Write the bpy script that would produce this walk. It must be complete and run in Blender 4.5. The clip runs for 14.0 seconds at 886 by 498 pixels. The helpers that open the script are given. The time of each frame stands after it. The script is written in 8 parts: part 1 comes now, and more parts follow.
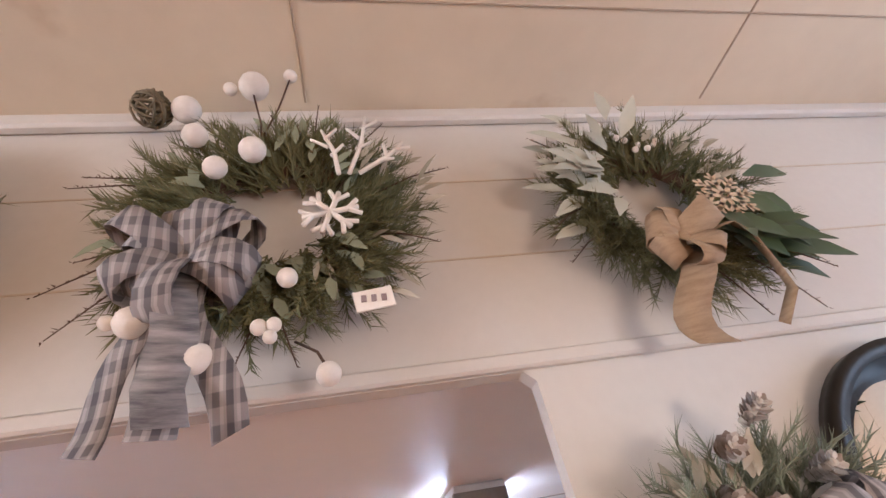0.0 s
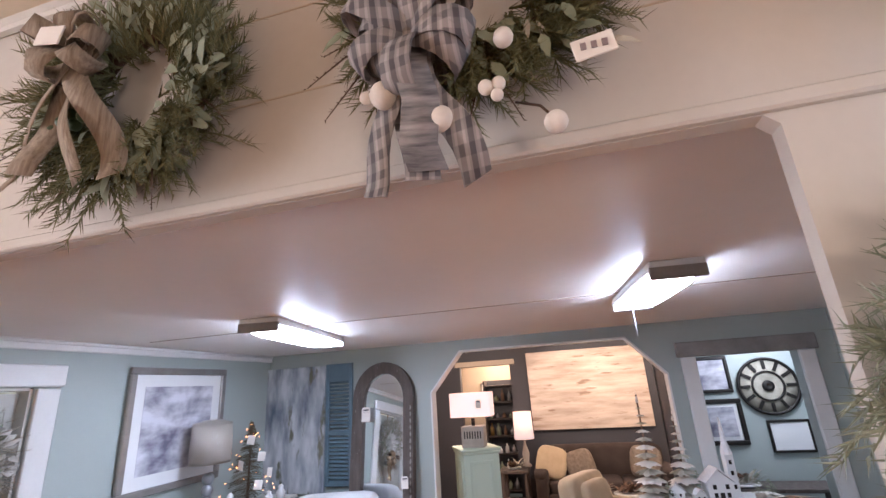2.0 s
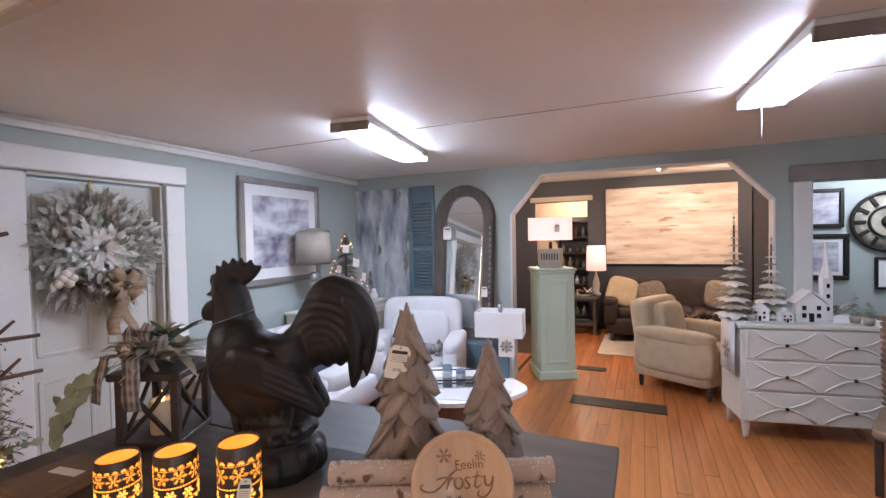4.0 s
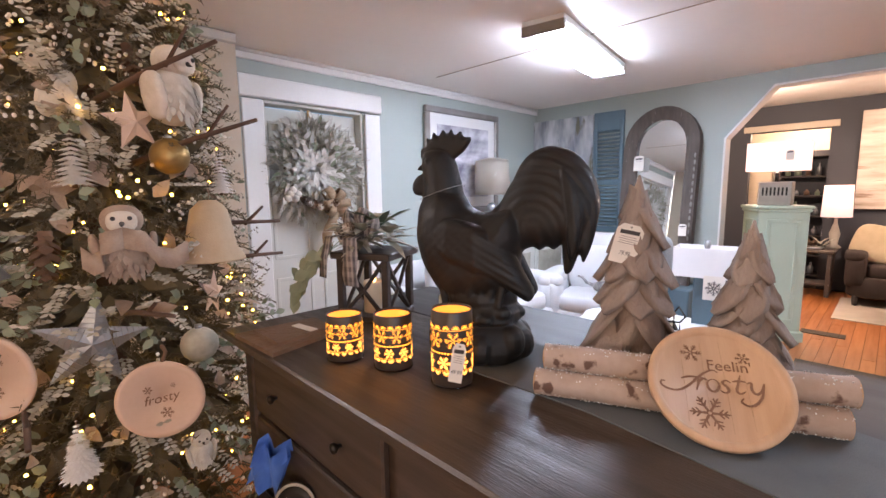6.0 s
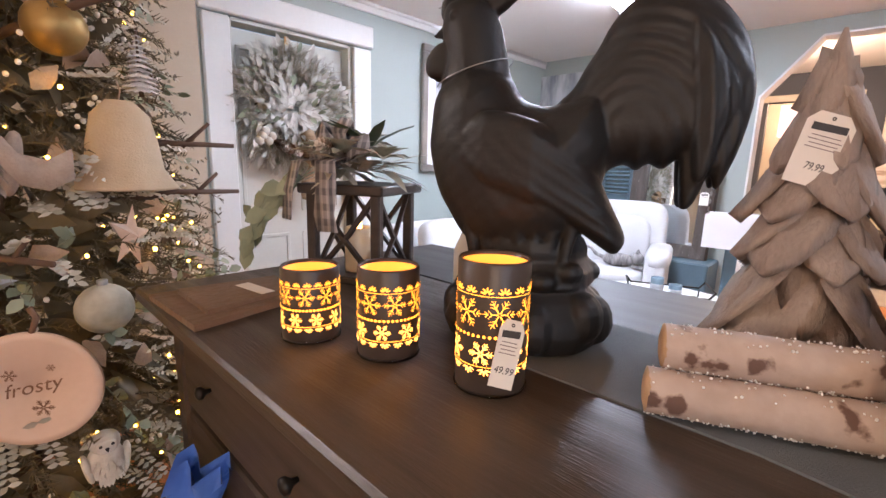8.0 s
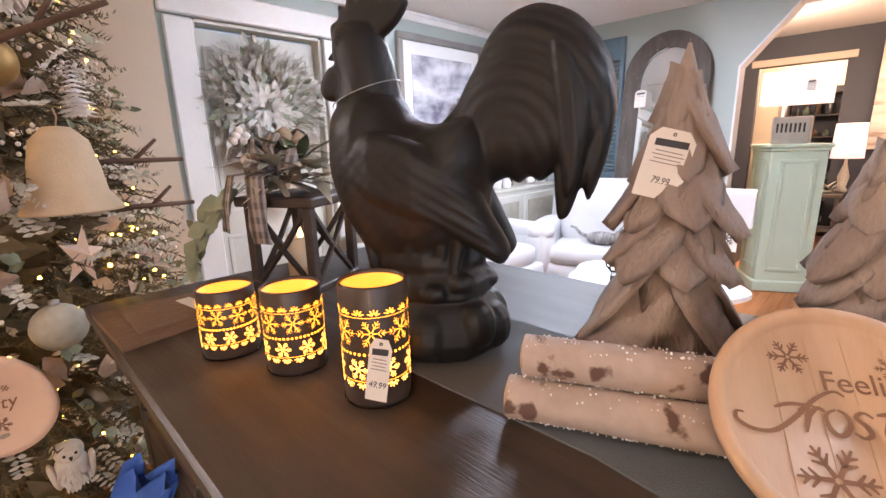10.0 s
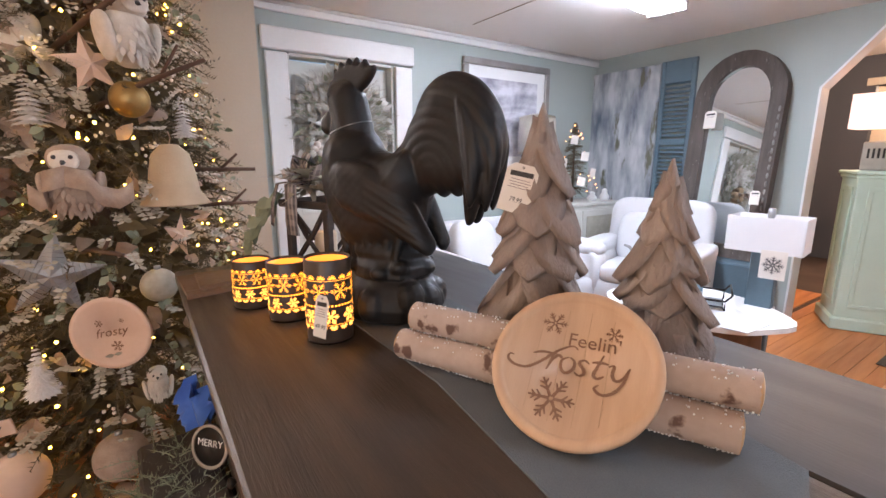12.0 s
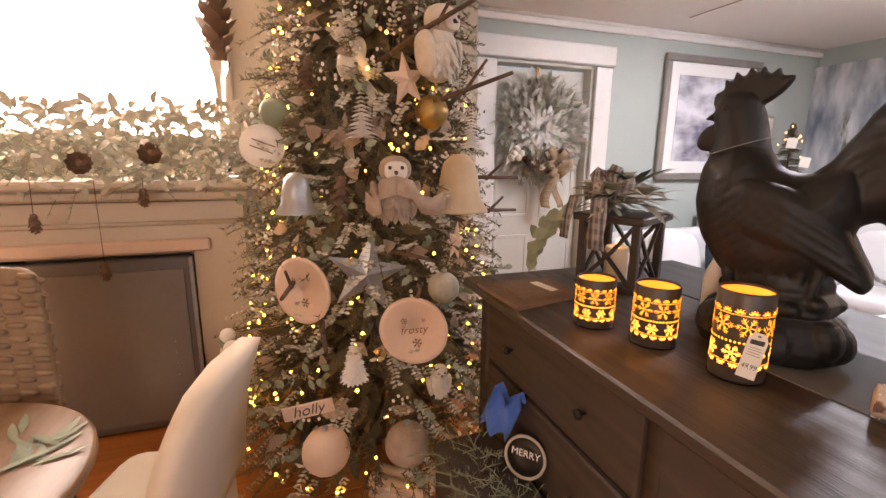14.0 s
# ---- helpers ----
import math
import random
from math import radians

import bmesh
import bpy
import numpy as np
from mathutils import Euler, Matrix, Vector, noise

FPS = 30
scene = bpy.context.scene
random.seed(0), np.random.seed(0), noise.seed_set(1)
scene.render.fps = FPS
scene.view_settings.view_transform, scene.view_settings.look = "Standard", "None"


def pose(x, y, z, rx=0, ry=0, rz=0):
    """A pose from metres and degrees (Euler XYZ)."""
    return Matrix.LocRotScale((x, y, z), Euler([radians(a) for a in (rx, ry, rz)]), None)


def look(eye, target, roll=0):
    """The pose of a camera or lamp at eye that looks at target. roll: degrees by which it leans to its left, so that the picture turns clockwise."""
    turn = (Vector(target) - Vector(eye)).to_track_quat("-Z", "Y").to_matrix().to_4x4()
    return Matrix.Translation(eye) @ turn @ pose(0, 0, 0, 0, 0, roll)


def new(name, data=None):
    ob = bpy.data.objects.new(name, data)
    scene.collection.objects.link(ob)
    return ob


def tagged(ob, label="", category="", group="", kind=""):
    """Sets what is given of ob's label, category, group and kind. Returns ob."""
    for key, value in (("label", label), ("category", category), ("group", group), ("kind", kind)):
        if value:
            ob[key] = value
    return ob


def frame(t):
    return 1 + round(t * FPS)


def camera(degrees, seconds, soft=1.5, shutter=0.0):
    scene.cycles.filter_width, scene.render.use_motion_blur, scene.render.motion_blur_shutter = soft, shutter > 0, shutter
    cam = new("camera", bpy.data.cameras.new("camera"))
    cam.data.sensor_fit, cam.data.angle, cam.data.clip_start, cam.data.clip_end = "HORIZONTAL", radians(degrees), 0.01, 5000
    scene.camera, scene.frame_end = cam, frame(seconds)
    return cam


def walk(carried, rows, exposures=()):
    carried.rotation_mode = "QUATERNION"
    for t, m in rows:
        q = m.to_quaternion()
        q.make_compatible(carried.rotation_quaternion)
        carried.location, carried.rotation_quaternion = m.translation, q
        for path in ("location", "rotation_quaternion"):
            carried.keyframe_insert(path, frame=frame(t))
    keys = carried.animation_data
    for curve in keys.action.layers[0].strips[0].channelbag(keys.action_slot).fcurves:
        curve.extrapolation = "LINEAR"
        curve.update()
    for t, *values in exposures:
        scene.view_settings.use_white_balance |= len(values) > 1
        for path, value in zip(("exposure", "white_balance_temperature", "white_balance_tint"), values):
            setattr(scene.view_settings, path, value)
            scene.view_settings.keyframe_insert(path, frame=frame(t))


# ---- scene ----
cam = camera(90.1, 14.0)
PATH = [
    (0, (0.528, 0.637, 2.004), (0.91, 2.152, 3.253), -13.3),
    (0.5, (0.501, 0.637, 1.987), (0.608, 2.269, 3.138), -10.6),
    (1, (0.482, 0.627, 1.97), (0.363, 2.318, 3.031), -7.9),
    (1.5, (0.468, 0.626, 1.949), (0.199, 2.388, 2.856), -6.0),
    (2, (0.452, 0.63, 1.922), (-0.029, 2.477, 2.52), -3.6),
    (2.5, (0.439, 0.629, 1.894), (-0.2, 2.489, 2.26), -2.3),
    (2.7, (0.435, 0.631, 1.885), (-0.223, 2.497, 2.176), -2.5),
    (4.8, (0.123, 0.738, 1.46), (-0.832, 2.488, 1.31), 0.4),
    (5, (0.086, 0.743, 1.432), (-0.91, 2.47, 1.265), 0.6),
    (5.5, (0.049, 0.728, 1.404), (-1.159, 2.307, 1.188), 0.2),
    (6, (0.098, 0.731, 1.431), (-1.319, 2.119, 1.176), -0.7),
    (6.5, (0.138, 0.734, 1.416), (-1.372, 2.013, 1.13), -0.2),
    (7, (0.018, 0.786, 1.385), (-1.489, 2.066, 1.082), 0.4),
    (7.5, (-0.143, 0.875, 1.326), (-1.584, 2.22, 0.989), 1.1),
    (8, (-0.255, 0.982, 1.284), (-1.616, 2.399, 0.908), 1.5),
    (8.5, (-0.356, 1.079, 1.265), (-1.698, 2.496, 0.828), 0.7),
    (9, (-0.362, 1.11, 1.287), (-1.702, 2.52, 0.821), -0.3),
    (9.2, (-0.33, 1.098, 1.301), (-1.673, 2.506, 0.835), -1.0),
    (11.3, (0.21, 1.085, 1.374), (-1.312, 2.317, 0.965), -0.8),
    (11.5, (0.24, 1.122, 1.371), (-1.341, 2.278, 0.967), -0.3),
    (12, (0.278, 1.138, 1.367), (-1.347, 2.233, 0.963), -0.0),
    (12.5, (0.24, 1.031, 1.383), (-1.431, 2.053, 0.981), 1.2),
    (13, (0.121, 0.883, 1.391), (-1.605, 1.81, 0.991), 1.1),
    (13.5, (0.009, 0.726, 1.374), (-1.779, 1.524, 0.969), 1.1),
    (14, (-0.032, 0.63, 1.406), (-1.879, 1.277, 0.995), 0.5),
]
EXPOSURES = [(0, 0.6, 5650, 20), (1.5, 0.42, 5600, 20), (2.7, 0.32, 6000, 21), (4.8, 0.34, 5950, 20), (6, 0.80, 6050, 20), (7.5, 0.86, 6050, 20), (8.5, 1.10, 6250, 20), (9.2, 1.18, 6400, 21), (11.3, 0.84, 6100, 19), (12.4, 0.84, 6150, 19), (13, 0.72, 6250, 19), (14, 0.75, 7300, 26)]
walk(cam, [(t, look(eye, target, roll)) for t, eye, target, roll in PATH], EXPOSURES)

# ---- light ----
world = bpy.data.worlds.new("world")
scene.world = world
world.use_nodes = True
wn = world.node_tree.nodes
sky = wn.new("ShaderNodeTexSky")
sky.sky_type, sky.sun_disc = "NISHITA", False
sky.sun_elevation, sky.sun_rotation = radians(24), radians(200)
world.node_tree.links.new(sky.outputs[0], wn["Background"].inputs[0])
wn["Background"].inputs[1].default_value = 0.1

FLUO, WARM_LAMP, SPOT, WINDOW_GLOW = 44.0, 52.0, 135.0, 18.0


def lamp(name, kind, m, energy, colour, **extra):
    data = bpy.data.lights.new(name, kind)
    data.energy, data.color = energy, colour
    if "size" in extra:
        data.size = extra["size"]
    if "radius" in extra:
        data.shadow_soft_size = extra["radius"]
    if "cone" in extra:
        data.spot_size, data.spot_blend = radians(extra["cone"]), 0.7
    ob = new(name, data)
    ob.matrix_world = m
    return ob


lamp("near_room_lamp", "POINT", pose(1.35, -0.9, 1.45), WARM_LAMP * 1.15, (1.0, 0.78, 0.55), radius=0.22)
lamp("near_room_lamp", "POINT", pose(-1.3, -1.6, 1.5), WARM_LAMP * 0.22, (1.0, 0.66, 0.38), radius=0.2)
lamp("art_spot", "SPOT", look((0.52, 7.4, 2.52), (0.45, 8.85, 1.75)), SPOT * 0.55, (1.0, 0.78, 0.56), radius=0.03, cone=75)
lamp("back_room_lamp", "POINT", pose(-1.2, 7.0, 2.2), SPOT * 0.55, (1.0, 0.74, 0.52), radius=0.1)
lamp("back_room_lamp", "POINT", pose(1.6, 7.6, 2.2), SPOT * 0.45, (1.0, 0.74, 0.52), radius=0.1)
lamp("passage_lamp", "POINT", pose(-1.0, 9.6, 2.3), SPOT * 0.4, (1.0, 0.68, 0.42), radius=0.1)
lamp("side_room_lamp", "POINT", pose(2.6, 6.1, 2.3), SPOT * 0.25, (0.9, 0.95, 1.0), radius=0.1)


# ---- geometry helpers ----
class Geo:
    """Vertices and faces of one mesh."""

    def __init__(self):
        self.v, self.f, self.smooth = [], [], []

    def add(self, verts, faces, smooth=False):
        n = len(self.v)
        self.v += [tuple(p) for p in verts]
        self.f += [tuple(i + n for i in f) for f in faces]
        self.smooth += [smooth] * len(faces)
        return self

    def moved(self, other, m):
        return self.add([m @ Vector(p) for p in other.v], other.f, False)._keep(other)

    def _keep(self, other):
        self.smooth[-len(other.f):] = other.smooth
        return self

    def box(self, c, s, b=0.004, m=None):
        """A box with chamfered edges."""
        hx, hy, hz = s[0] / 2, s[1] / 2, s[2] / 2
        b = min(b, hx * 0.49, hy * 0.49, hz * 0.49)
        vs, idx = [], {}
        for sx in (-1, 1):
            for sy in (-1, 1):
                for sz in (-1, 1):
                    for a in range(3):
                        d = [b, b, b]
                        d[a] = 0
                        idx[sx, sy, sz, a] = len(vs)
                        vs.append(Vector((sx * (hx - d[0]), sy * (hy - d[1]), sz * (hz - d[2]))))
        fs = []
        for a in range(3):
            o = [i for i in range(3) if i != a]
            for s1 in (-1, 1):
                loop = []
                for p, q in ((-1, -1), (1, -1), (1, 1), (-1, 1)):
                    key = [0, 0, 0]
                    key[a], key[o[0]], key[o[1]] = s1, p, q
                    loop.append(idx[key[0], key[1], key[2], a])
                flip = (s1 > 0) == (a != 1)
                fs.append(loop if flip else loop[::-1])
        for a in range(3):
            o = [i for i in range(3) if i != a]
            for p in (-1, 1):
                for q in (-1, 1):
                    k0, k1 = [0, 0, 0], [0, 0, 0]
                    k0[a], k1[a] = -1, 1
                    k0[o[0]] = k1[o[0]] = p
                    k0[o[1]] = k1[o[1]] = q
                    fs.append([idx[(*k0, o[0])], idx[(*k1, o[0])], idx[(*k1, o[1])], idx[(*k0, o[1])]])
        for sx in (-1, 1):
            for sy in (-1, 1):
                for sz in (-1, 1):
                    fs.append([idx[sx, sy, sz, a] for a in range(3)])
        m = m or Matrix()
        c = Vector(c)
        out = [c + (m.to_3x3() @ p) for p in vs]
        for i, f in enumerate(fs):
            n = (vs[f[1]] - vs[f[0]]).cross(vs[f[2]] - vs[f[0]])
            g = sum((vs[j] for j in f), Vector())
            if n.dot(g) < 0:
                fs[i] = f[::-1]
        return self.add(out, fs)

    def soft(self, c, s, e=0.35, seg=20, rings=12, m=None):
        """A cushion: a rounded block."""
        p = lambda x: math.copysign(abs(x) ** e, x)
        vs, fs = [], []
        for i in range(rings + 1):
            a = math.pi * (i / rings - 0.5)
            for j in range(seg):
                b = 2 * math.pi * j / seg
                vs.append(Vector((s[0] / 2 * p(math.cos(a)) * p(math.cos(b)), s[1] / 2 * p(math.cos(a)) * p(math.sin(b)), s[2] / 2 * p(math.sin(a)))))
        for i in range(rings):
            for j in range(seg):
                k = (j + 1) % seg
                fs.append((i * seg + j, i * seg + k, (i + 1) * seg + k, (i + 1) * seg + j))
        m = m or Matrix()
        return self.add([Vector(c) + m.to_3x3() @ q for q in vs], fs, True)

    def ball(self, c, r, seg=12, rings=8, squash=(1, 1, 1)):
        vs, fs = [], []
        for i in range(rings + 1):
            a = math.pi * (i / rings - 0.5)
            for j in range(seg):
                b = 2 * math.pi * j / seg
                vs.append((c[0] + r * squash[0] * math.cos(a) * math.cos(b), c[1] + r * squash[1] * math.cos(a) * math.sin(b), c[2] + r * squash[2] * math.sin(a)))
        for i in range(rings):
            for j in range(seg):
                k = (j + 1) % seg
                fs.append((i * seg + j, i * seg + k, (i + 1) * seg + k, (i + 1) * seg + j))
        return self.add(vs, fs, True)

    def lathe(self, rz, c=(0, 0, 0), seg=28, closed=False, smooth=True, m=None):
        """A turned body: rows of (radius, height)."""
        vs, fs = [], []
        for r, z in rz:
            for j in range(seg):
                b = 2 * math.pi * j / seg
                vs.append(Vector((r * math.cos(b), r * math.sin(b), z)))
        n = len(rz)
        for i in range(n if closed else n - 1):
            for j in range(seg):
                k, i2 = (j + 1) % seg, (i + 1) % n
                fs.append((i * seg + j, i * seg + k, i2 * seg + k, i2 * seg + j))
        if not closed:
            fs.append(tuple(range(seg))[::-1])
            fs.append(tuple((n - 1) * seg + j for j in range(seg)))
        m = m or Matrix()
        return self.add([Vector(c) + m.to_3x3() @ q for q in vs], fs, smooth)

    def tube(self, pts, radii, seg=6, smooth=True):
        """A round rod along points, with a radius for each or for all."""
        pts = [Vector(p) for p in pts]
        if not hasattr(radii, "__len__"):
            radii = [radii] * len(pts)
        vs, fs = [], []
        for i, p in enumerate(pts):
            d = (pts[min(i + 1, len(pts) - 1)] - pts[max(i - 1, 0)]).normalized()
            a = d.orthogonal().normalized() if i == 0 else (a - d * a.dot(d)).normalized()
            b = d.cross(a)
            for j in range(seg):
                w = 2 * math.pi * j / seg
                vs.append(p + radii[i] * (math.cos(w) * a + math.sin(w) * b))
        for i in range(len(pts) - 1):
            for j in range(seg):
                k = (j + 1) % seg
                fs.append((i * seg + j, i * seg + k, (i + 1) * seg + k, (i + 1) * seg + j))
        fs.append(tuple(range(seg))[::-1])
        fs.append(tuple((len(pts) - 1) * seg + j for j in range(seg)))
        return self.add(vs, fs, smooth)

    def prism(self, poly, lo, hi, axis="y"):
        """A slab: a polygon of two coordinates, thick along the axis."""
        put = {"y": lambda p, h: (p[0], h, p[1]), "x": lambda p, h: (h, p[0], p[1]), "z": lambda p, h: (p[0], p[1], h)}[axis]
        n = len(poly)
        vs = [put(p, lo) for p in poly] + [put(p, hi) for p in poly]
        fs = [tuple(range(n)), tuple(range(2 * n - 1, n - 1, -1))] + [(i, i + n, (i + 1) % n + n, (i + 1) % n) for i in range(n)]
        return self.add(vs, fs)

    def leaf(self, p, d, n, length, width, curl=0.25, fold=0.12):
        """A leaf blade of six faces with a pointed tip, folded along its rib and curled."""
        p, d = Vector(p), Vector(d).normalized()
        n = Vector(n)
        n = n - d * n.dot(d)
        n = n.normalized() if n.length > 1e-4 else d.orthogonal().normalized()
        s = d.cross(n)
        vs = []
        for u, w in ((0.0, 0.12), (0.35, 0.95), (0.7, 0.75), (1.0, 0.05)):
            q = p + d * length * u - n * (curl * length * u * u)
            vs += [q - s * width * w / 2 + n * fold * width * w, q, q + s * width * w / 2 + n * fold * width * w]
        fs = []
        for i in range(3):
            a = i * 3
            fs += [(a, a + 1, a + 4, a + 3), (a + 1, a + 2, a + 5, a + 4)]
        return self.add(vs, fs, True)

    def needle(self, p, d, length, width):
        p, d = Vector(p), Vector(d).normalized()
        s = d.orthogonal().normalized() * width / 2
        t = d.cross(s).normalized() * width / 2
        return self.add([p - s, p + s, p + d * length, p + t], [(0, 1, 2), (1, 3, 2), (3, 0, 2)])

    def sprig(self, p, d, length, rnd, needle=0.035, count=26, width=0.0022, droop=0.3, along=0.75):
        """A bottle-brush twig of needles."""
        p, d = Vector(p), Vector(d).normalized()
        for i in range(count):
            u = (i + rnd.random()) / count
            q = p + d * length * u + Vector((0, 0, -droop * length * u * u))
            a = rnd.uniform(0, 2 * math.pi)
            o = d.orthogonal().normalized()
            side = o * math.cos(a) + d.cross(o) * math.sin(a)
            self.needle(q, d * along + side, needle * rnd.uniform(0.7, 1.15) * (1 - 0.35 * u), width)
        return self.tube([p, p + d * length * 0.5 + Vector((0, 0, -droop * length * 0.25)), p + d * length * 0.97 + Vector((0, 0, -droop * length))], [0.0022, 0.0018, 0.001], 3)

    def ribbon(self, pts, across, width, thick=0.0012):
        """A strip of cloth along points; across: its width's direction, one for all."""
        pts = [Vector(p) for p in pts]
        across = Vector(across).normalized() * width / 2
        vs, fs = [], []
        for i, p in enumerate(pts):
            d = (pts[min(i + 1, len(pts) - 1)] - pts[max(i - 1, 0)]).normalized()
            n = d.cross(across).normalized() * thick / 2
            vs += [p - across - n, p + across - n, p + across + n, p - across + n]
        for i in range(len(pts) - 1):
            a, b = i * 4, i * 4 + 4
            for j in range(4):
                k = (j + 1) % 4
                fs.append((a + j, a + k, b + k, b + j))
        e = (len(pts) - 1) * 4
        fs += [(3, 2, 1, 0), (e, e + 1, e + 2, e + 3)]
        return self.add(vs, fs, True)

    def mesh(self, name):
        me = bpy.data.meshes.new(name)
        me.from_pydata(self.v, [], self.f)
        me.polygons.foreach_set("use_smooth", self.smooth)
        me.update()
        return me


def part(name, geo, material, parent=None, label="", kind=""):
    """One mesh object, under a thing or a part."""
    me = geo if isinstance(geo, bpy.types.Mesh) else geo.mesh(name)
    if material is not None and not me.materials:
        me.materials.append(material)
    ob = new(name, me)
    if parent is not None:
        ob.parent = parent
    return tagged(ob, label, kind=kind)


def thing(name, label, category, m=None, group="", kind=""):
    """A thing of parts: an Empty at its base."""
    ob = new(name)
    ob.empty_display_size = 0.05
    ob.matrix_basis = m or Matrix()
    return tagged(ob, label, category, group, kind)


def solid(name, geo, material, label, category, m=None, group="", kind=""):
    ob = part(name, geo, material)
    ob.matrix_basis = m or Matrix()
    return tagged(ob, label, category, group, kind)


def lettering(name, words, size, material, parent, m, shear=0.0, depth=0.0006, squeeze=1.0):
    """Raised letters as a mesh."""
    cu = bpy.data.curves.new(name, "FONT")
    cu.body, cu.size, cu.align_x, cu.align_y, cu.shear, cu.extrude, cu.resolution_u = words, size, "CENTER", "CENTER", shear, depth, 3
    cu.offset = -0.004 * size if shear > 0.25 else 0.0
    tmp = bpy.data.objects.new(name, cu)
    me = bpy.data.meshes.new_from_object(tmp)
    bpy.data.objects.remove(tmp)
    ob = part(name, me, None, parent)
    me.materials.clear()
    me.materials.append(material)
    ob.matrix_basis = m @ Matrix.Diagonal((squeeze, 1, 1, 1))
    return ob


# ---- materials ----
def surface(name, c1, c2, s1=2.0, s2=60.0, rough=0.6, bump=0.12, metal=0.0, stretch=(1, 1, 1), mix=0.5, fleck=None, rnd=0.0, sheen=0.0, gain=1.3, island=0.0, dist=0.002, rough2=None, coat=0.0):
    """A painted, woven or grown surface: two scales of noise between two colours, with fine relief."""
    ma = bpy.data.materials.new(name)
    ma.use_nodes = True
    nt = ma.node_tree
    n, link = nt.nodes, nt.links.new
    b = n["Principled BSDF"]
    co = n.new("ShaderNodeTexCoord")
    mp = n.new("ShaderNodeMapping")
    mp.inputs["Scale"].default_value = stretch
    link(co.outputs["Object"], mp.inputs[0])
    big, fine = n.new("ShaderNodeTexNoise"), n.new("ShaderNodeTexNoise")
    for t, s in ((big, s1), (fine, s2)):
        t.inputs["Scale"].default_value, t.inputs["Detail"].default_value = s, 5
        link(mp.outputs[0], t.inputs["Vector"])
    add = n.new("ShaderNodeMath")
    add.operation = "MULTIPLY_ADD"
    link(fine.outputs[0], add.inputs[0])
    add.inputs[1].default_value = 0.45
    sc = n.new("ShaderNodeMath")
    sc.operation = "MULTIPLY_ADD"
    link(big.outputs[0], sc.inputs[0])
    sc.inputs[1].default_value, sc.inputs[2].default_value = gain, mix - 0.23 - gain / 2
    link(sc.outputs[0], add.inputs[2])
    last = add.outputs[0]
    for amount, node, out in ((rnd, "ShaderNodeObjectInfo", "Random"), (island, "ShaderNodeNewGeometry", "Random Per Island")):
        if amount:
            info = n.new(node)
            r = n.new("ShaderNodeMath")
            r.operation = "MULTIPLY_ADD"
            link(info.outputs[out], r.inputs[0])
            r.inputs[1].default_value = amount
            link(last, r.inputs[2])
            sub = n.new("ShaderNodeMath")
            sub.operation = "SUBTRACT"
            link(r.outputs[0], sub.inputs[0])
            sub.inputs[1].default_value = amount / 2
            last = sub.outputs[0]
    m = n.new("ShaderNodeMix")
    m.data_type, m.clamp_factor = "RGBA", True
    link(last, m.inputs["Factor"])
    m.inputs["A"].default_value, m.inputs["B"].default_value = (*c1, 1), (*c2, 1)
    colour = m.outputs["Result"]
    if fleck:
        fc, fs, cut = fleck
        v = n.new("ShaderNodeTexNoise")
        v.inputs["Scale"].default_value, v.inputs["Detail"].default_value = fs, 6
        link(mp.outputs[0], v.inputs["Vector"])
        ramp = n.new("ShaderNodeValToRGB")
        ramp.color_ramp.elements[0].position, ramp.color_ramp.elements[1].position = cut, cut + 0.06
        link(v.outputs[0], ramp.inputs[0])
        m2 = n.new("ShaderNodeMix")
        m2.data_type = "RGBA"
        link(ramp.outputs[0], m2.inputs["Factor"])
        link(colour, m2.inputs["A"])
        m2.inputs["B"].default_value = (*fc, 1)
        colour = m2.outputs["Result"]
    link(colour, b.inputs["Base Color"])
    b.inputs["Metallic"].default_value = metal
    b.inputs["Coat Weight"].default_value = coat
    if sheen:
        b.inputs["Sheen Weight"].default_value = sheen
    rr = n.new("ShaderNodeMapRange")
    link(big.outputs[0], rr.inputs[0])
    rr.inputs[1].default_value, rr.inputs[2].default_value = 0.3, 0.7
    rr.inputs[3].default_value, rr.inputs[4].default_value = rough, rough2 if rough2 is not None else min(1, rough + 0.12)
    link(rr.outputs[0], b.inputs["Roughness"])
    bm = n.new("ShaderNodeBump")
    bm.inputs["Strength"].default_value, bm.inputs["Distance"].default_value = bump, dist
    link(fine.outputs[0], bm.inputs["Height"])
    link(bm.outputs[0], b.inputs["Normal"])
    return ma


def glow(name, colour, strength):
    ma = bpy.data.materials.new(name)
    ma.use_nodes = True
    b = ma.node_tree.nodes["Principled BSDF"]
    b.inputs["Base Color"].default_value = (*colour, 1)
    b.inputs["Emission Color"].default_value = (*colour, 1)
    b.inputs["Emission Strength"].default_value = strength
    return ma


def glassy(name, colour=(1, 1, 1), rough=0.02):
    ma = bpy.data.materials.new(name)
    ma.use_nodes = True
    b = ma.node_tree.nodes["Principled BSDF"]
    b.inputs["Base Color"].default_value = (*colour, 1)
    b.inputs["Transmission Weight"].default_value = 1
    b.inputs["Roughness"].default_value, b.inputs["IOR"].default_value = rough, 1.45
    return ma


def mirror_silver(name):
    ma = bpy.data.materials.new(name)
    ma.use_nodes = True
    b = ma.node_tree.nodes["Principled BSDF"]
    b.inputs["Base Color"].default_value = (0.86, 0.89, 0.9, 1)
    b.inputs["Metallic"].default_value, b.inputs["Roughness"].default_value = 1, 0.02
    return ma


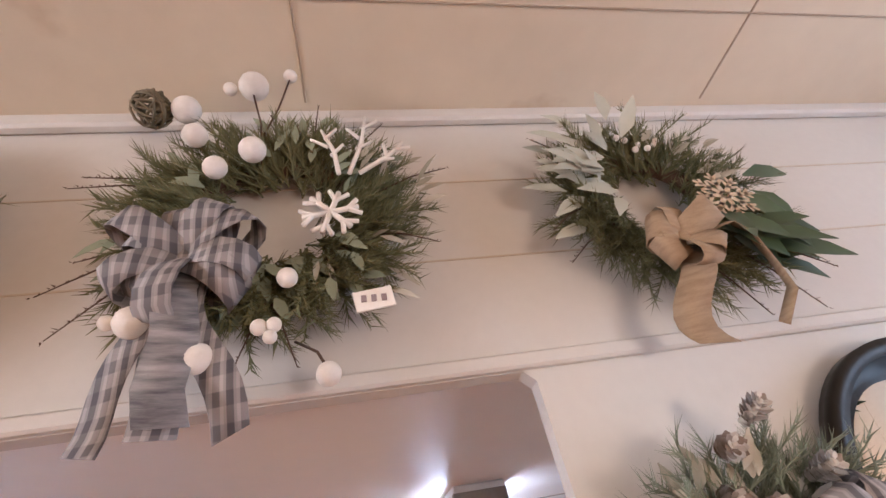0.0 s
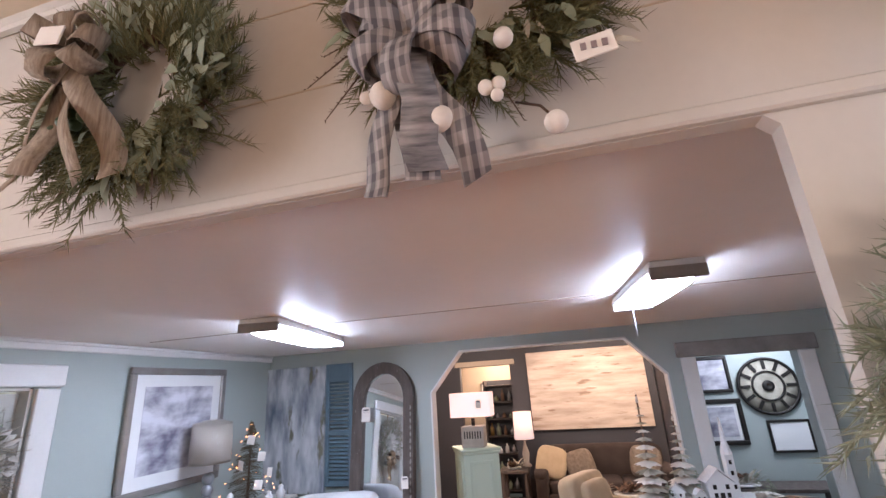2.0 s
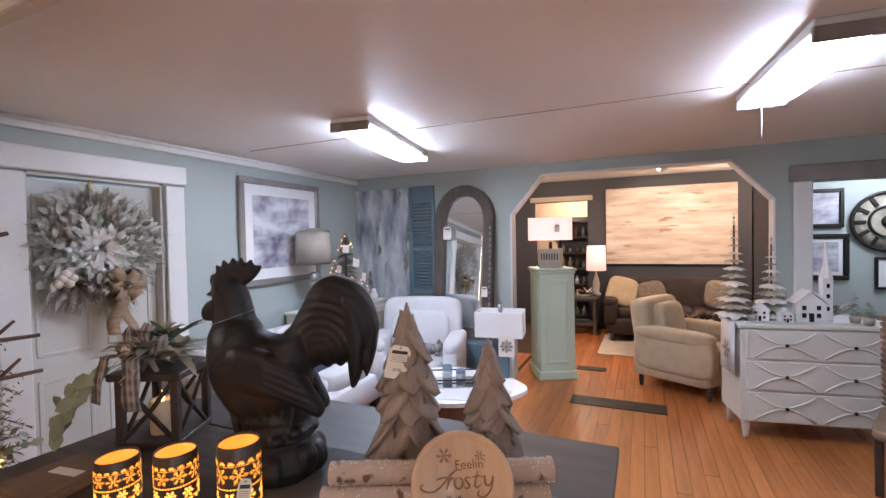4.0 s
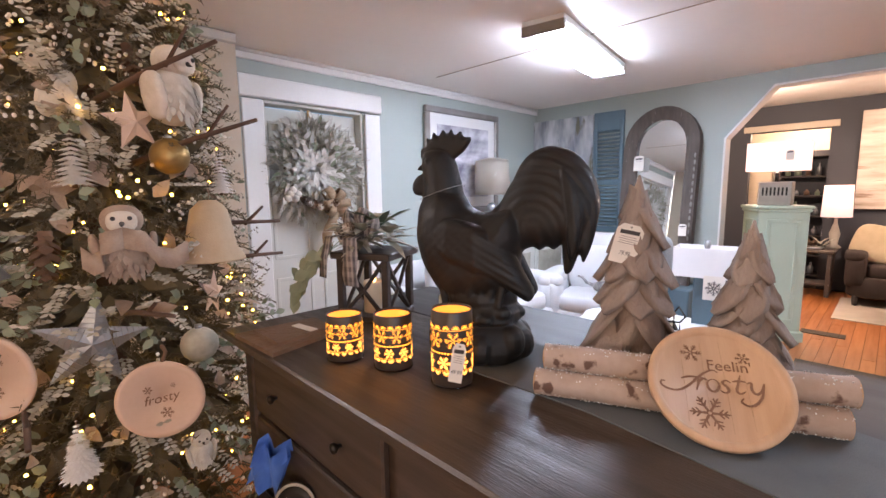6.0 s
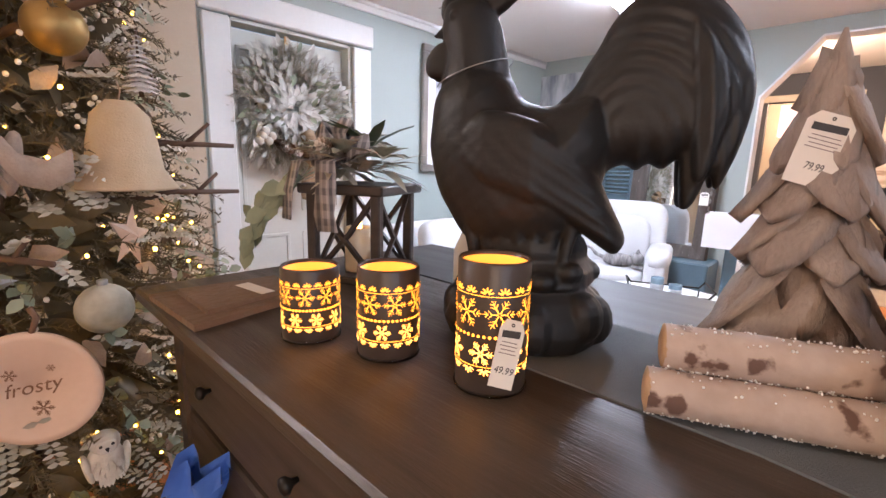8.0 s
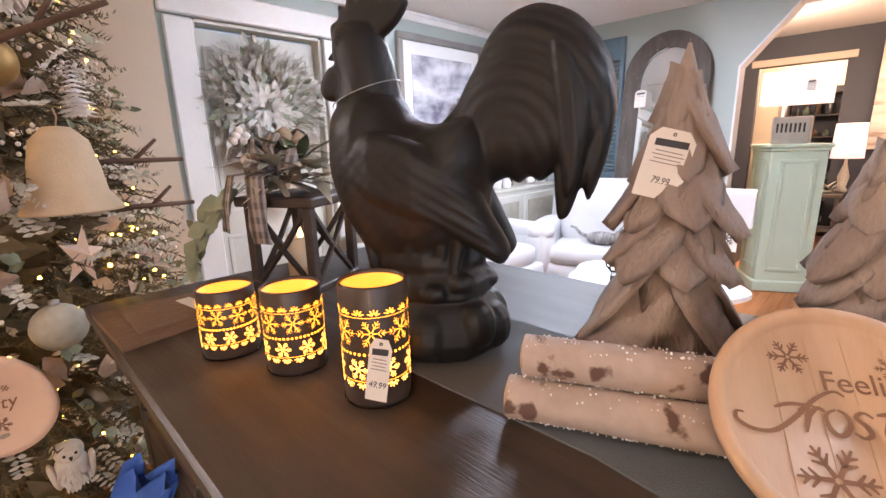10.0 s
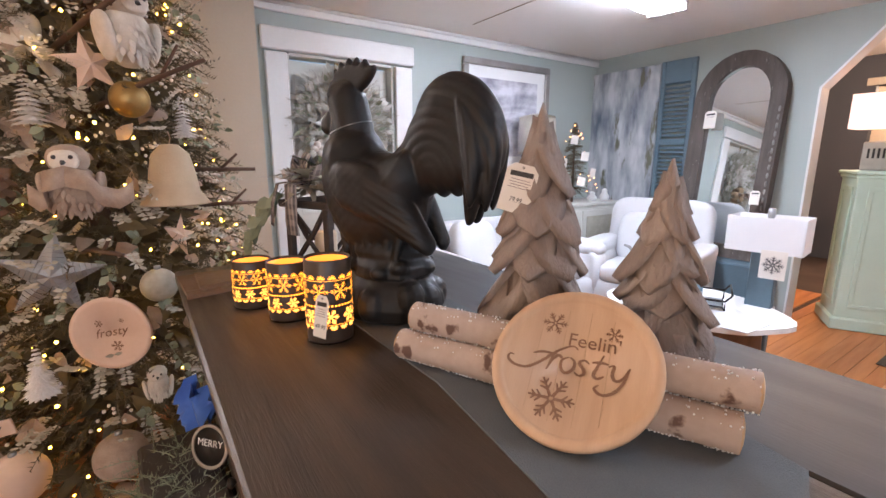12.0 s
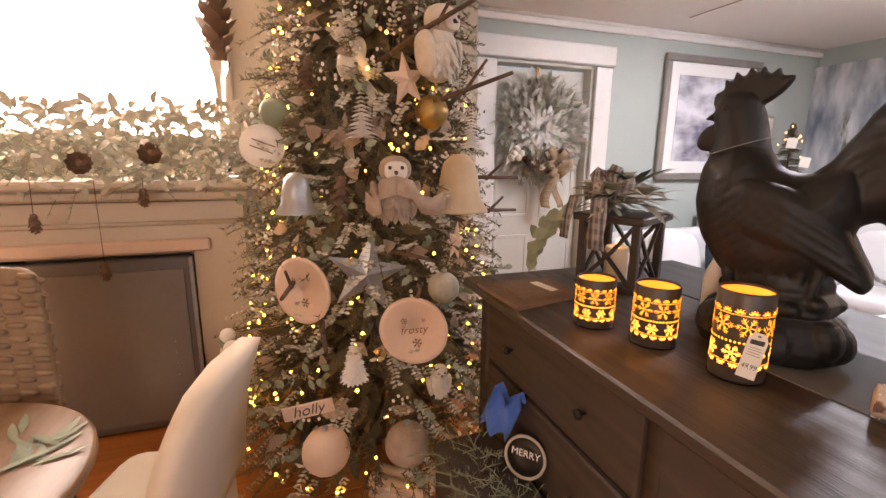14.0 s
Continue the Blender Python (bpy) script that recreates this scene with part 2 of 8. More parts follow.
def plaid(name, base, dark, light, scale):
    """Woven checks from two crossing bands."""
    ma = surface(name, base, tuple(0.8 * c for c in base), 4, 300, 0.8, 0.3)
    nt = ma.node_tree
    n, link = nt.nodes, nt.links.new
    b = n["Principled BSDF"]
    old = b.inputs["Base Color"].links[0].from_socket
    co = n.new("ShaderNodeTexCoord")
    colour = old
    for axis, tone in (("X", dark), ("Z", dark), ("X", light)):
        w = n.new("ShaderNodeTexWave")
        w.wave_type, w.bands_direction = "BANDS", axis
        w.inputs["Scale"].default_value = scale * (1 if tone is dark else 2.0)
        link(co.outputs["Object"], w.inputs["Vector"])
        r = n.new("ShaderNodeValToRGB")
        r.color_ramp.elements[0].position, r.color_ramp.elements[1].position = 0.5, 0.6
        link(w.outputs["Fac"], r.inputs[0])
        k = n.new("ShaderNodeMath")
        k.operation = "MULTIPLY"
        link(r.outputs[0], k.inputs[0])
        k.inputs[1].default_value = 0.6 if tone is dark else 0.3
        m = n.new("ShaderNodeMix")
        m.data_type = "RGBA"
        link(k.outputs[0], m.inputs["Factor"])
        link(colour, m.inputs["A"])
        m.inputs["B"].default_value = (*tone, 1)
        colour = m.outputs["Result"]
    link(colour, b.inputs["Base Color"])
    return ma


M_CEIL = surface("ceiling_paint", (0.82, 0.77, 0.72), (0.74, 0.69, 0.63), 0.7, 14, 0.42, 0.10, fleck=None)
M_CEIL_NEAR = surface("ceiling_board", (0.66, 0.56, 0.42), (0.50, 0.41, 0.30), 0.9, 12, 0.5, 0.1, fleck=((0.45, 0.33, 0.22), 1.6, 0.62))
M_GREEN = surface("sage_wall_paint", (0.38, 0.43, 0.405), (0.33, 0.38, 0.36), 0.8, 90, 0.55, 0.08)
M_HEADER = surface("header_paint", (0.60, 0.57, 0.52), (0.50, 0.47, 0.43), 1.2, 40, 0.6, 0.1)
M_BEIGE = surface("beige_wall_paint", (0.52, 0.45, 0.35), (0.45, 0.38, 0.29), 0.9, 60, 0.6, 0.08)
M_CHAR = surface("charcoal_wall_paint", (0.035, 0.037, 0.045), (0.05, 0.05, 0.058), 0.9, 60, 0.6, 0.06)
M_TRIM = surface("white_gloss_trim", (0.74, 0.74, 0.72), (0.62, 0.62, 0.60), 2.5, 50, 0.35, 0.06)
M_DOOR = surface("door_paint", (0.62, 0.62, 0.57), (0.52, 0.52, 0.47), 2, 50, 0.45, 0.06)
M_PINE = surface("pine_floor", (0.46, 0.17, 0.045), (0.27, 0.085, 0.02), 2.2, 30, 0.28, 0.12, stretch=(9, 0.8, 1), rnd=0.55, mix=0.45, fleck=((0.16, 0.05, 0.015), 1.2, 0.66), rough2=0.42)
M_SUB = surface("floor_gap", (0.05, 0.025, 0.012), (0.03, 0.015, 0.01), 3, 30, 0.8)
M_DRESS = surface("dark_oak", (0.056, 0.037, 0.024), (0.024, 0.016, 0.011), 3, 26, 0.36, 0.35, stretch=(1.0, 12, 12), mix=0.5, rough2=0.52, dist=0.003)
M_DRESS_BODY = surface("dark_oak_body", (0.065, 0.045, 0.032), (0.03, 0.02, 0.015), 3, 26, 0.58, 0.3, stretch=(1.0, 12, 12))
M_BOARD = surface("taupe_board", (0.042, 0.037, 0.035), (0.030, 0.026, 0.024), 2, 30, 0.46, 0.15, stretch=(1, 8, 8))
M_MAT = surface("grey_burlap", (0.135, 0.145, 0.15), (0.055, 0.062, 0.066), 5, 420, 0.85, 0.6, mix=0.55)
M_BLACK = surface("black_cast_resin", (0.013, 0.0125, 0.013), (0.007, 0.0068, 0.007), 12, 110, 0.44, 0.35, rough2=0.58, dist=0.002)
M_GREYWOOD = surface("weathered_carved_wood", (0.33, 0.265, 0.225), (0.17, 0.13, 0.11), 4, 60, 0.8, 0.7, stretch=(4, 4, 1), island=0.35, dist=0.004)
M_BIRCH = surface("birch_bark", (0.50, 0.40, 0.34), (0.29, 0.21, 0.17), 9, 70, 0.75, 0.5, stretch=(1, 1, 1), fleck=((0.11, 0.06, 0.045), 22, 0.60), dist=0.003)
M_BIRCH_END = surface("cut_birch", (0.50, 0.34, 0.20), (0.32, 0.19, 0.10), 20, 120, 0.8, 0.4)
M_FROST = surface("glitter_frost", (0.85, 0.85, 0.85), (0.65, 0.62, 0.6), 60, 300, 0.18, 0.6)
M_BEECH = surface("pale_beech", (0.53, 0.345, 0.21), (0.41, 0.25, 0.145), 4, 50, 0.5, 0.15, stretch=(10, 1, 1))
M_BURN = surface("burnt_engraving", (0.24, 0.125, 0.07), (0.15, 0.075, 0.04), 20, 90, 0.7, 0.1)
M_BLACK.node_tree.nodes["Principled BSDF"].inputs["Specular IOR Level"].default_value = 0.32
M_SHELL = surface("dark_lantern_shell", (0.055, 0.036, 0.026), (0.032, 0.021, 0.016), 8, 90, 0.38, 0.15)
# Light shining through the cut-outs is put into these glows, hotter low down.
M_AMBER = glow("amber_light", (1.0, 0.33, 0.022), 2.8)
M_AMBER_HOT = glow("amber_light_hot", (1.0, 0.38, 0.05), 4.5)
M_AMBER_IN = glow("amber_mercury_glass", (1.0, 0.36, 0.035), 0.85)
M_FAIRY = glow("fairy_light", (1.0, 0.50, 0.028), 30.0)
M_TUBE = glow("fluorescent_diffuser", (0.80, 0.90, 1.0), FLUO)
M_STEEL = surface("white_enamel", (0.70, 0.72, 0.74), (0.6, 0.62, 0.64), 4, 60, 0.4, 0.05)
M_PAPER = surface("card_tag", (0.78, 0.74, 0.68), (0.68, 0.64, 0.58), 6, 90, 0.7, 0.08)
M_INK = surface("ink", (0.05, 0.045, 0.05), (0.03, 0.03, 0.03), 30, 90, 0.6, 0.0)
M_RED_INK = surface("faded_ink", (0.25, 0.2, 0.2), (0.2, 0.15, 0.15), 30, 90, 0.6, 0.0)
M_PINE_GREEN = surface("pine_needles", (0.185, 0.175, 0.075), (0.070, 0.082, 0.036), 5, 40, 0.6, 0.0, island=0.7)
M_DARK_GREEN = surface("dark_fir_needles", (0.15, 0.115, 0.062), (0.056, 0.047, 0.024), 5, 40, 0.6, 0.0, island=0.7)
M_EUCA = surface("eucalyptus_leaf", (0.27, 0.30, 0.205), (0.14, 0.17, 0.115), 6, 60, 0.55, 0.1, island=0.6)
M_FROSTED = surface("frosted_foliage", (0.52, 0.48, 0.40), (0.25, 0.235, 0.175), 8, 60, 0.7, 0.2, island=0.8)
M_FLOCK = surface("flocked_leaf", (0.66, 0.64, 0.60), (0.34, 0.34, 0.30), 8, 60, 0.8, 0.2, island=0.8)
M_DEEP_LEAF = surface("magnolia_leaf", (0.060, 0.10, 0.045), (0.03, 0.05, 0.025), 6, 40, 0.4, 0.1, island=0.5)
M_SILVER_LEAF = surface("silvery_petals", (0.46, 0.46, 0.38), (0.30, 0.31, 0.25), 6, 60, 0.6, 0.15, island=0.5)
M_TWIG = surface("brown_twig", (0.115, 0.065, 0.04), (0.05, 0.03, 0.02), 8, 60, 0.8, 0.4)
M_WHITE_BERRY = surface("felt_white", (0.74, 0.70, 0.64), (0.58, 0.53, 0.47), 30, 150, 0.85, 0.4)
M_CONE = surface("pine_cone", (0.20, 0.115, 0.07), (0.085, 0.05, 0.03), 10, 60, 0.75, 0.3, island=0.5)
M_CONE_SNOW = surface("snowy_pine_cone", (0.62, 0.58, 0.52), (0.14, 0.09, 0.06), 20, 60, 0.75, 0.3, island=0.8)
M_PLAID = plaid("grey_plaid_ribbon", (0.27, 0.245, 0.24), (0.045, 0.045, 0.055), (0.60, 0.55, 0.52), 9)
M_KNIT = surface("knit_band_ribbon", (0.32, 0.295, 0.285), (0.08, 0.078, 0.085), 20, 130, 0.9, 0.5, stretch=(0.6, 0.6, 3.5), mix=0.55, gain=2.6)
M_JUTE = surface("jute_ribbon", (0.42, 0.31, 0.20), (0.22, 0.15, 0.09), 20, 240, 0.85, 0.6, stretch=(1, 1, 5), mix=0.55)
M_STRIPE = surface("striped_ribbon", (0.40, 0.33, 0.24), (0.12, 0.085, 0.06), 26, 120, 0.85, 0.3, stretch=(5, 5, 0.3), mix=0.6)
M_CREAM = surface("cream_fabric", (0.55, 0.45, 0.30), (0.42, 0.33, 0.21), 10, 320, 0.9, 0.5, sheen=0.2)
M_WHITE_FAB = surface("white_upholstery", (0.62, 0.62, 0.63), (0.52, 0.52, 0.53), 4, 340, 0.9, 0.4, sheen=0.2)
M_BROWN_FAB = surface("brown_velvet", (0.05, 0.034, 0.027), (0.028, 0.019, 0.016), 5, 260, 0.85, 0.4)
M_PILLOW = surface("patterned_pillow", (0.30, 0.24, 0.18), (0.10, 0.08, 0.06), 26, 120, 0.9, 0.3, mix=0.5)
M_WHITE_PAINT = surface("chalk_white_paint", (0.66, 0.65, 0.60), (0.55, 0.54, 0.49), 3, 60, 0.5, 0.1)
M_MINT = surface("mint_chalk_paint", (0.50, 0.60, 0.49), (0.43, 0.53, 0.42), 3, 60, 0.55, 0.1)
M_IRON = surface("oiled_bronze", (0.03, 0.026, 0.022), (0.018, 0.016, 0.014), 10, 60, 0.4, 0.2, metal=0.6)
M_LANTERN = surface("espresso_lantern_wood", (0.050, 0.038, 0.034), (0.026, 0.02, 0.018), 5, 50, 0.45, 0.3, stretch=(2, 2, 8))
M_WAX = surface("ivory_wax", (0.78, 0.70, 0.55), (0.68, 0.58, 0.42), 10, 50, 0.5, 0.05)
M_FLAME = glow("candle_flame", (1.0, 0.45, 0.10), 9.0)
M_FELT = surface("wool_felt", (0.50, 0.40, 0.28), (0.38, 0.29, 0.19), 12, 220, 0.9, 0.5)
M_PINK_WOOD = surface("birch_slice", (0.66, 0.50, 0.39), (0.54, 0.38, 0.28), 6, 60, 0.7, 0.15)
M_SILVER = surface("galvanised_metal", (0.40, 0.41, 0.42), (0.24, 0.25, 0.26), 10, 60, 0.35, 0.3, metal=0.7)
M_FUR = surface("plush", (0.42, 0.33, 0.26), (0.24, 0.17, 0.13), 26, 200, 0.95, 0.7)
M_WHITE_FEATHER = surface("white_feather", (0.68, 0.63, 0.55), (0.45, 0.40, 0.33), 26, 200, 0.9, 0.6)
M_BLUE = surface("blue_plastic_bag", (0.05, 0.13, 0.48), (0.12, 0.24, 0.62), 9, 40, 0.25, 0.2)
M_WICKER = surface("wicker_cane", (0.26, 0.18, 0.115), (0.14, 0.09, 0.055), 8, 60, 0.7, 0.4, island=0.6)
M_STONE = surface("mantel_paint", (0.50, 0.42, 0.33), (0.40, 0.33, 0.25), 2, 50, 0.4, 0.1)
M_SLATE = surface("fireplace_steel", (0.18, 0.17, 0.165), (0.12, 0.115, 0.11), 3, 60, 0.28, 0.1, metal=0.5)
M_MIRROR = mirror_silver("mirror_glass")
M_GLASS = glassy("clear_glass")
M_SHADE = surface("linen_lampshade", (0.72, 0.66, 0.58), (0.62, 0.56, 0.48), 6, 220, 0.85, 0.2)
M_SHADE_LIT = glow("lit_linen_shade", (1.0, 0.76, 0.64), 0.5)
M_CONCRETE = surface("pierced_concrete", (0.40, 0.36, 0.31), (0.28, 0.25, 0.21), 14, 120, 0.85, 0.5)
M_BLUEGREY = surface("blue_shutter_paint", (0.12, 0.185, 0.225), (0.085, 0.135, 0.17), 4, 50, 0.5, 0.15)
M_OLDWOOD = surface("worn_grey_brown_wood", (0.125, 0.10, 0.085), (0.05, 0.04, 0.034), 4, 40, 0.65, 0.4, stretch=(6, 6, 1), fleck=((0.28, 0.25, 0.23), 16, 0.66))
M_RUG = surface("pale_rug", (0.52, 0.47, 0.40), (0.42, 0.37, 0.31), 6, 160, 0.95, 0.5)
M_ART_PALE = surface("layered_landscape_canvas", (0.60, 0.52, 0.45), (0.34, 0.27, 0.21), 2.6, 14, 0.7, 0.3, stretch=(0.6, 1, 4), fleck=((0.27, 0.195, 0.14), 4, 0.60), gain=2.2)
M_ART_BLUE = surface("misty_abstract_canvas", (0.52, 0.54, 0.56), (0.10, 0.13, 0.17), 2.4, 9, 0.6, 0.2, stretch=(2.6, 1, 0.8), fleck=((0.13, 0.13, 0.09), 3.2, 0.60), mix=0.38, gain=3.0)
M_ART_SEA = surface("stormy_seascape_print", (0.62, 0.62, 0.66), (0.13, 0.12, 0.17), 3.2, 14, 0.5, 0.05, stretch=(1, 0.8, 1.8), mix=0.40, gain=3.4)
M_FRAME = surface("brushed_silver_frame", (0.34, 0.32, 0.30), (0.20, 0.19, 0.18), 6, 60, 0.35, 0.15, metal=0.5)
M_MATBOARD = surface("mat_board", (0.74, 0.74, 0.73), (0.70, 0.70, 0.69), 5, 90, 0.7, 0.03)
M_WINDOW = glow("window_daylight", (1.0, 0.94, 0.86), WINDOW_GLOW)
M_DAY = glow("blue_daylight", (0.62, 0.82, 1.0), 3.0)
M_SEAM = surface("ceiling_seam", (0.30, 0.23, 0.16), (0.42, 0.34, 0.25), 3, 60, 0.7, 0.1)
M_DARK_GRILLE = surface("floor_register", (0.055, 0.045, 0.035), (0.035, 0.03, 0.025), 8, 60, 0.45, 0.2, metal=0.4)
M_GOLD = surface("antique_gold", (0.42, 0.28, 0.10), (0.25, 0.16, 0.06), 8, 60, 0.4, 0.2, metal=0.8)


# ---- structure ----
NEAR_CEIL, MID_CEIL, BACK_CEIL = 3.08, 2.41, 2.62


def structure(name, geo, material, label, category):
    return solid(name, geo, material, label, category, kind="structure")


structure("floor", Geo().box((0, 2.7, -0.06), (8.4, 13.4, 0.1), 0.0), M_SUB, "dark boards under the orange pine planks", "floor")
floor_ob = bpy.data.objects["floor"]
structure("ceiling_near", Geo().box((0.2, -1.13, NEAR_CEIL + 0.05), (6.4, 5.1, 0.1), 0.0), M_CEIL_NEAR, "tan painted board ceiling with stained seams", "ceiling")
g = Geo().box((0, 3.44, MID_CEIL + 0.05), (6.4, 4.11, 0.1), 0.0)
structure("ceiling", g, M_CEIL, "glossy off-white painted ceiling with one seam", "ceiling")
structure("trim_ceiling_seam", Geo().box((0.0, 3.47, MID_CEIL - 0.001), (5.5, 0.009, 0.006), 0.001), M_SEAM, "thin dark seam between the ceiling boards", "trim")
for c, s in (((0.426, -1.1, NEAR_CEIL - 0.001), (0.005, 4.8, 0.004)), ((1.61, -1.1, NEAR_CEIL - 0.001), (0.006, 4.8, 0.004)), ((-0.77, -1.1, NEAR_CEIL - 0.001), (0.005, 4.8, 0.004)), ((0.15, 1.045, NEAR_CEIL - 0.002), (5.9, 0.005, 0.004))):
    structure("trim_ceiling_seam", Geo().box(c, s, 0.001), M_SEAM, "thin brown seam between the ceiling boards", "trim")
structure("ceiling_back", Geo().box((0.2, 7.25, BACK_CEIL + 0.05), (7.2, 3.4, 0.1), 0.0), M_CEIL, "off-white painted ceiling of the back room", "ceiling")

# header between the near room and the showroom, with the pier
g = Geo().prism([(-2.83, 2.30), (0.797, 2.30), (0.817, 2.28), (0.817, 0), (3.2, 0), (3.2, NEAR_CEIL), (-2.83, NEAR_CEIL)], 1.35, 1.385)
structure("wall_header", g, M_HEADER, "off-white boarded header above the wide opening", "wall")
g = Geo()
g.box((0.2, 1.343, 2.316), (6.0, 0.02, 0.030), 0.005)
g.box((0.2, 1.335, 3.055), (6.0, 0.03, 0.05), 0.012)
structure("trim_header", g, M_HEADER, "painted moulding along the header", "trim")
for i, z in enumerate((2.56, 2.80)):
    structure("trim_seam", Geo().box((0.2, 1.3492, z), (6.0, 0.003, 0.004), 0.0005), M_BEIGE, "fine seam between header boards", "trim")

# near room
structure("wall_near_left", Geo().prism([(-3.6, 0), (-0.75, 0), (-0.75, NEAR_CEIL), (-3.6, NEAR_CEIL)], -2.95, -2.83, "x"), M_BEIGE, "warm beige painted wall", "wall")
structure("wall_near_left_end", Geo().prism([(0.30, 0), (1.83, 0), (1.83, NEAR_CEIL), (0.30, NEAR_CEIL)], -2.95, -2.83, "x"), M_BEIGE, "warm beige painted wall beside the tree", "wall")
structure("wall_near_left_sill", Geo().box((-2.89, -0.225, 0.75), (0.12, 1.05, 1.5), 0.0), M_BEIGE, "warm beige wall under the window", "wall")
structure("wall_near_left_lintel", Geo().box((-2.89, -0.225, 2.915), (0.12, 1.05, 0.33), 0.0), M_BEIGE, "warm beige wall over the window", "wall")
structure("wall_near_back", Geo().prism([(-2.95, 0), (3.2, 0), (3.2, NEAR_CEIL), (-2.95, NEAR_CEIL)], -3.6, -3.5), M_BEIGE, "plain beige wall", "wall")
for name, y0, y1, z0, z1 in (("wall_near_right", -3.5, -0.7, 0, NEAR_CEIL), ("wall_near_right_end", 0.9, 1.35, 0, NEAR_CEIL), ("wall_near_right_sill", -0.7, 0.9, 0, 1.1), ("wall_near_right_lintel", -0.7, 0.9, 2.6, NEAR_CEIL)):
    structure(name, Geo().prism([(y0, z0), (y1, z0), (y1, z1), (y0, z1)], 3.1, 3.2, "x"), M_BEIGE, "plain beige wall", "wall")
structure("wall_stub", Geo().box((-3.0, 1.79, 1.205), (0.1, 0.08, 2.41), 0.0), M_BEIGE, "beige end of the wall stub", "wall")
g = Geo()
g.box((-2.815, 1.66, 2.375), (0.03, 0.34, 0.06), 0.01)
structure("trim_stub", g, M_HEADER, "cream crown moulding on the stub", "trim")

# showroom left wall with the door opening
DOOR_Y0, DOOR_Y1, DOOR_TOP = 2.07, 2.91, 2.09
g = Geo().prism([(1.83, 0), (DOOR_Y0, 0), (DOOR_Y0, DOOR_TOP), (DOOR_Y1, DOOR_TOP), (DOOR_Y1, 0), (5.6, 0), (5.6, MID_CEIL), (1.83, MID_CEIL)], -3.20, -3.063, "x")
structure("wall_left", g, M_GREEN, "sage green painted wall", "wall")
g = Geo()
g.tube([(-3.045, 1.84, 2.395), (-3.045, 5.44, 2.395)], 0.016, 8)
g.box((-3.05, 3.64, 2.36), (0.022, 3.6, 0.045), 0.008)
structure("trim_crown", g, M_TRIM, "white crown moulding under the ceiling", "trim")
door = thing("door_1", "pale green panelled door with wide white casing", "door", kind="structure")
g = Geo()
g.box((-3.045, DOOR_Y0 - 0.075, 1.04), (0.035, 0.15, 2.08), 0.006)
part("casing", g, M_TRIM, door)
part("casing", Geo().box((-3.045, DOOR_Y1 + 0.078, 1.04), (0.035, 0.15, 2.08), 0.006), M_TRIM, door)
part("casing_head", Geo().box((-3.04, 2.49, 2.165), (0.045, 1.18, 0.145), 0.008), M_TRIM, door)
g = Geo()
g.box((-3.13, DOOR_Y0 + 0.011, 1.04), (0.13, 0.02, 2.08), 0.002)
g.box((-3.13, DOOR_Y1 - 0.011, 1.04), (0.13, 0.02, 2.08), 0.002)
g.box((-3.13, 2.49, DOOR_TOP - 0.011), (0.13, 0.80, 0.02), 0.002)
part("jamb", g, M_DOOR, door)
leaf_ob = part("door_leaf", Geo().box((-3.165, 2.49, 1.03), (0.035, 0.79, 2.05), 0.004), M_DOOR, door)
for y in (2.29, 2.69):
    for z0, z1 in ((0.15, 0.78), (0.95, 1.45), (1.55, 1.95)):
        g = Geo()
        c = (-3.146, y, (z0 + z1) / 2)
        for a, s in (((0, 0, (z1 - z0) / 2), (0.012, 0.30, 0.025)), ((0, 0, (z0 - z1) / 2), (0.012, 0.30, 0.025)), ((0, 0.14, 0), (0.012, 0.025, z1 - z0)), ((0, -0.14, 0), (0.012, 0.025, z1 - z0))):
            g.box(Vector(c) + Vector(a), s, 0.004)
        part("panel_moulding", g, M_DOOR, leaf_ob)

# wall with the chamfered archway and the framed doorway
FAR_Y = 5.44
g = Geo().prism([(-3.2, 0), (-1.04, 0), (-1.04, 1.885), (-0.692, 2.30), (1.013, 2.30), (1.345, 1.93), (1.345, 0), (1.60, 0), (1.60, 2.06), (2.44, 2.06), (2.44, 0), (3.2, 0), (3.2, BACK_CEIL), (-3.2, BACK_CEIL)], FAR_Y, FAR_Y + 0.14)
structure("wall_arch", g, M_GREEN, "sage green wall with a chamfered archway", "wall")
g = Geo()
pts = [(-1.04, 0), (-1.04, 1.885), (-0.692, 2.30), (1.013, 2.30), (1.345, 1.93), (1.345, 0)]
inn = [(-1.025, 0), (-1.025, 1.879), (-0.685, 2.285), (1.006, 2.285), (1.33, 1.924), (1.33, 0)]
for a, b, c, d in zip(pts, pts[1:], inn[1:], inn):
    g.prism([a, b, c, d], FAR_Y - 0.012, FAR_Y + 0.152)
structure("trim_arch", g, M_TRIM, "thin white lining of the archway", "trim")
frame_ob = thing("door_2", "white cased doorway into the side room", "door", kind="structure")
for n, c, s in (("casing", (1.535, FAR_Y - 0.02, 1.03), (0.13, 0.04, 2.06)), ("casing", (2.505, FAR_Y - 0.02, 1.03), (0.13, 0.04, 2.06)), ("casing_head", (2.02, FAR_Y - 0.024, 2.13), (1.16, 0.05, 0.14))):
    part(n, Geo().box(c, s, 0.008), M_FRAME if n == "casing_head" else M_TRIM, frame_ob)
structure("wall_right", Geo().prism([(1.386, 0), (5.44, 0), (5.44, MID_CEIL), (1.5, MID_CEIL)], 2.75, 2.85, "x"), M_GREEN, "sage green painted wall", "wall")

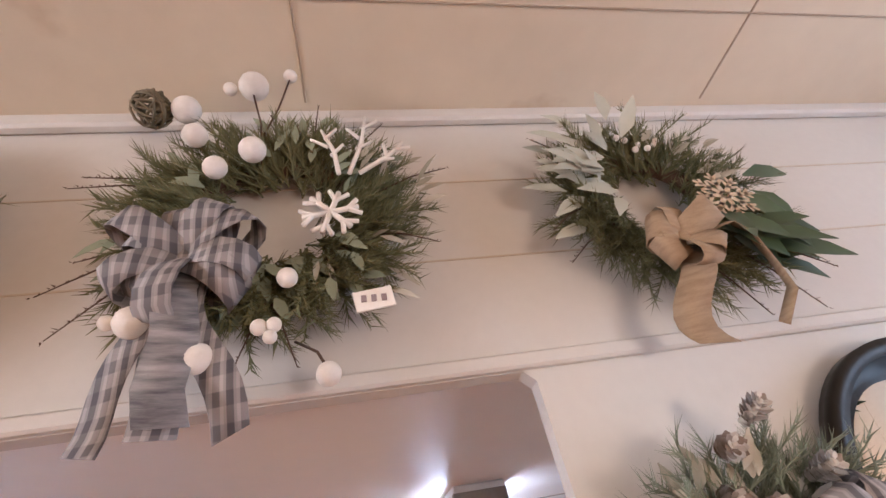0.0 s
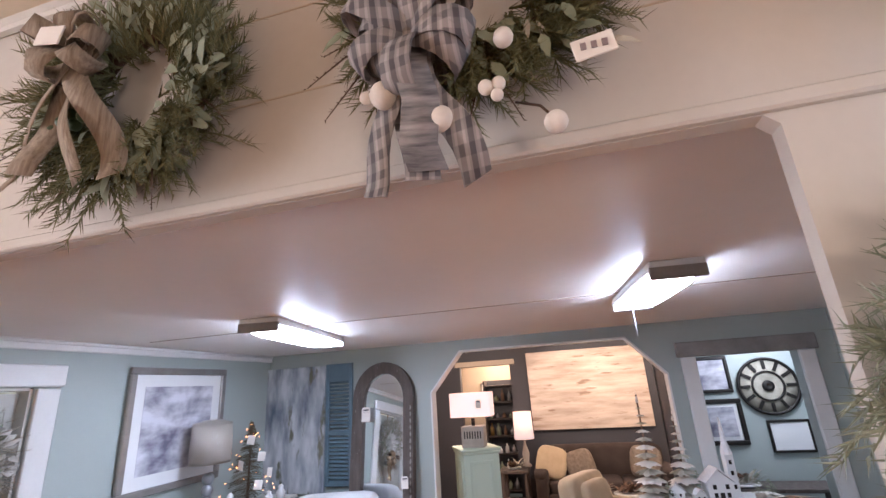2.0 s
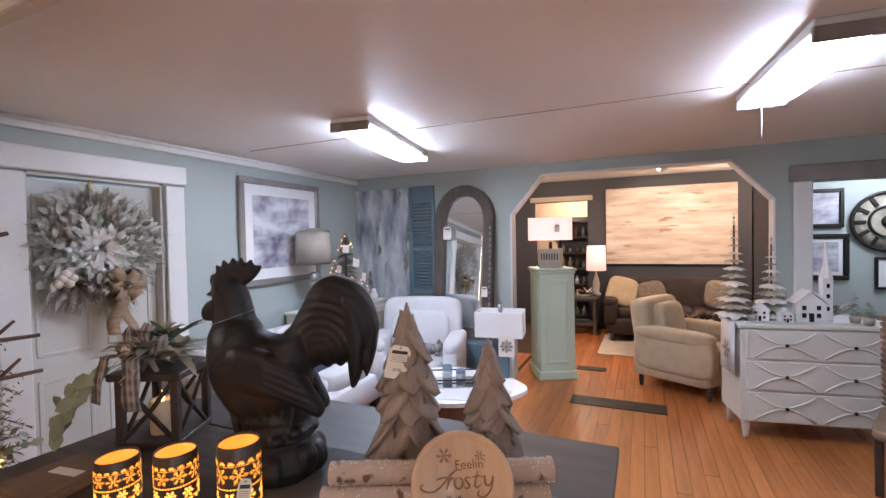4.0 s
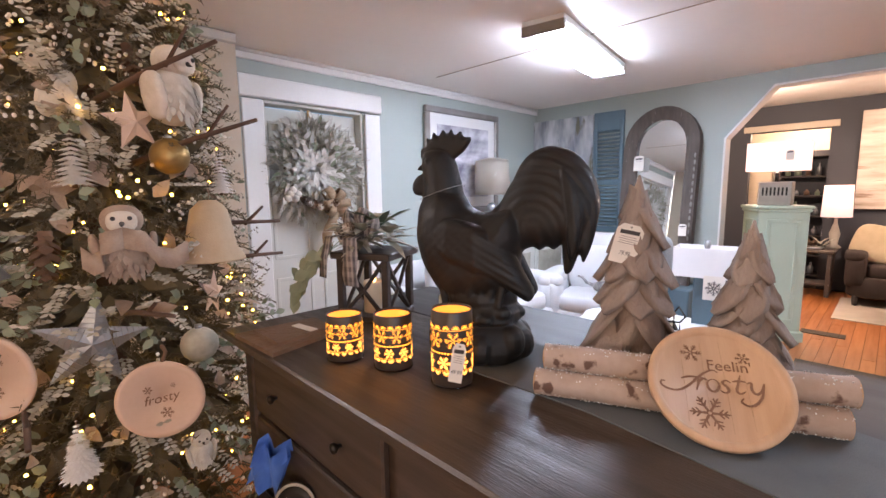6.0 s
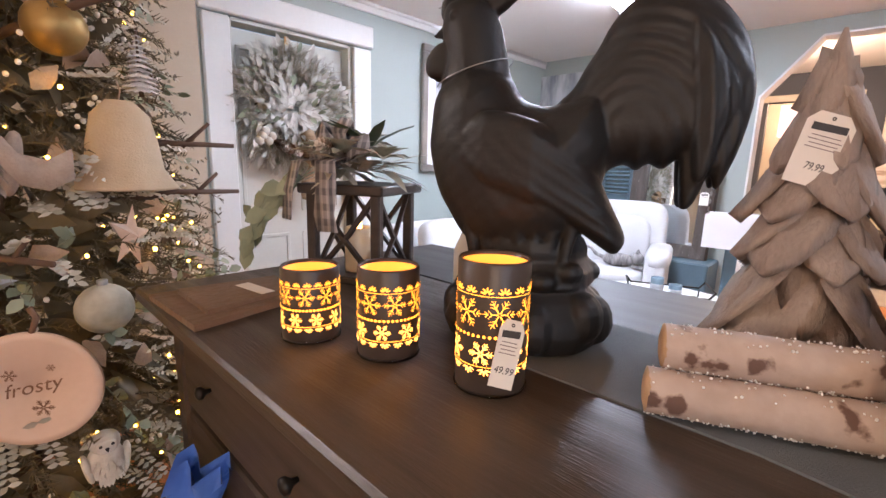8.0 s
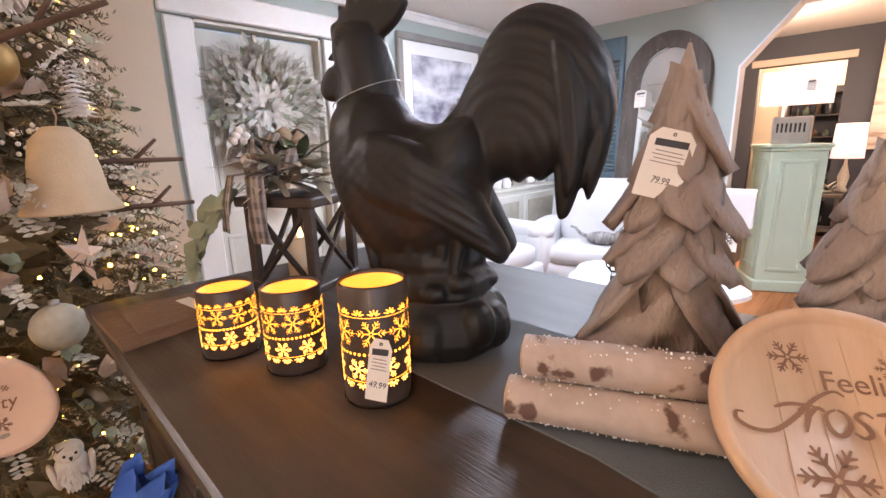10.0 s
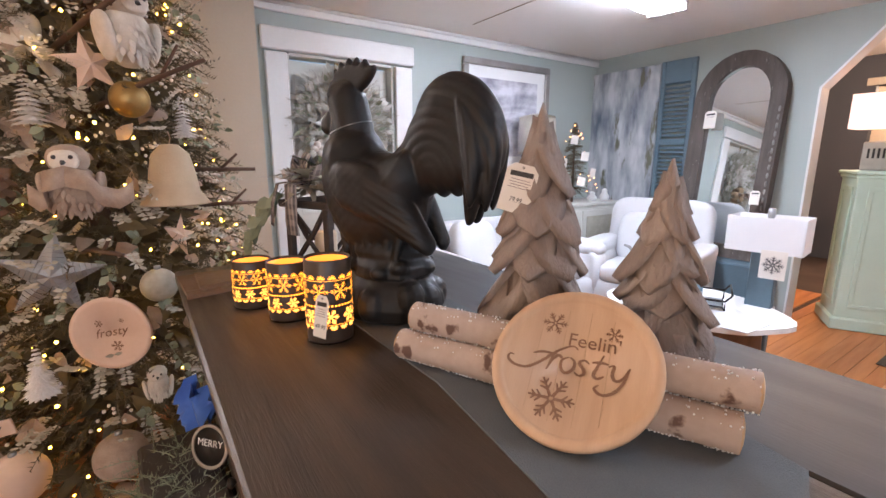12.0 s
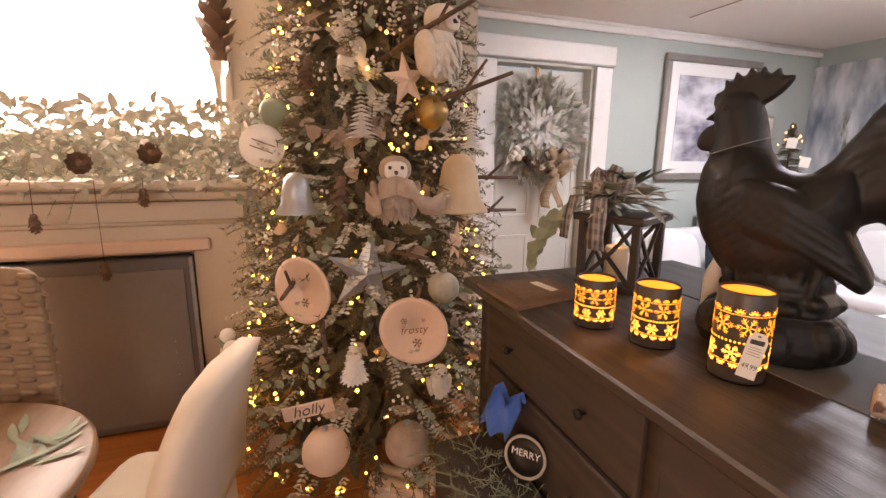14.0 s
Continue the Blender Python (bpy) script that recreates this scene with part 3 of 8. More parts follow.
# back room and side room
g = Geo().prism([(-3.2, 0), (-1.52, 0), (-1.52, 2.25), (-0.60, 2.25), (-0.60, 0), (3.8, 0), (3.8, BACK_CEIL), (-3.2, BACK_CEIL)], 8.87, 9.0)
structure("wall_back", g, M_CHAR, "charcoal painted wall behind the big canvas", "wall")
structure("trim_back", Geo().box((-1.06, 8.86, 2.30), (1.1, 0.03, 0.09), 0.006), M_BEIGE, "tan casing over the passage", "trim")
structure("wall_back_left", Geo().prism([(5.58, 0), (9.0, 0), (9.0, BACK_CEIL), (5.58, BACK_CEIL)], -3.2, -3.1, "x"), M_CHAR, "charcoal painted wall", "wall")
structure("wall_back_right", Geo().prism([(6.9, 0), (9.0, 0), (9.0, BACK_CEIL), (6.9, BACK_CEIL)], 2.35, 2.45, "x"), M_BEIGE, "tan painted wall", "wall")
structure("wall_side_left", Geo().prism([(5.58, 0), (6.9, 0), (6.9, BACK_CEIL), (5.58, BACK_CEIL)], 1.45, 1.53, "x"), M_CHAR, "dark wall between the rooms", "wall")
structure("wall_side_back", Geo().prism([(1.45, 0), (3.8, 0), (3.8, BACK_CEIL), (1.45, BACK_CEIL)], 6.82, 6.9), M_GREEN, "sage grey wall hung with clock and prints", "wall")
structure("wall_side_right", Geo().prism([(5.58, 0), (6.9, 0), (6.9, BACK_CEIL), (5.58, BACK_CEIL)], 3.7, 3.8, "x"), M_BLUEGREY, "blue-grey wall", "wall")
structure("wall_passage", Geo().prism([(-3.0, 0), (0.6, 0), (0.6, BACK_CEIL), (-3.0, BACK_CEIL)], 10.3, 10.4), M_BEIGE, "tan wall beyond the passage", "wall")
structure("ceiling_passage", Geo().box((-1.2, 9.65, BACK_CEIL + 0.05), (3.8, 1.4, 0.1), 0.0), M_CEIL, "off-white ceiling of the passage", "ceiling")
for x in (-3.05, 0.65):
    structure("wall_passage_side", Geo().box((x, 9.65, 1.31), (0.1, 1.4, 2.62), 0.0), M_BEIGE, "tan wall of the passage", "wall")
for c, s in (((-3.049, 4.25, 0.07), (0.02, 2.3, 0.14)), ((-2.1, FAR_Y - 0.01, 0.07), (2.0, 0.02, 0.14))):
    structure("baseboard", Geo().box(c, s, 0.006), M_TRIM, "white painted baseboard", "baseboard")

# window in the near room's left wall
win = thing("window_1", "bright white-framed window above the mantel", "window", kind="structure")
for c, s in (((-2.80, -0.80, 2.1), (0.06, 0.09, 1.3)), ((-2.80, 0.335, 2.1), (0.06, 0.09, 1.3)), ((-2.80, -0.23, 2.78), (0.06, 1.2, 0.09)), ((-2.80, -0.23, 1.47), (0.06, 1.2, 0.06))):
    part("window_frame", Geo().box(c, s, 0.008), M_STONE, win)
part("window_pane", Geo().box((-2.90, -0.225, 2.12), (0.01, 1.05, 1.26), 0.0), M_WINDOW, win, "pane blown out by daylight")

# window behind the walker, which the round mirror reflects
win = thing("window_2", "white-framed shop window with blue daylight", "window", kind="structure")
for c, s in (((3.08, -0.74, 1.85), (0.06, 0.08, 1.62)), ((3.08, 0.94, 1.85), (0.06, 0.08, 1.62)), ((3.08, 0.1, 2.64), (0.06, 1.6, 0.08)), ((3.08, 0.1, 1.07), (0.08, 1.6, 0.06)), ((3.12, 0.1, 1.85), (0.04, 0.05, 1.48))):
    part("window_frame", Geo().box(c, s, 0.008), M_STONE, win)
for y in (-0.31, 0.51):
    part("window_pane", Geo().box((3.15, y, 1.85), (0.01, 0.77, 1.5), 0.0), M_DAY, win, "pane of pale blue daylight")
# ---- lamps ----
LAMP_L = ((-1.49, 3.62), 9.0)
LAMP_R = ((0.93, 3.22), 5.0)


def fluorescent(name, c, yaw, length=1.25, width=0.26):
    t = thing(name, "lit fluorescent ceiling fixture with white housing", "ceiling light", pose(c[0], c[1], MID_CEIL, 0, 0, yaw), group="fluorescent ceiling lights")
    part("housing", Geo().box((0, 0, -0.022), (width, length, 0.043), 0.006), M_STEEL, t)
    for y in (-length / 2 + 0.008, length / 2 - 0.008):
        part("end_cap", Geo().box((0, y, -0.058), (width + 0.005, 0.022, 0.06), 0.006), M_FRAME, t, "grey end cap")
    g = Geo()
    g.soft((0, 0, -0.062), (width - 0.02, length - 0.06, 0.066), 0.45, 16, 8)
    part("diffuser", g, M_TUBE, t, "glowing diffuser")
    return t


fluorescent("ceiling_light", LAMP_L[0], LAMP_L[1])
fluorescent("ceiling_light", LAMP_R[0], LAMP_R[1], 0.95, 0.24)
g = Geo()
g.tube([(0.885, 3.66, 2.36), (0.885, 3.66, 2.16)], 0.0018, 4)
solid("pull_cord", g, M_STEEL, "thin pull cord hanging from the light", "pull cord")


# ---- things on the dresser ----
TOP = 0.992


def dresser():
    t = thing("dresser", "dark stained oak dresser with drawers and plank top", "dresser")
    part("top", Geo().box((-0.612, 1.482, TOP - 0.016), (1.63, 0.575, 0.032), 0.006), M_DRESS, t)
    part("body", Geo().box((-0.612, 1.52, 0.51), (1.56, 0.485, 0.885), 0.005), M_DRESS_BODY, t)
    for c in ((-1.37, 1.285), (0.145, 1.285), (-1.37, 1.73), (0.145, 1.73)):
        part("leg", Geo().box((c[0], c[1], 0.48), (0.06, 0.06, 0.94), 0.008), M_DRESS_BODY, t)
    for i, x in enumerate((-0.985, -0.235)):
        for z, h in ((0.82, 0.20), (0.58, 0.24), (0.31, 0.26)):
            d = part("drawer", Geo().box((x, 1.268, z), (0.70, 0.022, h), 0.006), M_DRESS_BODY, t)
            for dx in (-0.18, 0.18):
                part("knob", Geo().lathe([(0.004, 0), (0.006, 0.012), (0.014, 0.02), (0.013, 0.028), (0.004, 0.032)], (x + dx, 1.259, z), 12, m=pose(0, 0, 0, 90, 0, 0)), M_IRON, d, "round dark knob")
    return t


dresser()
t = thing("console_table", "taupe topped console table behind the dresser", "table")
part("top", Geo().box((-0.60, 1.948, TOP - 0.014), (1.62, 0.352, 0.028), 0.004), M_BOARD, t)
for c in ((-1.30, 1.83), (0.14, 1.83), (-1.30, 2.10), (0.14, 2.10)):
    part("leg", Geo().box((c[0], c[1], 0.478), (0.05, 0.05, 0.956), 0.006), M_DRESS_BODY, t)
part("apron", Geo().box((-0.58, 1.968, 0.90), (1.42, 0.28, 0.10), 0.004), M_DRESS_BODY, t)


def runner():
    g = Geo()
    poly = [(-0.66, 1.505), (-0.30, 1.515), (0.04, 1.47), (0.185, 1.45), (0.19, 1.60), (0.135, 1.77), (0.06, 1.786), (-0.66, 1.786)]
    g.prism(poly, TOP, TOP + 0.003, "z")
    solid("table_runner", g, M_MAT, "grey burlap runner lying under the rooster and logs", "runner")


runner()


def snowflake_bars(size, arms=6, k=0.075):
    """Strokes of a snowflake in the plane: rows of (x0, y0, x1, y1, width)."""
    rows = []
    for i in range(arms):
        a = math.pi * 2 * i / arms
        c, s = math.cos(a), math.sin(a)
        rows.append((0.08 * c * size, 0.08 * s * size, c * size, s * size, k * size * 1.6))
        for u, l in ((0.45, 0.34), (0.70, 0.26)):
            for e in (-1, 1):
                b = a + e * 0.85
                rows.append((c * size * u, s * size * u, c * size * u + math.cos(b) * l * size, s * size * u + math.sin(b) * l * size, k * size * 1.3))
    return rows


def flat_bars(g, rows, at, lift):
    """Strokes laid on a surface: at(x, y) gives a place and its outward normal."""
    for x0, y0, x1, y1, w in rows:
        d = Vector((x1 - x0, y1 - y0))
        n = Vector((-d.y, d.x)).normalized() * w / 2
        vs = []
        for p in ((x0 + n.x, y0 + n.y), (x0 - n.x, y0 - n.y), (x1 - n.x * 0.5, y1 - n.y * 0.5), (x1 + n.x * 0.5, y1 + n.y * 0.5)):
            q, o = at(*p)
            vs.append(Vector(q) + Vector(o) * lift)
        g.add(vs, [(0, 1, 2, 3)])


def candle_holder(x, y, h, r, yaw, per, tag=None):
    t = thing("candle_holder", "dark glass candle holder glowing amber through cut snowflakes", "candle holder", pose(x, y, TOP, 0, 0, yaw), group="snowflake candle holders")
    w = 0.0035
    part("shell", Geo().lathe([(r * 0.97, 0.0), (r, 0.006), (r, h - 0.003), (r - 0.0015, h), (r - w, h - 0.003), (r - w, 0.008)], seg=56, closed=True), M_SHELL, t)
    part("lining", Geo().lathe([(0.001, 0.009), (r - w - 0.001, 0.009), (r - w - 0.0008, h - 0.006), (r - w - 0.0014, h - 0.006), (r - w - 0.0018, 0.0105), (0.001, 0.0105)], seg=40, closed=True), M_AMBER_IN, t, "glowing speckled mercury lining")
    part("base_rim", Geo().lathe([(r * 0.96, 0.0005), (r + 0.0015, 0.0008), (r + 0.0015, 0.0035), (r * 0.96, 0.0035)], seg=56, closed=True), M_GLASS, t, "clear glass foot rim")

    def at(s, z):
        a = s / r
        return (r * math.cos(a), r * math.sin(a), z), (math.cos(a), math.sin(a), 0)

    # Glowing strokes laid on the closed shell; the lower ones stronger, as if lit.
    g, hot = Geo(), Geo()
    pitch = 2 * math.pi * r / per
    big, low = min(pitch * 0.48, h * 0.135), min(pitch * 0.40, h * 0.095)
    z_big, z_dot, z_low, z_bot, z_top = h * 0.635, h * 0.465, h * 0.335, h * 0.225, h * 0.775
    for i in range(per):
        s = i * pitch
        flat_bars(g, [(a + s, b + z_big, c + s, d + z_big, e) for a, b, c, d, e in snowflake_bars(big, k=0.040)], at, 0.0008)
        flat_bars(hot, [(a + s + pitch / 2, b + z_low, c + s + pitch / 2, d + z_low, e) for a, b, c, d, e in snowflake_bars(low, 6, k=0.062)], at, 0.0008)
        for k in range(6):
            sd = s + pitch * (k + 0.5) / 6
            dot = [(sd + 0.0020 * math.cos(q), z_dot + 0.0020 * math.sin(q)) for q in [j * math.pi / 4 for j in range(8)]]
            g.add([Vector(at(*p)[0]) + Vector(at(*p)[1]) * 0.0008 for p in dot], [tuple(range(8))])
        for zz, sign, gg in ((z_top, 1, g), (z_bot, -1, hot)):
            for k in range(2):
                sd = s + pitch * (k + 0.25) / 2
                for q in (-1.3, -0.65, 0.0, 0.65, 1.3):
                    L = pitch * 0.20
                    c0, c1 = math.sin(q), sign * math.cos(q)
                    flat_bars(gg, [(sd + c0 * L * 0.25, zz + c1 * L * 0.25 + sign * 0.001, sd + c0 * L, zz + c1 * L + sign * 0.001, pitch * 0.050)], at, 0.0008)
    for zz in (z_top - 0.002, z_bot + 0.002):
        n = 56
        for j in range(n):
            s0, s1 = j * 2 * math.pi * r / n, (j + 1) * 2 * math.pi * r / n
            flat_bars(g, [(s0, zz, s1, zz, 0.0010)], at, 0.0008)
    part("snowflake_cutouts", g, M_AMBER, t, "amber snowflake cut-outs drawn as glowing strokes", kind="stuff")
    part("lower_cutouts", hot, M_AMBER_HOT, t, "lower cut-outs, nearness to the bulb put into a stronger glow", kind="stuff")
    part("light_bulb", Geo().ball((0, 0, 0.03), 0.011, 10, 8), M_AMBER_HOT, t, "small amber bulb")
    return t


HOLDERS = [(-0.913, 1.347, 0.123, 0.048, 0, 9), (-0.772, 1.401, 0.140, 0.048, 17, 8), (-0.598, 1.438, 0.176, 0.048, 9, 7)]
for row in HOLDERS:
    candle_holder(*row)


def price_tag(name, m, w, h, label, lines, price=None):
    """A swing tag, standing in its own x-z plane, facing -y."""
    t = thing(name, label, "price tag", m)
    part("card", Geo().prism([(-w / 2, 0), (w / 2, 0), (w / 2, h * 0.86), (w * 0.3, h), (-w * 0.3, h), (-w / 2, h * 0.86)], -0.0004, 0.0004), M_PAPER, t)
    part("hole", Geo().lathe([(0.0012, 0), (0.0024, 0), (0.0024, 0.0005), (0.0012, 0.0005)], (0, -0.0006, h * 0.93), 10, closed=True, m=pose(0, 0, 0, 90, 0, 0)), M_INK, t)
    part("logo_bar", Geo().prism([(-w * 0.36, h * 0.74), (w * 0.36, h * 0.76), (w * 0.36, h * 0.86), (-w * 0.36, h * 0.84)], -0.001, -0.0006), M_INK, t)
    for i in range(lines):
        z = h * (0.68 - 0.055 * i)
        part("print_line", Geo().box((0, -0.0008, z), (w * (0.6 + 0.1 * (i % 2)), 0.0004, h * 0.012), 0.0), M_RED_INK, t)
    if price:
        lettering("price", price, h * 0.15, M_INK, t, pose(0, -0.0008, h * 0.26, 90, 0, 0), 0.2, 0.0002, 0.8)
    return t


price_tag("price_tag", pose(-0.552, 1.398, 1.014, 0, 9, 36), 0.030, 0.090, "white price tag hanging on the tall candle holder", 4, "49.99")


def curve_through(pts, n=4, closed=True):
    """A smooth line through the given corners."""
    pts = [Vector(p) for p in pts]
    m = len(pts)
    at = (lambda i: pts[i % m]) if closed else (lambda i: pts[min(max(i, 0), m - 1)])
    out = []
    for i in range(m if closed else m - 1):
        p0, p1, p2, p3 = at(i - 1), at(i), at(i + 1), at(i + 2)
        for k in range(n):
            u = k / n
            out.append(0.5 * ((2 * p1) + (p2 - p0) * u + (2 * p0 - 5 * p1 + 4 * p2 - p3) * u * u + (3 * p1 - p0 - 3 * p2 + p3) * u ** 3))
    return out if closed else out + [pts[-1]]


def pillowed(g, outline, thick, round_in, relief=None, mid=0.0, bow=None, step=0.005, sharp=False):
    """A modelled lump in the x-z plane: flat outline, swelling to the thickness inwards, with carved relief."""
    P = np.array([tuple(p) for p in (outline if sharp else curve_through(outline))])
    Q = np.roll(P, -1, axis=0)
    lo, hi = P.min(axis=0) - step, P.max(axis=0) + step
    xs, zs = np.arange(lo[0], hi[0] + step, step), np.arange(lo[1], hi[1] + step, step)
    X, Z = np.meshgrid(xs, zs, indexing="ij")
    pts = np.stack([X.ravel(), Z.ravel()], axis=1)
    d = Q - P
    rel = pts[:, None, :] - P[None]
    u = np.clip((rel * d[None]).sum(2) / np.maximum((d * d).sum(1), 1e-12)[None], 0, 1)
    near = P[None] + u[..., None] * d[None]
    dist = np.sqrt(((pts[:, None, :] - near) ** 2).sum(2))
    best = dist.argmin(axis=1)
    gap = dist.min(axis=1)
    cross = (P[None, :, 1] > pts[:, None, 1]) != (Q[None, :, 1] > pts[:, None, 1])
    xi = P[None, :, 0] + (pts[:, None, 1] - P[None, :, 1]) * d[None, :, 0] / np.where(np.abs(d[None, :, 1]) < 1e-9, 1e-9, d[None, :, 1])
    inside = ((cross & (pts[:, None, 0] < xi)).sum(axis=1) % 2) == 1
    nz = len(zs)
    front, back, vs, fs = {}, {}, [], []

    def corner(k):
        if k in front:
            return
        x, z = (pts[k] if inside[k] else near[k, best[k]])
        y0 = mid + (bow(x, z) if bow else 0.0)
        h = 0.0
        if inside[k]:
            w = min(gap[k] / round_in, 1.0)
            h = thick * math.sqrt(max(0.0, 1 - (1 - w) ** 2))
            if relief:
                h += relief(x, z) * min(1.0, gap[k] / 0.012)
        front[k] = len(vs)
        vs.append((x, y0 - h, z))
        if inside[k]:
            back[k] = len(vs)
            vs.append((x, y0 + h, z))
        else:
            back[k] = front[k]

    for i in range(len(xs) - 1):
        for j in range(nz - 1):
            q = (i * nz + j, (i + 1) * nz + j, (i + 1) * nz + j + 1, i * nz + j + 1)
            if any(inside[k] for k in q):
                for k in q:
                    corner(k)
                fs.append(tuple(front[k] for k in q))
                fs.append(tuple(back[k] for k in q[::-1]))
    g.add(vs, fs, True)


def rooster():
    """Modelled along x, beak towards -x, from its base up."""
    g = Geo()

    def stack(rows, seg=22, wob=0.0):
        """Ovals piled up: rows of (x, z, half length, half width)."""
        vs, fs = [], []
        for x, z, a, b in rows:
            for j in range(seg):
                w = 2 * math.pi * j / seg
                k = 1 + wob * noise.noise(Vector((math.cos(w) * 1.6, math.sin(w) * 1.6, z * 14)))
                vs.append((x + a * k * math.cos(w), b * k * math.sin(w), z))
        n = len(rows)
        for i in range(n - 1):
            for j in range(seg):
                k = (j + 1) % seg
                fs.append((i * seg + j, i * seg + k, (i + 1) * seg + k, (i + 1) * seg + j))
        fs += [tuple(range(seg))[::-1], tuple((n - 1) * seg + j for j in range(seg))]
        g.add(vs, fs, True)

    rnd = random.Random(4)
    # sack-like base, folded stump, thighs
    stack([(0.0, 0.0, 0.118, 0.096), (0.002, 0.008, 0.132, 0.108), (0.004, 0.035, 0.142, 0.116), (0.004, 0.06, 0.136, 0.112), (0.002, 0.085, 0.118, 0.098), (0.0, 0.105, 0.094, 0.08)], wob=0.10)
    for i in range(9):
        a = i * 0.70 + rnd.uniform(-0.12, 0.12)
        g.soft((0.004 + 0.098 * math.cos(a), 0.082 * math.sin(a), 0.048 + rnd.uniform(-0.008, 0.012)), (0.092, 0.075, 0.088), 0.85, 14, 9, pose(0, 0, 0, rnd.uniform(-12, 12), rnd.uniform(-12, 12), math.degrees(a)))
    stack([(0.006, 0.092, 0.086, 0.074), (0.010, 0.105, 0.104, 0.088), (0.012, 0.128, 0.102, 0.086), (0.008, 0.145, 0.090, 0.076), (0.004, 0.158, 0.094, 0.078), (0.0, 0.175, 0.090, 0.074)], wob=0.09)
    for i in range(8):
        a = i * 0.8 + rnd.uniform(-0.2, 0.2)
        g.soft((0.008 + 0.086 * math.cos(a), 0.072 * math.sin(a), 0.122 + rnd.uniform(-0.012, 0.016)), (0.062, 0.05, 0.034), 0.85, 12, 7, pose(0, 0, 0, 0, rnd.uniform(-30, 30), math.degrees(a)))
    for side in (-1, 1):
        for i in range(7):
            x = -0.085 + i * 0.026
            g.tube([(x * 0.85, side * 0.062, 0.125), (x, side * (0.070 - 0.2 * abs(x + 0.01)), 0.19), (x - 0.02, side * 0.060, 0.275)], [0.008, 0.012, 0.006], 8)
    # breast and back
    body = [(-0.158, 0.41), (-0.171, 0.345), (-0.171, 0.305), (-0.156, 0.247), (-0.135, 0.209), (-0.104, 0.165), (-0.06, 0.14), (0.0, 0.14), (0.06, 0.16), (0.10, 0.20), (0.112, 0.27), (0.125, 0.33), (0.10, 0.40), (0.045, 0.388), (0.016, 0.383), (-0.021, 0.396), (-0.045, 0.43), (-0.10, 0.45)]
    scale_feathers = lambda x, z: 0.0012 * abs(math.sin((x * 0.8 - z) * 120)) * abs(math.sin((x + z * 0.8) * 95))
    pillowed(g, body, 0.090, 0.10, scale_feathers)
    neck = [(-0.160, 0.37), (-0.156, 0.43), (-0.150, 0.46), (-0.158, 0.505), (-0.146, 0.545), (-0.09, 0.548), (-0.066, 0.518), (-0.057, 0.492), (-0.049, 0.461), (-0.040, 0.425), (-0.012, 0.37), (-0.06, 0.31), (-0.13, 0.31)]
    pillowed(g, neck, 0.048, 0.055, lambda x, z: 0.0018 * math.sin((x + 0.25 * z) * 420) * min(1, max(0, (0.47 - z) * 14)))
    # beak, wattles, comb, eyes
    g.add([(-0.178, 0, 0.497), (-0.148, 0.014, 0.512), (-0.148, -0.014, 0.512), (-0.150, 0, 0.488), (-0.146, 0, 0.524)], [(0, 1, 3), (0, 3, 2), (0, 4, 1), (0, 2, 4), (1, 4, 2, 3)])
    wattle = [(-0.148, 0.428), (-0.171, 0.427), (-0.184, 0.441), (-0.180, 0.464), (-0.160, 0.484), (-0.140, 0.478), (-0.138, 0.445)]
    for side in (-1, 1):
        pillowed(g, wattle, 0.013, 0.016, mid=side * 0.013)
        g.ball((-0.128, side * 0.038, 0.516), 0.009, 10, 6)
    comb = [(-0.158, 0.52), (-0.161, 0.55), (-0.146, 0.558), (-0.146, 0.580), (-0.132, 0.574), (-0.126, 0.594), (-0.110, 0.582), (-0.100, 0.600), (-0.086, 0.586), (-0.076, 0.601), (-0.066, 0.582), (-0.050, 0.594), (-0.042, 0.578), (-0.022, 0.576), (-0.026, 0.560), (-0.044, 0.538), (-0.072, 0.520), (-0.11, 0.515)]
    pillowed(g, comb, 0.014, 0.013, step=0.004)
    # wings with layered flight feathers
    wing = [(-0.135, 0.335), (-0.125, 0.290), (-0.088, 0.268), (-0.02, 0.240), (0.047, 0.215), (0.090, 0.188), (0.132, 0.160), (0.146, 0.168), (0.150, 0.188), (0.128, 0.232), (0.098, 0.285), (0.05, 0.335), (-0.02, 0.365), (-0.09, 0.368)]

    def flight(x, z):
        q = x * 0.53 + z * 0.85
        low = min(1.0, max(0.0, (x + 0.02) * 12))
        return 0.0036 * (abs(math.sin(q * 190)) - 0.5) * low + (1 - low) * 0.0012 * abs(math.sin((x - z) * 130) * math.sin((x + z) * 110))

    for side in (-1, 1):
        pillowed(g, wing, 0.026, 0.030, flight, mid=side * 0.074, bow=lambda x, z, e=side: -e * (max(0.0, x - 0.01) * 0.32 + max(0.0, -0.06 - x) * 0.35), step=0.004)
    # tail: a full fan, ribbed along its sickle feathers, and the long feathers that fall behind
    fan = [(0.030, 0.375), (0.056, 0.408), (0.072, 0.438), (0.090, 0.468), (0.104, 0.497), (0.124, 0.522), (0.150, 0.538), (0.184, 0.545), (0.221, 0.535), (0.247, 0.518), (0.272, 0.489), (0.288, 0.458), (0.299, 0.410), (0.292, 0.355), (0.270, 0.322), (0.250, 0.318), (0.234, 0.300), (0.214, 0.304), (0.193, 0.289), (0.175, 0.297), (0.158, 0.286), (0.140, 0.295), (0.122, 0.288), (0.100, 0.28), (0.06, 0.32)]

    def sickles(x, z):
        dx, dz = x - 0.150, z - 0.335
        r, a = math.hypot(dx, dz * 0.92), math.atan2(dz, dx)
        fine = 0.0036 * (abs(math.sin(r * 150 + 0.8 * math.sin(a * 2 + 0.5))) - 0.5)
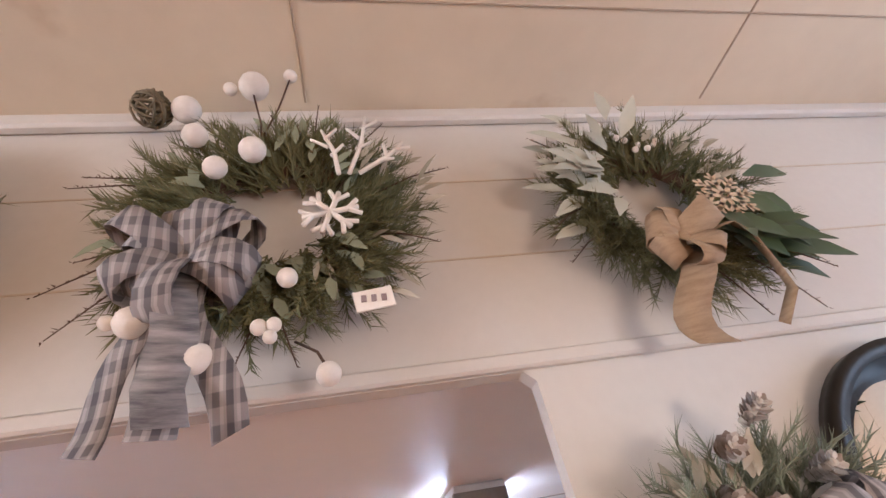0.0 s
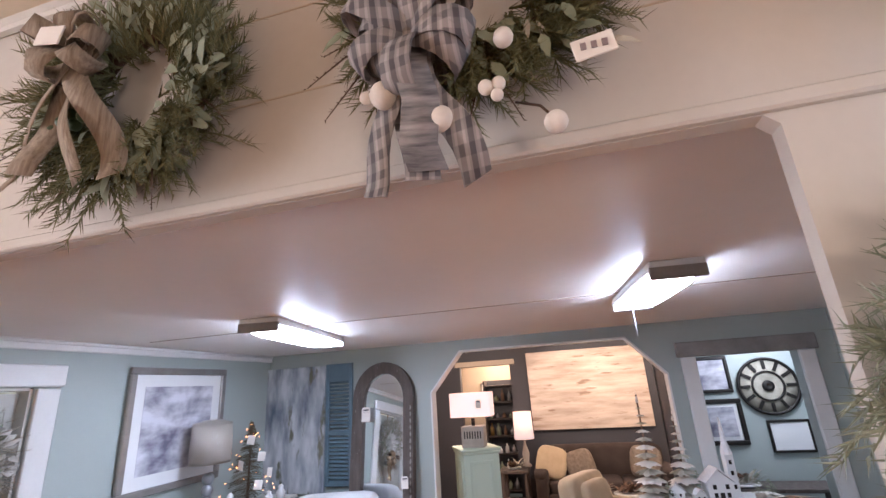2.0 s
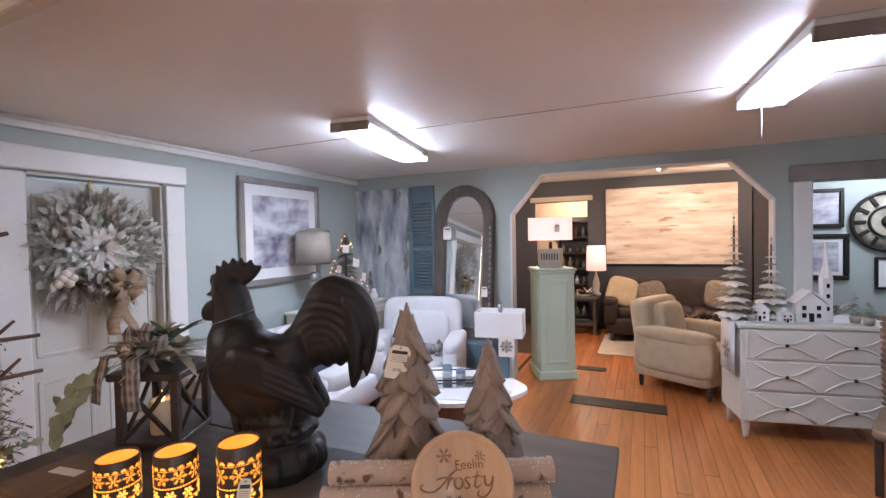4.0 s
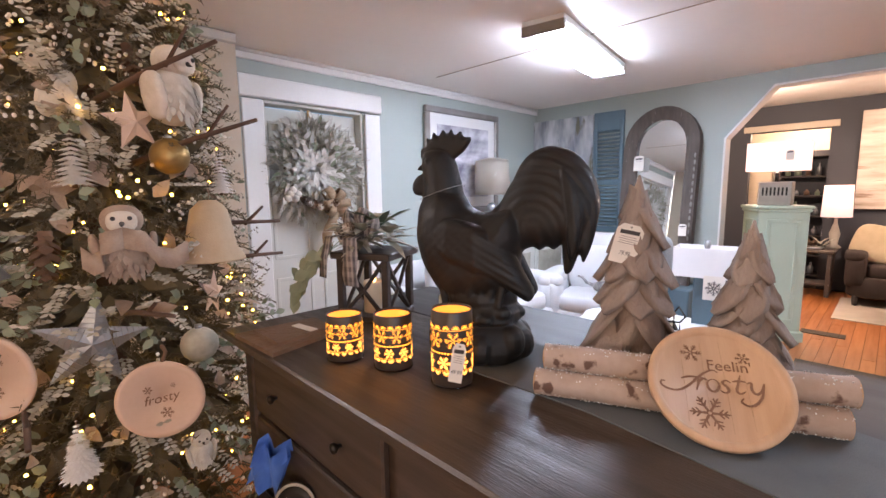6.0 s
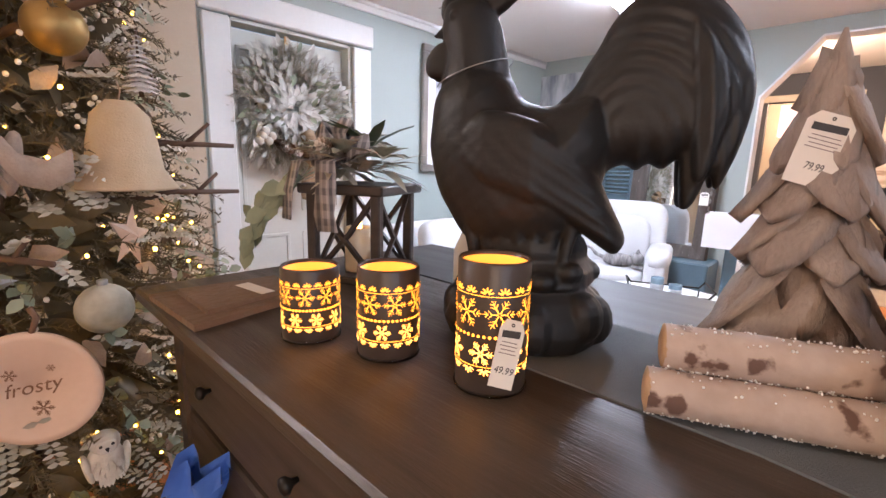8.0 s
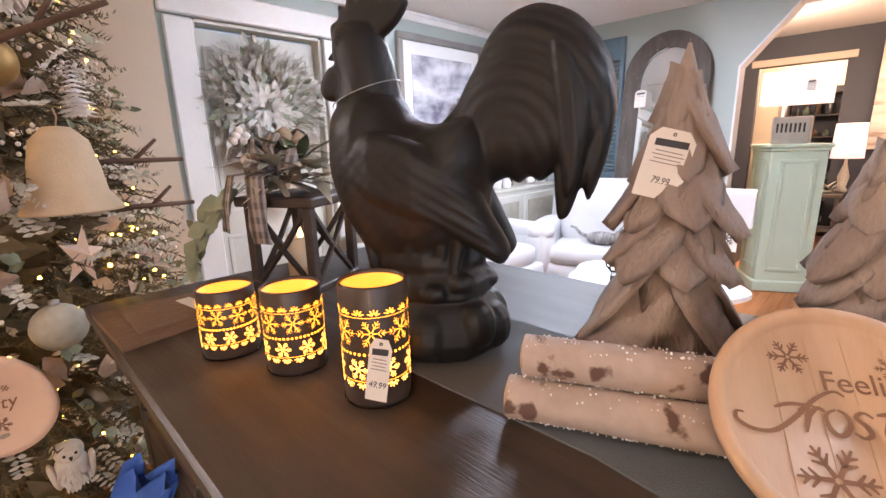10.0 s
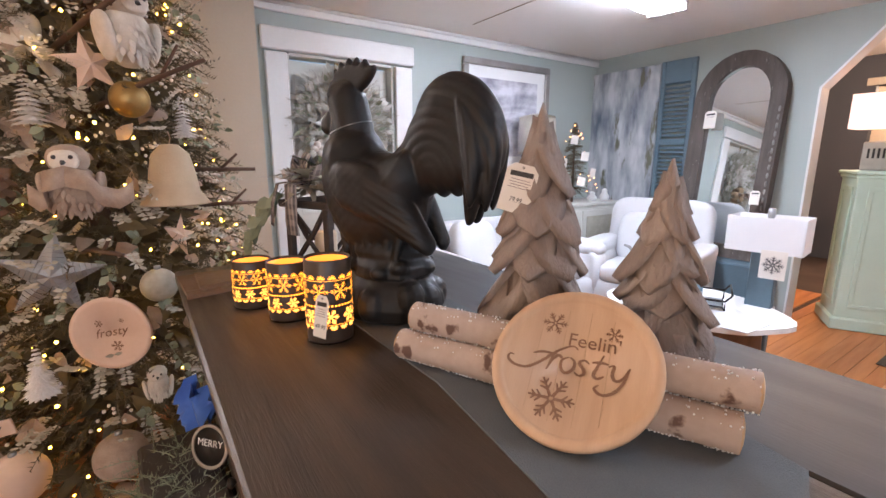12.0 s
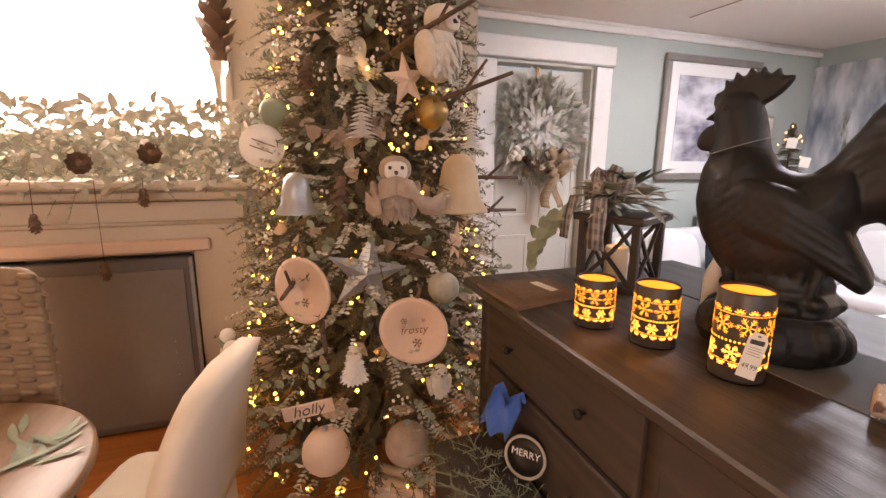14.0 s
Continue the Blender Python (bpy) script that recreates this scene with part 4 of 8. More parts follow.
        return fine * min(1.0, r * 10)

    pillowed(g, fan, 0.046, 0.060, sickles, step=0.004)
    falls = [[(0.232, 0.50), (0.268, 0.47), (0.296, 0.41), (0.290, 0.335), (0.272, 0.275), (0.262, 0.262), (0.254, 0.285), (0.246, 0.262), (0.236, 0.238), (0.222, 0.232), (0.216, 0.262), (0.212, 0.32), (0.214, 0.40)],
             [(0.205, 0.49), (0.245, 0.45), (0.262, 0.38), (0.252, 0.30), (0.236, 0.27), (0.226, 0.31), (0.218, 0.38)]]
    for k, f in enumerate(falls):
        for side in (-1, 1):
            pillowed(g, f, 0.016, 0.020, lambda x, z: 0.0035 * (abs(math.sin((x * 0.95 + z * 0.12) * 190)) - 0.5), mid=side * (0.018 + 0.020 * k), step=0.004)
    for k in range(6):
        for side in (-1, 1):
            a0 = 0.25 + 0.36 * k
            c = Vector((0.150, 0, 0.345))
            R = 0.075 + 0.012 * (k % 3)
            pts = [c + Vector((R * math.cos(w) * 1.05, side * (0.040 - 0.0012 * i), R * math.sin(w))) for i, w in enumerate([2.3 - a0 * 0.2 - 0.30 * q - 0.12 * k for q in range(6)])]
            g.tube(pts, [0.003, 0.006, 0.0075, 0.0075, 0.006, 0.0025], 7)
    ob = solid("rooster_statue", g, M_BLACK, "large matt black cast rooster statue on a sack-like base", "statue", pose(-0.665, 1.614, TOP + 0.0035, 0, 0, 25.8))
    md = ob.modifiers.new("remesh", "REMESH")
    md.mode, md.voxel_size, md.use_smooth_shade = "VOXEL", 0.0030, True
    sm = ob.modifiers.new("smooth", "SMOOTH")
    sm.factor, sm.iterations = 0.4, 2
    return ob


rooster()
g = Geo()
g.tube([(-0.102 + 0.062 * math.cos(a), 0.052 * math.sin(a), 0.435 + 0.020 * math.cos(a)) for a in [i * 2 * math.pi / 28 for i in range(29)]], 0.0009, 5)
solid("neck_cord", g, M_SILVER, "thin silver cord tied round the rooster's neck", "cord", pose(-0.665, 1.614, TOP + 0.0035, 0, 0, 25.8))


def carved_tree(x, y, h, yaw, seed):
    """A carved fir: a tapering core under rows of thick overlapping leaf-shaped boughs."""
    rnd = random.Random(seed)
    g = Geo()
    g.lathe([(0.15 * h, 0), (0.14 * h, 0.05 * h), (0.10 * h, 0.25 * h), (0.07 * h, 0.5 * h), (0.045 * h, 0.78 * h), (0.034 * h, 0.90 * h), (0.002, h)], seg=18)

    def bough(a, z_top, drop, reach, width):
        """One drooping bough with a raised rib, chisel-cut sides and a blunt tip."""
        out, side = Vector((math.cos(a), 0.80 * math.sin(a), 0)), Vector((-math.sin(a), math.cos(a), 0))
        twist = rnd.uniform(-0.25, 0.25)
        vs, fs = [], []
        rows = 7
        for i in range(rows):
            u = i / (rows - 1)
            c = out * reach * (0.12 + 0.88 * u ** 1.05) + Vector((0, 0, z_top - drop * (u ** 0.92)))
            w = width * (0.35 + 1.0 * math.sin(math.pi * min(1, u * 0.80 + 0.14))) * (1 if u < 0.95 else 0.22)
            th = 0.030 * h * (1 - 0.55 * u) + 0.003
            n = (out * drop + Vector((0, 0, reach))).normalized()
            sd = (side + n * twist * u).normalized()
            for k, (p, q) in enumerate(((-1, -0.5), (-0.62, 0.35), (-0.28, 0.30), (0.0, 1.0), (0.30, 0.30), (0.66, 0.35), (1, -0.5), (0, -1.2))):
                vs.append(c + sd * w * p * (1 + rnd.uniform(-0.05, 0.05)) + n * th * q * (1 + rnd.uniform(-0.15, 0.15)))
        for i in range(rows - 1):
            for j in range(8):
                k = (j + 1) % 8
                fs.append((i * 8 + j, i * 8 + k, (i + 1) * 8 + k, (i + 1) * 8 + j))
        fs += [tuple(range(8))[::-1], tuple((rows - 1) * 8 + j for j in range(8))]
        g.add(vs, fs, True)

    for z_top, drop, reach, n in ((0.30, 0.27, 0.225, 7), (0.46, 0.34, 0.245, 7), (0.60, 0.26, 0.205, 7), (0.74, 0.25, 0.175, 6), (0.85, 0.21, 0.130, 5), (0.925, 0.16, 0.078, 5)):
        ph = rnd.uniform(0, 6.28)
        for i in range(n):
            k = rnd.uniform(0.86, 1.12)
            bough(ph + 2 * math.pi * i / n + rnd.uniform(-0.15, 0.15), h * (z_top + rnd.uniform(-0.02, 0.02)), h * drop * k, h * reach * k, h * reach * 0.40 * rnd.uniform(0.85, 1.15))
    return solid("carved_tree", g, M_GREYWOOD, "weathered grey carved wooden fir tree ornament", "carved tree", pose(x, y, TOP, 0, 0, yaw), group="carved wooden trees")


carved_tree(-0.310, 1.752, 0.472, 35, 3)
carved_tree(-0.102, 1.825, 0.374, 30, 8)
price_tag("price_tag", pose(-0.318, 1.690, 1.270, 0, 14, 38), 0.058, 0.088, "cream price tag hanging on the taller carved tree", 4, "79.99")


def log_pile():
    a, b = Vector((-0.418, 1.528, 0)), Vector((0.072, 1.748, 0))
    d = (b - a).normalized()
    n = Vector((-d.y, d.x, 0))
    t = thing("birch_logs", "stacked birch logs with frosted glitter", "logs")
    rnd = random.Random(9)
    r = 0.028
    rows = [(n * -0.012, 0, -0.006), (n * 0.012, 0.049, 0.010)]
    for o, dz, shift in rows:
        p0, p1 = a + o + d * shift, b + o + d * shift
        g = Geo()
        seg, rings = 18, 14
        vs, fs = [], []
        for i in range(rings + 1):
            q = p0.lerp(p1, i / rings) + Vector((0, 0, TOP + 0.0035 + r + dz))
            for j in range(seg):
                w = 2 * math.pi * j / seg
                k = r * (0.965 + 0.07 * noise.noise(Vector((i * 0.5 + dz * 90, math.cos(w), math.sin(w)))))
                vs.append(q + n * k * math.cos(w) + Vector((0, 0, k * math.sin(w))))
        for i in range(rings):
            for j in range(seg):
                kx = (j + 1) % seg
                fs.append((i * seg + j, i * seg + kx, (i + 1) * seg + kx, (i + 1) * seg + j))
        g.add(vs, fs, True)
        lg = part("log", g, M_BIRCH, t)
        for q, s in ((p0, -1), (p1, 1)):
            e = Geo()
            c = q + Vector((0, 0, TOP + 0.0035 + r + dz)) + d * s * 0.0005
            m = Matrix((( d * s).to_tuple() + (0,), n.to_tuple() + (0,), (0, 0, 1, 0), (0, 0, 0, 1))).transposed().to_3x3().to_4x4()
            e.lathe([(0.001, 0.002), (r * 0.55, 0.003), (r * 0.96, 0.0), (r * 0.9, -0.004)], c, 18, m=m @ pose(0, 0, 0, 0, 90, 0))
            part("cut_end", e, M_BIRCH_END, lg, "pale sawn end")
        f = Geo()
        for i in range(190):
            u, w = rnd.random(), rnd.uniform(0.7, 2.5)
            q = p0.lerp(p1, u) + Vector((0, 0, TOP + 0.0035 + r + dz)) + (n * math.cos(w) + Vector((0, 0, math.sin(w)))) * r
            f.ball(q, rnd.uniform(0.0008, 0.0020), 5, 3)
        for i in range(220):
            u, w = rnd.random(), rnd.uniform(-2.5, -1.6)
            q = p0.lerp(p1, u) + Vector((0, 0, TOP + 0.0035 + r + dz)) + (n * math.cos(w) + Vector((0, 0, math.sin(w)))) * r
            f.ball(q, rnd.uniform(0.0008, 0.0018), 5, 3)
        part("frost", f, M_FROST, lg, "sparkling white glitter crust", kind="stuff")
    return t


log_pile()


def script_word(parent, k, at):
    """The word frosty in flowing script: each letter of swelling pen strokes."""
    letters = (
        (((4, 62), (-14, 70), (-50, 50), (-92, 10), (-132, -18), (-170, -20), (-196, -6), (-196, 10), (-182, 10)), ((-124, 28), (-94, 37), (-52, 36))),
        (((-82, 26), (-66, 34), (-66, 18), (-76, -14)), ((-68, 12), (-50, 34), (-36, 28))),
        (((-18, 34), (-36, 22), (-34, -4), (-18, -14), (0, 2), (0, 24), (-14, 34)),),
        (((42, 26), (28, 34), (14, 24), (28, 8), (32, -6), (18, -14), (4, -6)),),
        (((78, 58), (64, 18), (58, -4), (70, -12), (86, -2)), ((50, 32), (70, 36), (94, 35))),
        (((96, 28), (110, 34), (108, 6), (120, -8), (138, 4), (150, 32)), ((152, 34), (138, -12), (116, -42), (88, -54), (66, -42), (76, -28))),
    )
    for strokes in letters:
        g = Geo()
        for pts in strokes:
            line = curve_through([(x * k * 1.04, y * k * 1.08 - 0.007) for x, y in pts], 6, False)
            n = len(line)
            for i in range(n - 1):
                w = k * (4.5 + 9.0 * math.sin(math.pi * (i + 0.5) / n) * (0.55 + 0.45 * abs((line[i + 1] - line[i]).normalized().y)))
                p, q = line[i], line[i + 1]
                e = (q - p) * 0.25
                flat_bars(g, [(p.x - e.x, p.y - e.y, q.x + e.x, q.y + e.y, w)], at, 0.0006 + 0.00001 * i)
        part("letter", g, M_BURN, parent)


def wooden_plate():
    """Built lying with its face up (+z), then stood on its rim against the logs."""
    R = 0.117
    d = Vector((0.878, 0.479, 0))
    n = Vector((0.479, -0.878, 0))
    tilt = radians(47)
    up = (Vector((0, 0, 1)) * math.cos(tilt) - n * math.sin(tilt)).normalized()
    face = d.cross(up).normalized()
    m = Matrix(((*d, 0), (*up, 0), (*face, 0), (0, 0, 0, 1))).transposed()
    foot = Vector((-0.058, 1.540, TOP + 0.008))
    m = Matrix.Translation(foot + up * R) @ m
    t = thing("wooden_plate", "round pale beech plate engraved Feelin' frosty, leaning on the logs", "plate", m)
    part("dish", Geo().lathe([(0.001, -0.009), (R * 0.9, -0.009), (R, -0.002), (R, 0.006), (R * 0.985, 0.009), (R * 0.9, 0.009), (R * 0.865, 0.0035), (R * 0.84, 0.0), (0.001, 0.0)], seg=72, closed=True), M_BEECH, t)
    lettering("lettering", "Feelin'", 0.029, M_BURN, t, pose(0.022, 0.037, 0.0006), 0, 0.0003)
    flat = lambda x, y: ((x, y, 0.0), (0, 0, 1))
    script_word(t, 0.00046, flat)
    for x, y, s in ((-0.021, -0.054, 0.032), (-0.038, 0.060, 0.019), (0.047, 0.056, 0.0125)):
        g = Geo()
        flat_bars(g, [(a + x, b + y, c + x, e + y, w * 1.25) for a, b, c, e, w in snowflake_bars(s)], flat, 0.0007)
        part("snowflake", g, M_BURN, t)
    g = Geo()
    for x in (-0.055, -0.02, 0.012, 0.045):
        y = 0.88 * math.sqrt((R * 0.84) ** 2 - x * x)
        g.box((x, 0, 0.0002), (0.0007, 2 * y, 0.0003), 0.0)
    part("stave_joint", g, M_BIRCH_END, t)


wooden_plate()


# ---- lantern with its spray, and small things on the dresser ----
def lantern():
    t = thing("lantern", "espresso wooden lantern with crossed bars and a lit candle", "lantern", pose(-1.19, 1.655, TOP, 0, 0, 24))
    w, h = 0.20, 0.24
    part("base", Geo().box((0, 0, 0.009), (w, w, 0.018), 0.003), M_LANTERN, t)
    part("top", Geo().box((0, 0, h - 0.012), (w + 0.03, w + 0.03, 0.024), 0.004), M_LANTERN, t)
    for x in (-1, 1):
        for y in (-1, 1):
            part("post", Geo().box((x * (w / 2 - 0.012), y * (w / 2 - 0.012), h / 2), (0.024, 0.024, h - 0.045), 0.003), M_LANTERN, t)
    for a in (0, 90, 180, 270):
        m = pose(0, 0, 0, 0, 0, a)
        for e in (-1, 1):
            g = Geo().tube([m @ Vector((-e * (w / 2 - 0.02), -w / 2 + 0.012, 0.02)), m @ Vector((e * 0.012, -w / 2 + 0.012, h * 0.50)), m @ Vector((e * (w / 2 - 0.02), -w / 2 + 0.012, h - 0.03))], 0.0075, 4, False)
            part("cross_bar", g, M_LANTERN, t)
    c = thing("candle", "ivory pillar candle with a small orange flame", "candle", pose(-1.185, 1.64, TOP + 0.0185))
    part("wax", Geo().lathe([(0.036, 0), (0.037, 0.004), (0.037, 0.105), (0.034, 0.112), (0.028, 0.106), (0.002, 0.100)], seg=28), M_WAX, c)
    part("flame", Geo().lathe([(0.001, 0.100), (0.006, 0.108), (0.007, 0.116), (0.003, 0.130), (0.0005, 0.138)], seg=10), M_FLAME, c, "glowing flame")


lantern()


def spray():
    """Poinsettia spray with ribbon tails, lying on the lantern."""
    rnd = random.Random(21)
    t = thing("poinsettia_spray", "silvery poinsettia spray with plaid ribbon tied on the lantern", "flower spray", pose(-1.20, 1.64, TOP + 0.242, 0, 0, 24))
    fl, gr, eu = Geo(), Geo(), Geo()
    for c, s in (((0.02, -0.07, 0.07), 0.10), ((0.09, -0.02, 0.06), 0.085), ((-0.06, -0.05, 0.075), 0.075), ((0.0, 0.03, 0.09), 0.09)):
        for r in range(3):
            for i in range(6):
                a = i * 1.05 + r * 0.5 + rnd.uniform(-0.2, 0.2)
                d = Vector((math.cos(a), math.sin(a) - 0.2, 0.25 + 0.45 * r))
                fl.leaf(c, d, (0, 0, 1), s * (1.0 - 0.2 * r) * rnd.uniform(0.85, 1.1), s * 0.42, 0.25, 0.2)
    part("petals", fl, M_SILVER_LEAF, t, "pale silvery petals")
    for i in range(46):
        a = rnd.uniform(0, 6.28)
        d = Vector((math.cos(a) + 0.4, math.sin(a) - 0.3, rnd.uniform(-0.1, 0.8)))
        gr.leaf((rnd.uniform(-0.06, 0.06), rnd.uniform(-0.05, 0.05), 0.03), d, (0, 0, 1), rnd.uniform(0.09, 0.20), rnd.uniform(0.018, 0.035), 0.3)
    part("leaves", gr, M_FROSTED, t, "frosted narrow leaves")
    for k in range(5):
        p = Vector((-0.05 - 0.02 * k, -0.06, 0.03))
        d = Vector((-0.75, -0.25 - 0.1 * k, -0.25 - 0.28 * k)).normalized()
        eu.tube([p, p + d * 0.10, p + d * 0.18 + Vector((0, 0, -0.05))], 0.0015, 4)
        for i in range(4):
            q = p + d * (0.06 + 0.045 * i) + Vector((0, 0, -0.012 * i))
            eu.leaf(q, d + Vector((rnd.uniform(-0.6, 0.6), rnd.uniform(-0.6, 0.6), rnd.uniform(-0.7, 0.2))), (0, -1, 0.3), 0.058, 0.050, 0.1)
    part("eucalyptus", eu, M_EUCA, t, "round grey-green eucalyptus leaves")
    dk = Geo()
    for i in range(7):
        a = rnd.uniform(0, 6.28)
        dk.leaf((0.05, -0.02, 0.08), (math.cos(a), math.sin(a), 0.8), (0, 0, 1), 0.13, 0.032, 0.2)
    part("dark_leaves", dk, M_DEEP_LEAF, t)
    rb = Geo()
    rb.ribbon([(0.0, -0.08, 0.06), (0.0, -0.13, 0.05), (0.005, -0.135, -0.01), (-0.004, -0.132, -0.07), (0.004, -0.13, -0.11)], (1, 0, 0), 0.055)
    rb.ribbon([(-0.02, -0.07, 0.06), (-0.10, -0.10, 0.05), (-0.115, -0.115, -0.02), (-0.125, -0.112, -0.09)], (0.8, -0.4, 0), 0.05)
    for a in (0.3, 1.3, 2.3, 3.3):
        c, s = math.cos(a), math.sin(a)
        rb.ribbon([(0, -0.06, 0.06), (0.05 * c, -0.09, 0.07 + 0.05 * s), (0.085 * c, -0.07, 0.07 + 0.08 * s), (0.05 * c, -0.05, 0.075 + 0.05 * s), (0, -0.06, 0.065)], (-s, 0.3, c), 0.045)
    part("ribbon", rb, M_PLAID, t, "grey plaid ribbon bow and tails")
    cn = Geo()
    pine_cone(cn, Vector((0.0, -0.10, 0.075)), Vector((0, -1, 0.3)), 0.05, 0.02)
    part("pine_cone", cn, M_CONE_SNOW, t)


def pine_cone(g, p, d, length, r):
    d = d.normalized()
    o = d.orthogonal().normalized()
    q = d.cross(o)
    n = 34
    for i in range(n):
        u = i / (n - 1)
        a = i * 2.399
        rad = r * (0.35 + 0.65 * math.sin(math.pi * (0.12 + 0.8 * u)))
        s = o * math.cos(a) + q * math.sin(a)
        g.leaf(p + d * length * u + s * rad * 0.25, s + d * 0.55, d, rad * 0.95, rad * 0.85, -0.25, 0.1)
    g.tube([p, p + d * length], [r * 0.4, r * 0.2], 6)


spray()
g = Geo()
g.prism([(-1.30, 1.195), (-1.05, 1.205), (-1.10, 1.44), (-1.29, 1.46)], TOP, TOP + 0.012, "z")
g.prism([(-1.27, 1.24), (-1.09, 1.24), (-1.13, 1.42), (-1.25, 1.43)], TOP + 0.012, TOP + 0.022, "z")
solid("paper_bag", g, surface("brown_kraft_paper", (0.20, 0.13, 0.085), (0.13, 0.08, 0.05), 6, 60, 0.6, 0.5, dist=0.01), "flattened brown kraft paper bag lying on the dresser", "paper bag")
solid("bag_label", Geo().box((-1.17, 1.36, TOP + 0.0235), (0.10, 0.03, 0.001), 0.0, pose(0, 0, 0, 0, 0, 8)), M_PAPER, "white label lying on the paper bag", "label")
t = thing("plastic_bottle", "clear plastic wrapped bottle behind the candle holders", "bottle", pose(-0.865, 1.70, TOP))
part("body", Geo().lathe([(0.03, 0), (0.034, 0.01), (0.034, 0.11), (0.024, 0.135), (0.018, 0.15), (0.018, 0.165)], seg=20), M_STEEL, t)
part("cap", Geo().lathe([(0.019, 0.165), (0.019, 0.18), (0.015, 0.183)], seg=16), M_TRIM, t)

# ---- showroom furniture ----
def framed_picture(name, label, c, w, h, facing, art, frame_m, fw=0.05, mat=0.06):
    """facing: degrees about z; the picture's face looks along -y before the turn."""
    t = thing(name, label, "picture", pose(*c, 0, 0, facing))
    for x, z, sx, sz in ((0, h / 2 - fw / 2, w, fw), (0, -h / 2 + fw / 2, w, fw), (-w / 2 + fw / 2, 0, fw, h - 2 * fw), (w / 2 - fw / 2, 0, fw, h - 2 * fw)):
        part("frame_bar", Geo().box((x, 0, z), (sx, 0.04, sz), 0.008), frame_m, t)
    if mat:
        part("mat_board", Geo().box((0, 0.006, 0), (w - 2 * fw, 0.008, h - 2 * fw), 0.0), M_MATBOARD, t)
    part("print", Geo().box((0, 0.001 if mat else 0.0, 0), (w - 2 * fw - 2 * mat, 0.004, h - 2 * fw - 2 * mat), 0.0), art, t)
    return t


framed_picture("framed_picture", "stormy seascape print in a silver frame with white mat", (-3.035, 4.12, 1.73), 1.08, 1.02, 90, M_ART_SEA, M_FRAME, 0.06, 0.10)
solid("abstract_canvas", Geo().box((-2.675, FAR_Y - 0.03, 1.58), (0.77, 0.04, 1.34), 0.004), M_ART_BLUE, "misty blue-grey abstract canvas on the wall", "painting")


def shutter():
    t = thing("wall_shutter", "weathered blue louvred shutter hung on the wall", "shutter", pose(-2.115, FAR_Y - 0.03, 0.98))
    w, h = 0.33, 1.28
    for x in (-w / 2 + 0.02, w / 2 - 0.02):
        part("stile", Geo().box((x, 0, h / 2), (0.04, 0.035, h), 0.004), M_BLUEGREY, t)
    for z in (0.03, h * 0.42, h - 0.10):
        part("rail", Geo().box((0, 0, z), (w - 0.08, 0.033, 0.06 if z < 1 else 0.2), 0.004), M_BLUEGREY, t)
    for k in range(26):
        z = 0.085 + k * 0.0395
        if abs(z - h * 0.42) > 0.045:
            part("slat", Geo().box((0, 0, z), (w - 0.08, 0.034, 0.006), 0.001, pose(0, 0, 0, 38, 0, 0)), M_BLUEGREY, t)


shutter()


def arched(w, h, spring, n=14):
    pts = [(-w / 2, 0), (-w / 2, spring)]
    pts += [(-w / 2 * math.cos(math.pi * i / n), spring + (h - spring) * math.sin(math.pi * i / n)) for i in range(1, n)]
    return pts + [(w / 2, spring), (w / 2, 0)]


def floor_mirror():
    t = thing("arched_mirror", "tall arched mirror in a worn grey-brown wooden frame", "mirror", pose(-1.575, FAR_Y - 0.145, 0.52, -5.2, 0, -3))
    W, H = 0.72, 1.72
    o, i = arched(W, H, H - 0.38), arched(W - 0.24, H - 0.12, H - 0.40)
    i = [(x, z + 0.11 if z == 0 else z) for x, z in i]
    g = Geo()
    n = len(o)
    vs = [(x, -0.055, z) for x, z in o] + [(x, -0.035, z) for x, z in i] + [(x, 0.03, z) for x, z in o] + [(x, 0.0, z) for x, z in i]
    fs = []
    for k in range(n):
        m = (k + 1) % n
        fs += [(k, m, n + m, n + k), (2 * n + k, 2 * n + m, m, k), (n + k, n + m, 3 * n + m, 3 * n + k)]
    g.add(vs, fs)
    part("frame", g, M_OLDWOOD, t)
    part("glass", Geo().prism([(x * 1.01, z) for x, z in i], 0.0, 0.006), M_MIRROR, t, "silvered mirror glass")
    part("back", Geo().prism(arched(W - 0.02, H - 0.01, H - 0.38), 0.012, 0.03), M_OLDWOOD, t)
    bd = Geo()
    for k in range(16):
        bd.soft((W / 2 - 0.028, -0.056, 0.25 + k * 0.065), (0.018, 0.012, 0.045), 0.8, 8, 5)
    part("beading", bd, M_FRAME, t, "carved beading", kind="stuff")
    st = solid("low_bench", Geo().box((-1.62, FAR_Y - 0.20, 0.26), (0.95, 0.36, 0.52), 0.012), M_BLUEGREY, "low blue-grey chest under the arched mirror", "chest")
    return t


floor_mirror()
price_tag("price_tag", pose(-1.76, FAR_Y - 0.100, 1.62, -5, 0, 0), 0.10, 0.15, "white price card on the arched mirror", 2)
price_tag("price_tag", pose(-1.27, FAR_Y - 0.262, 1.0, -5, 0, 0), 0.07, 0.11, "white tag hanging on the mirror frame", 2)


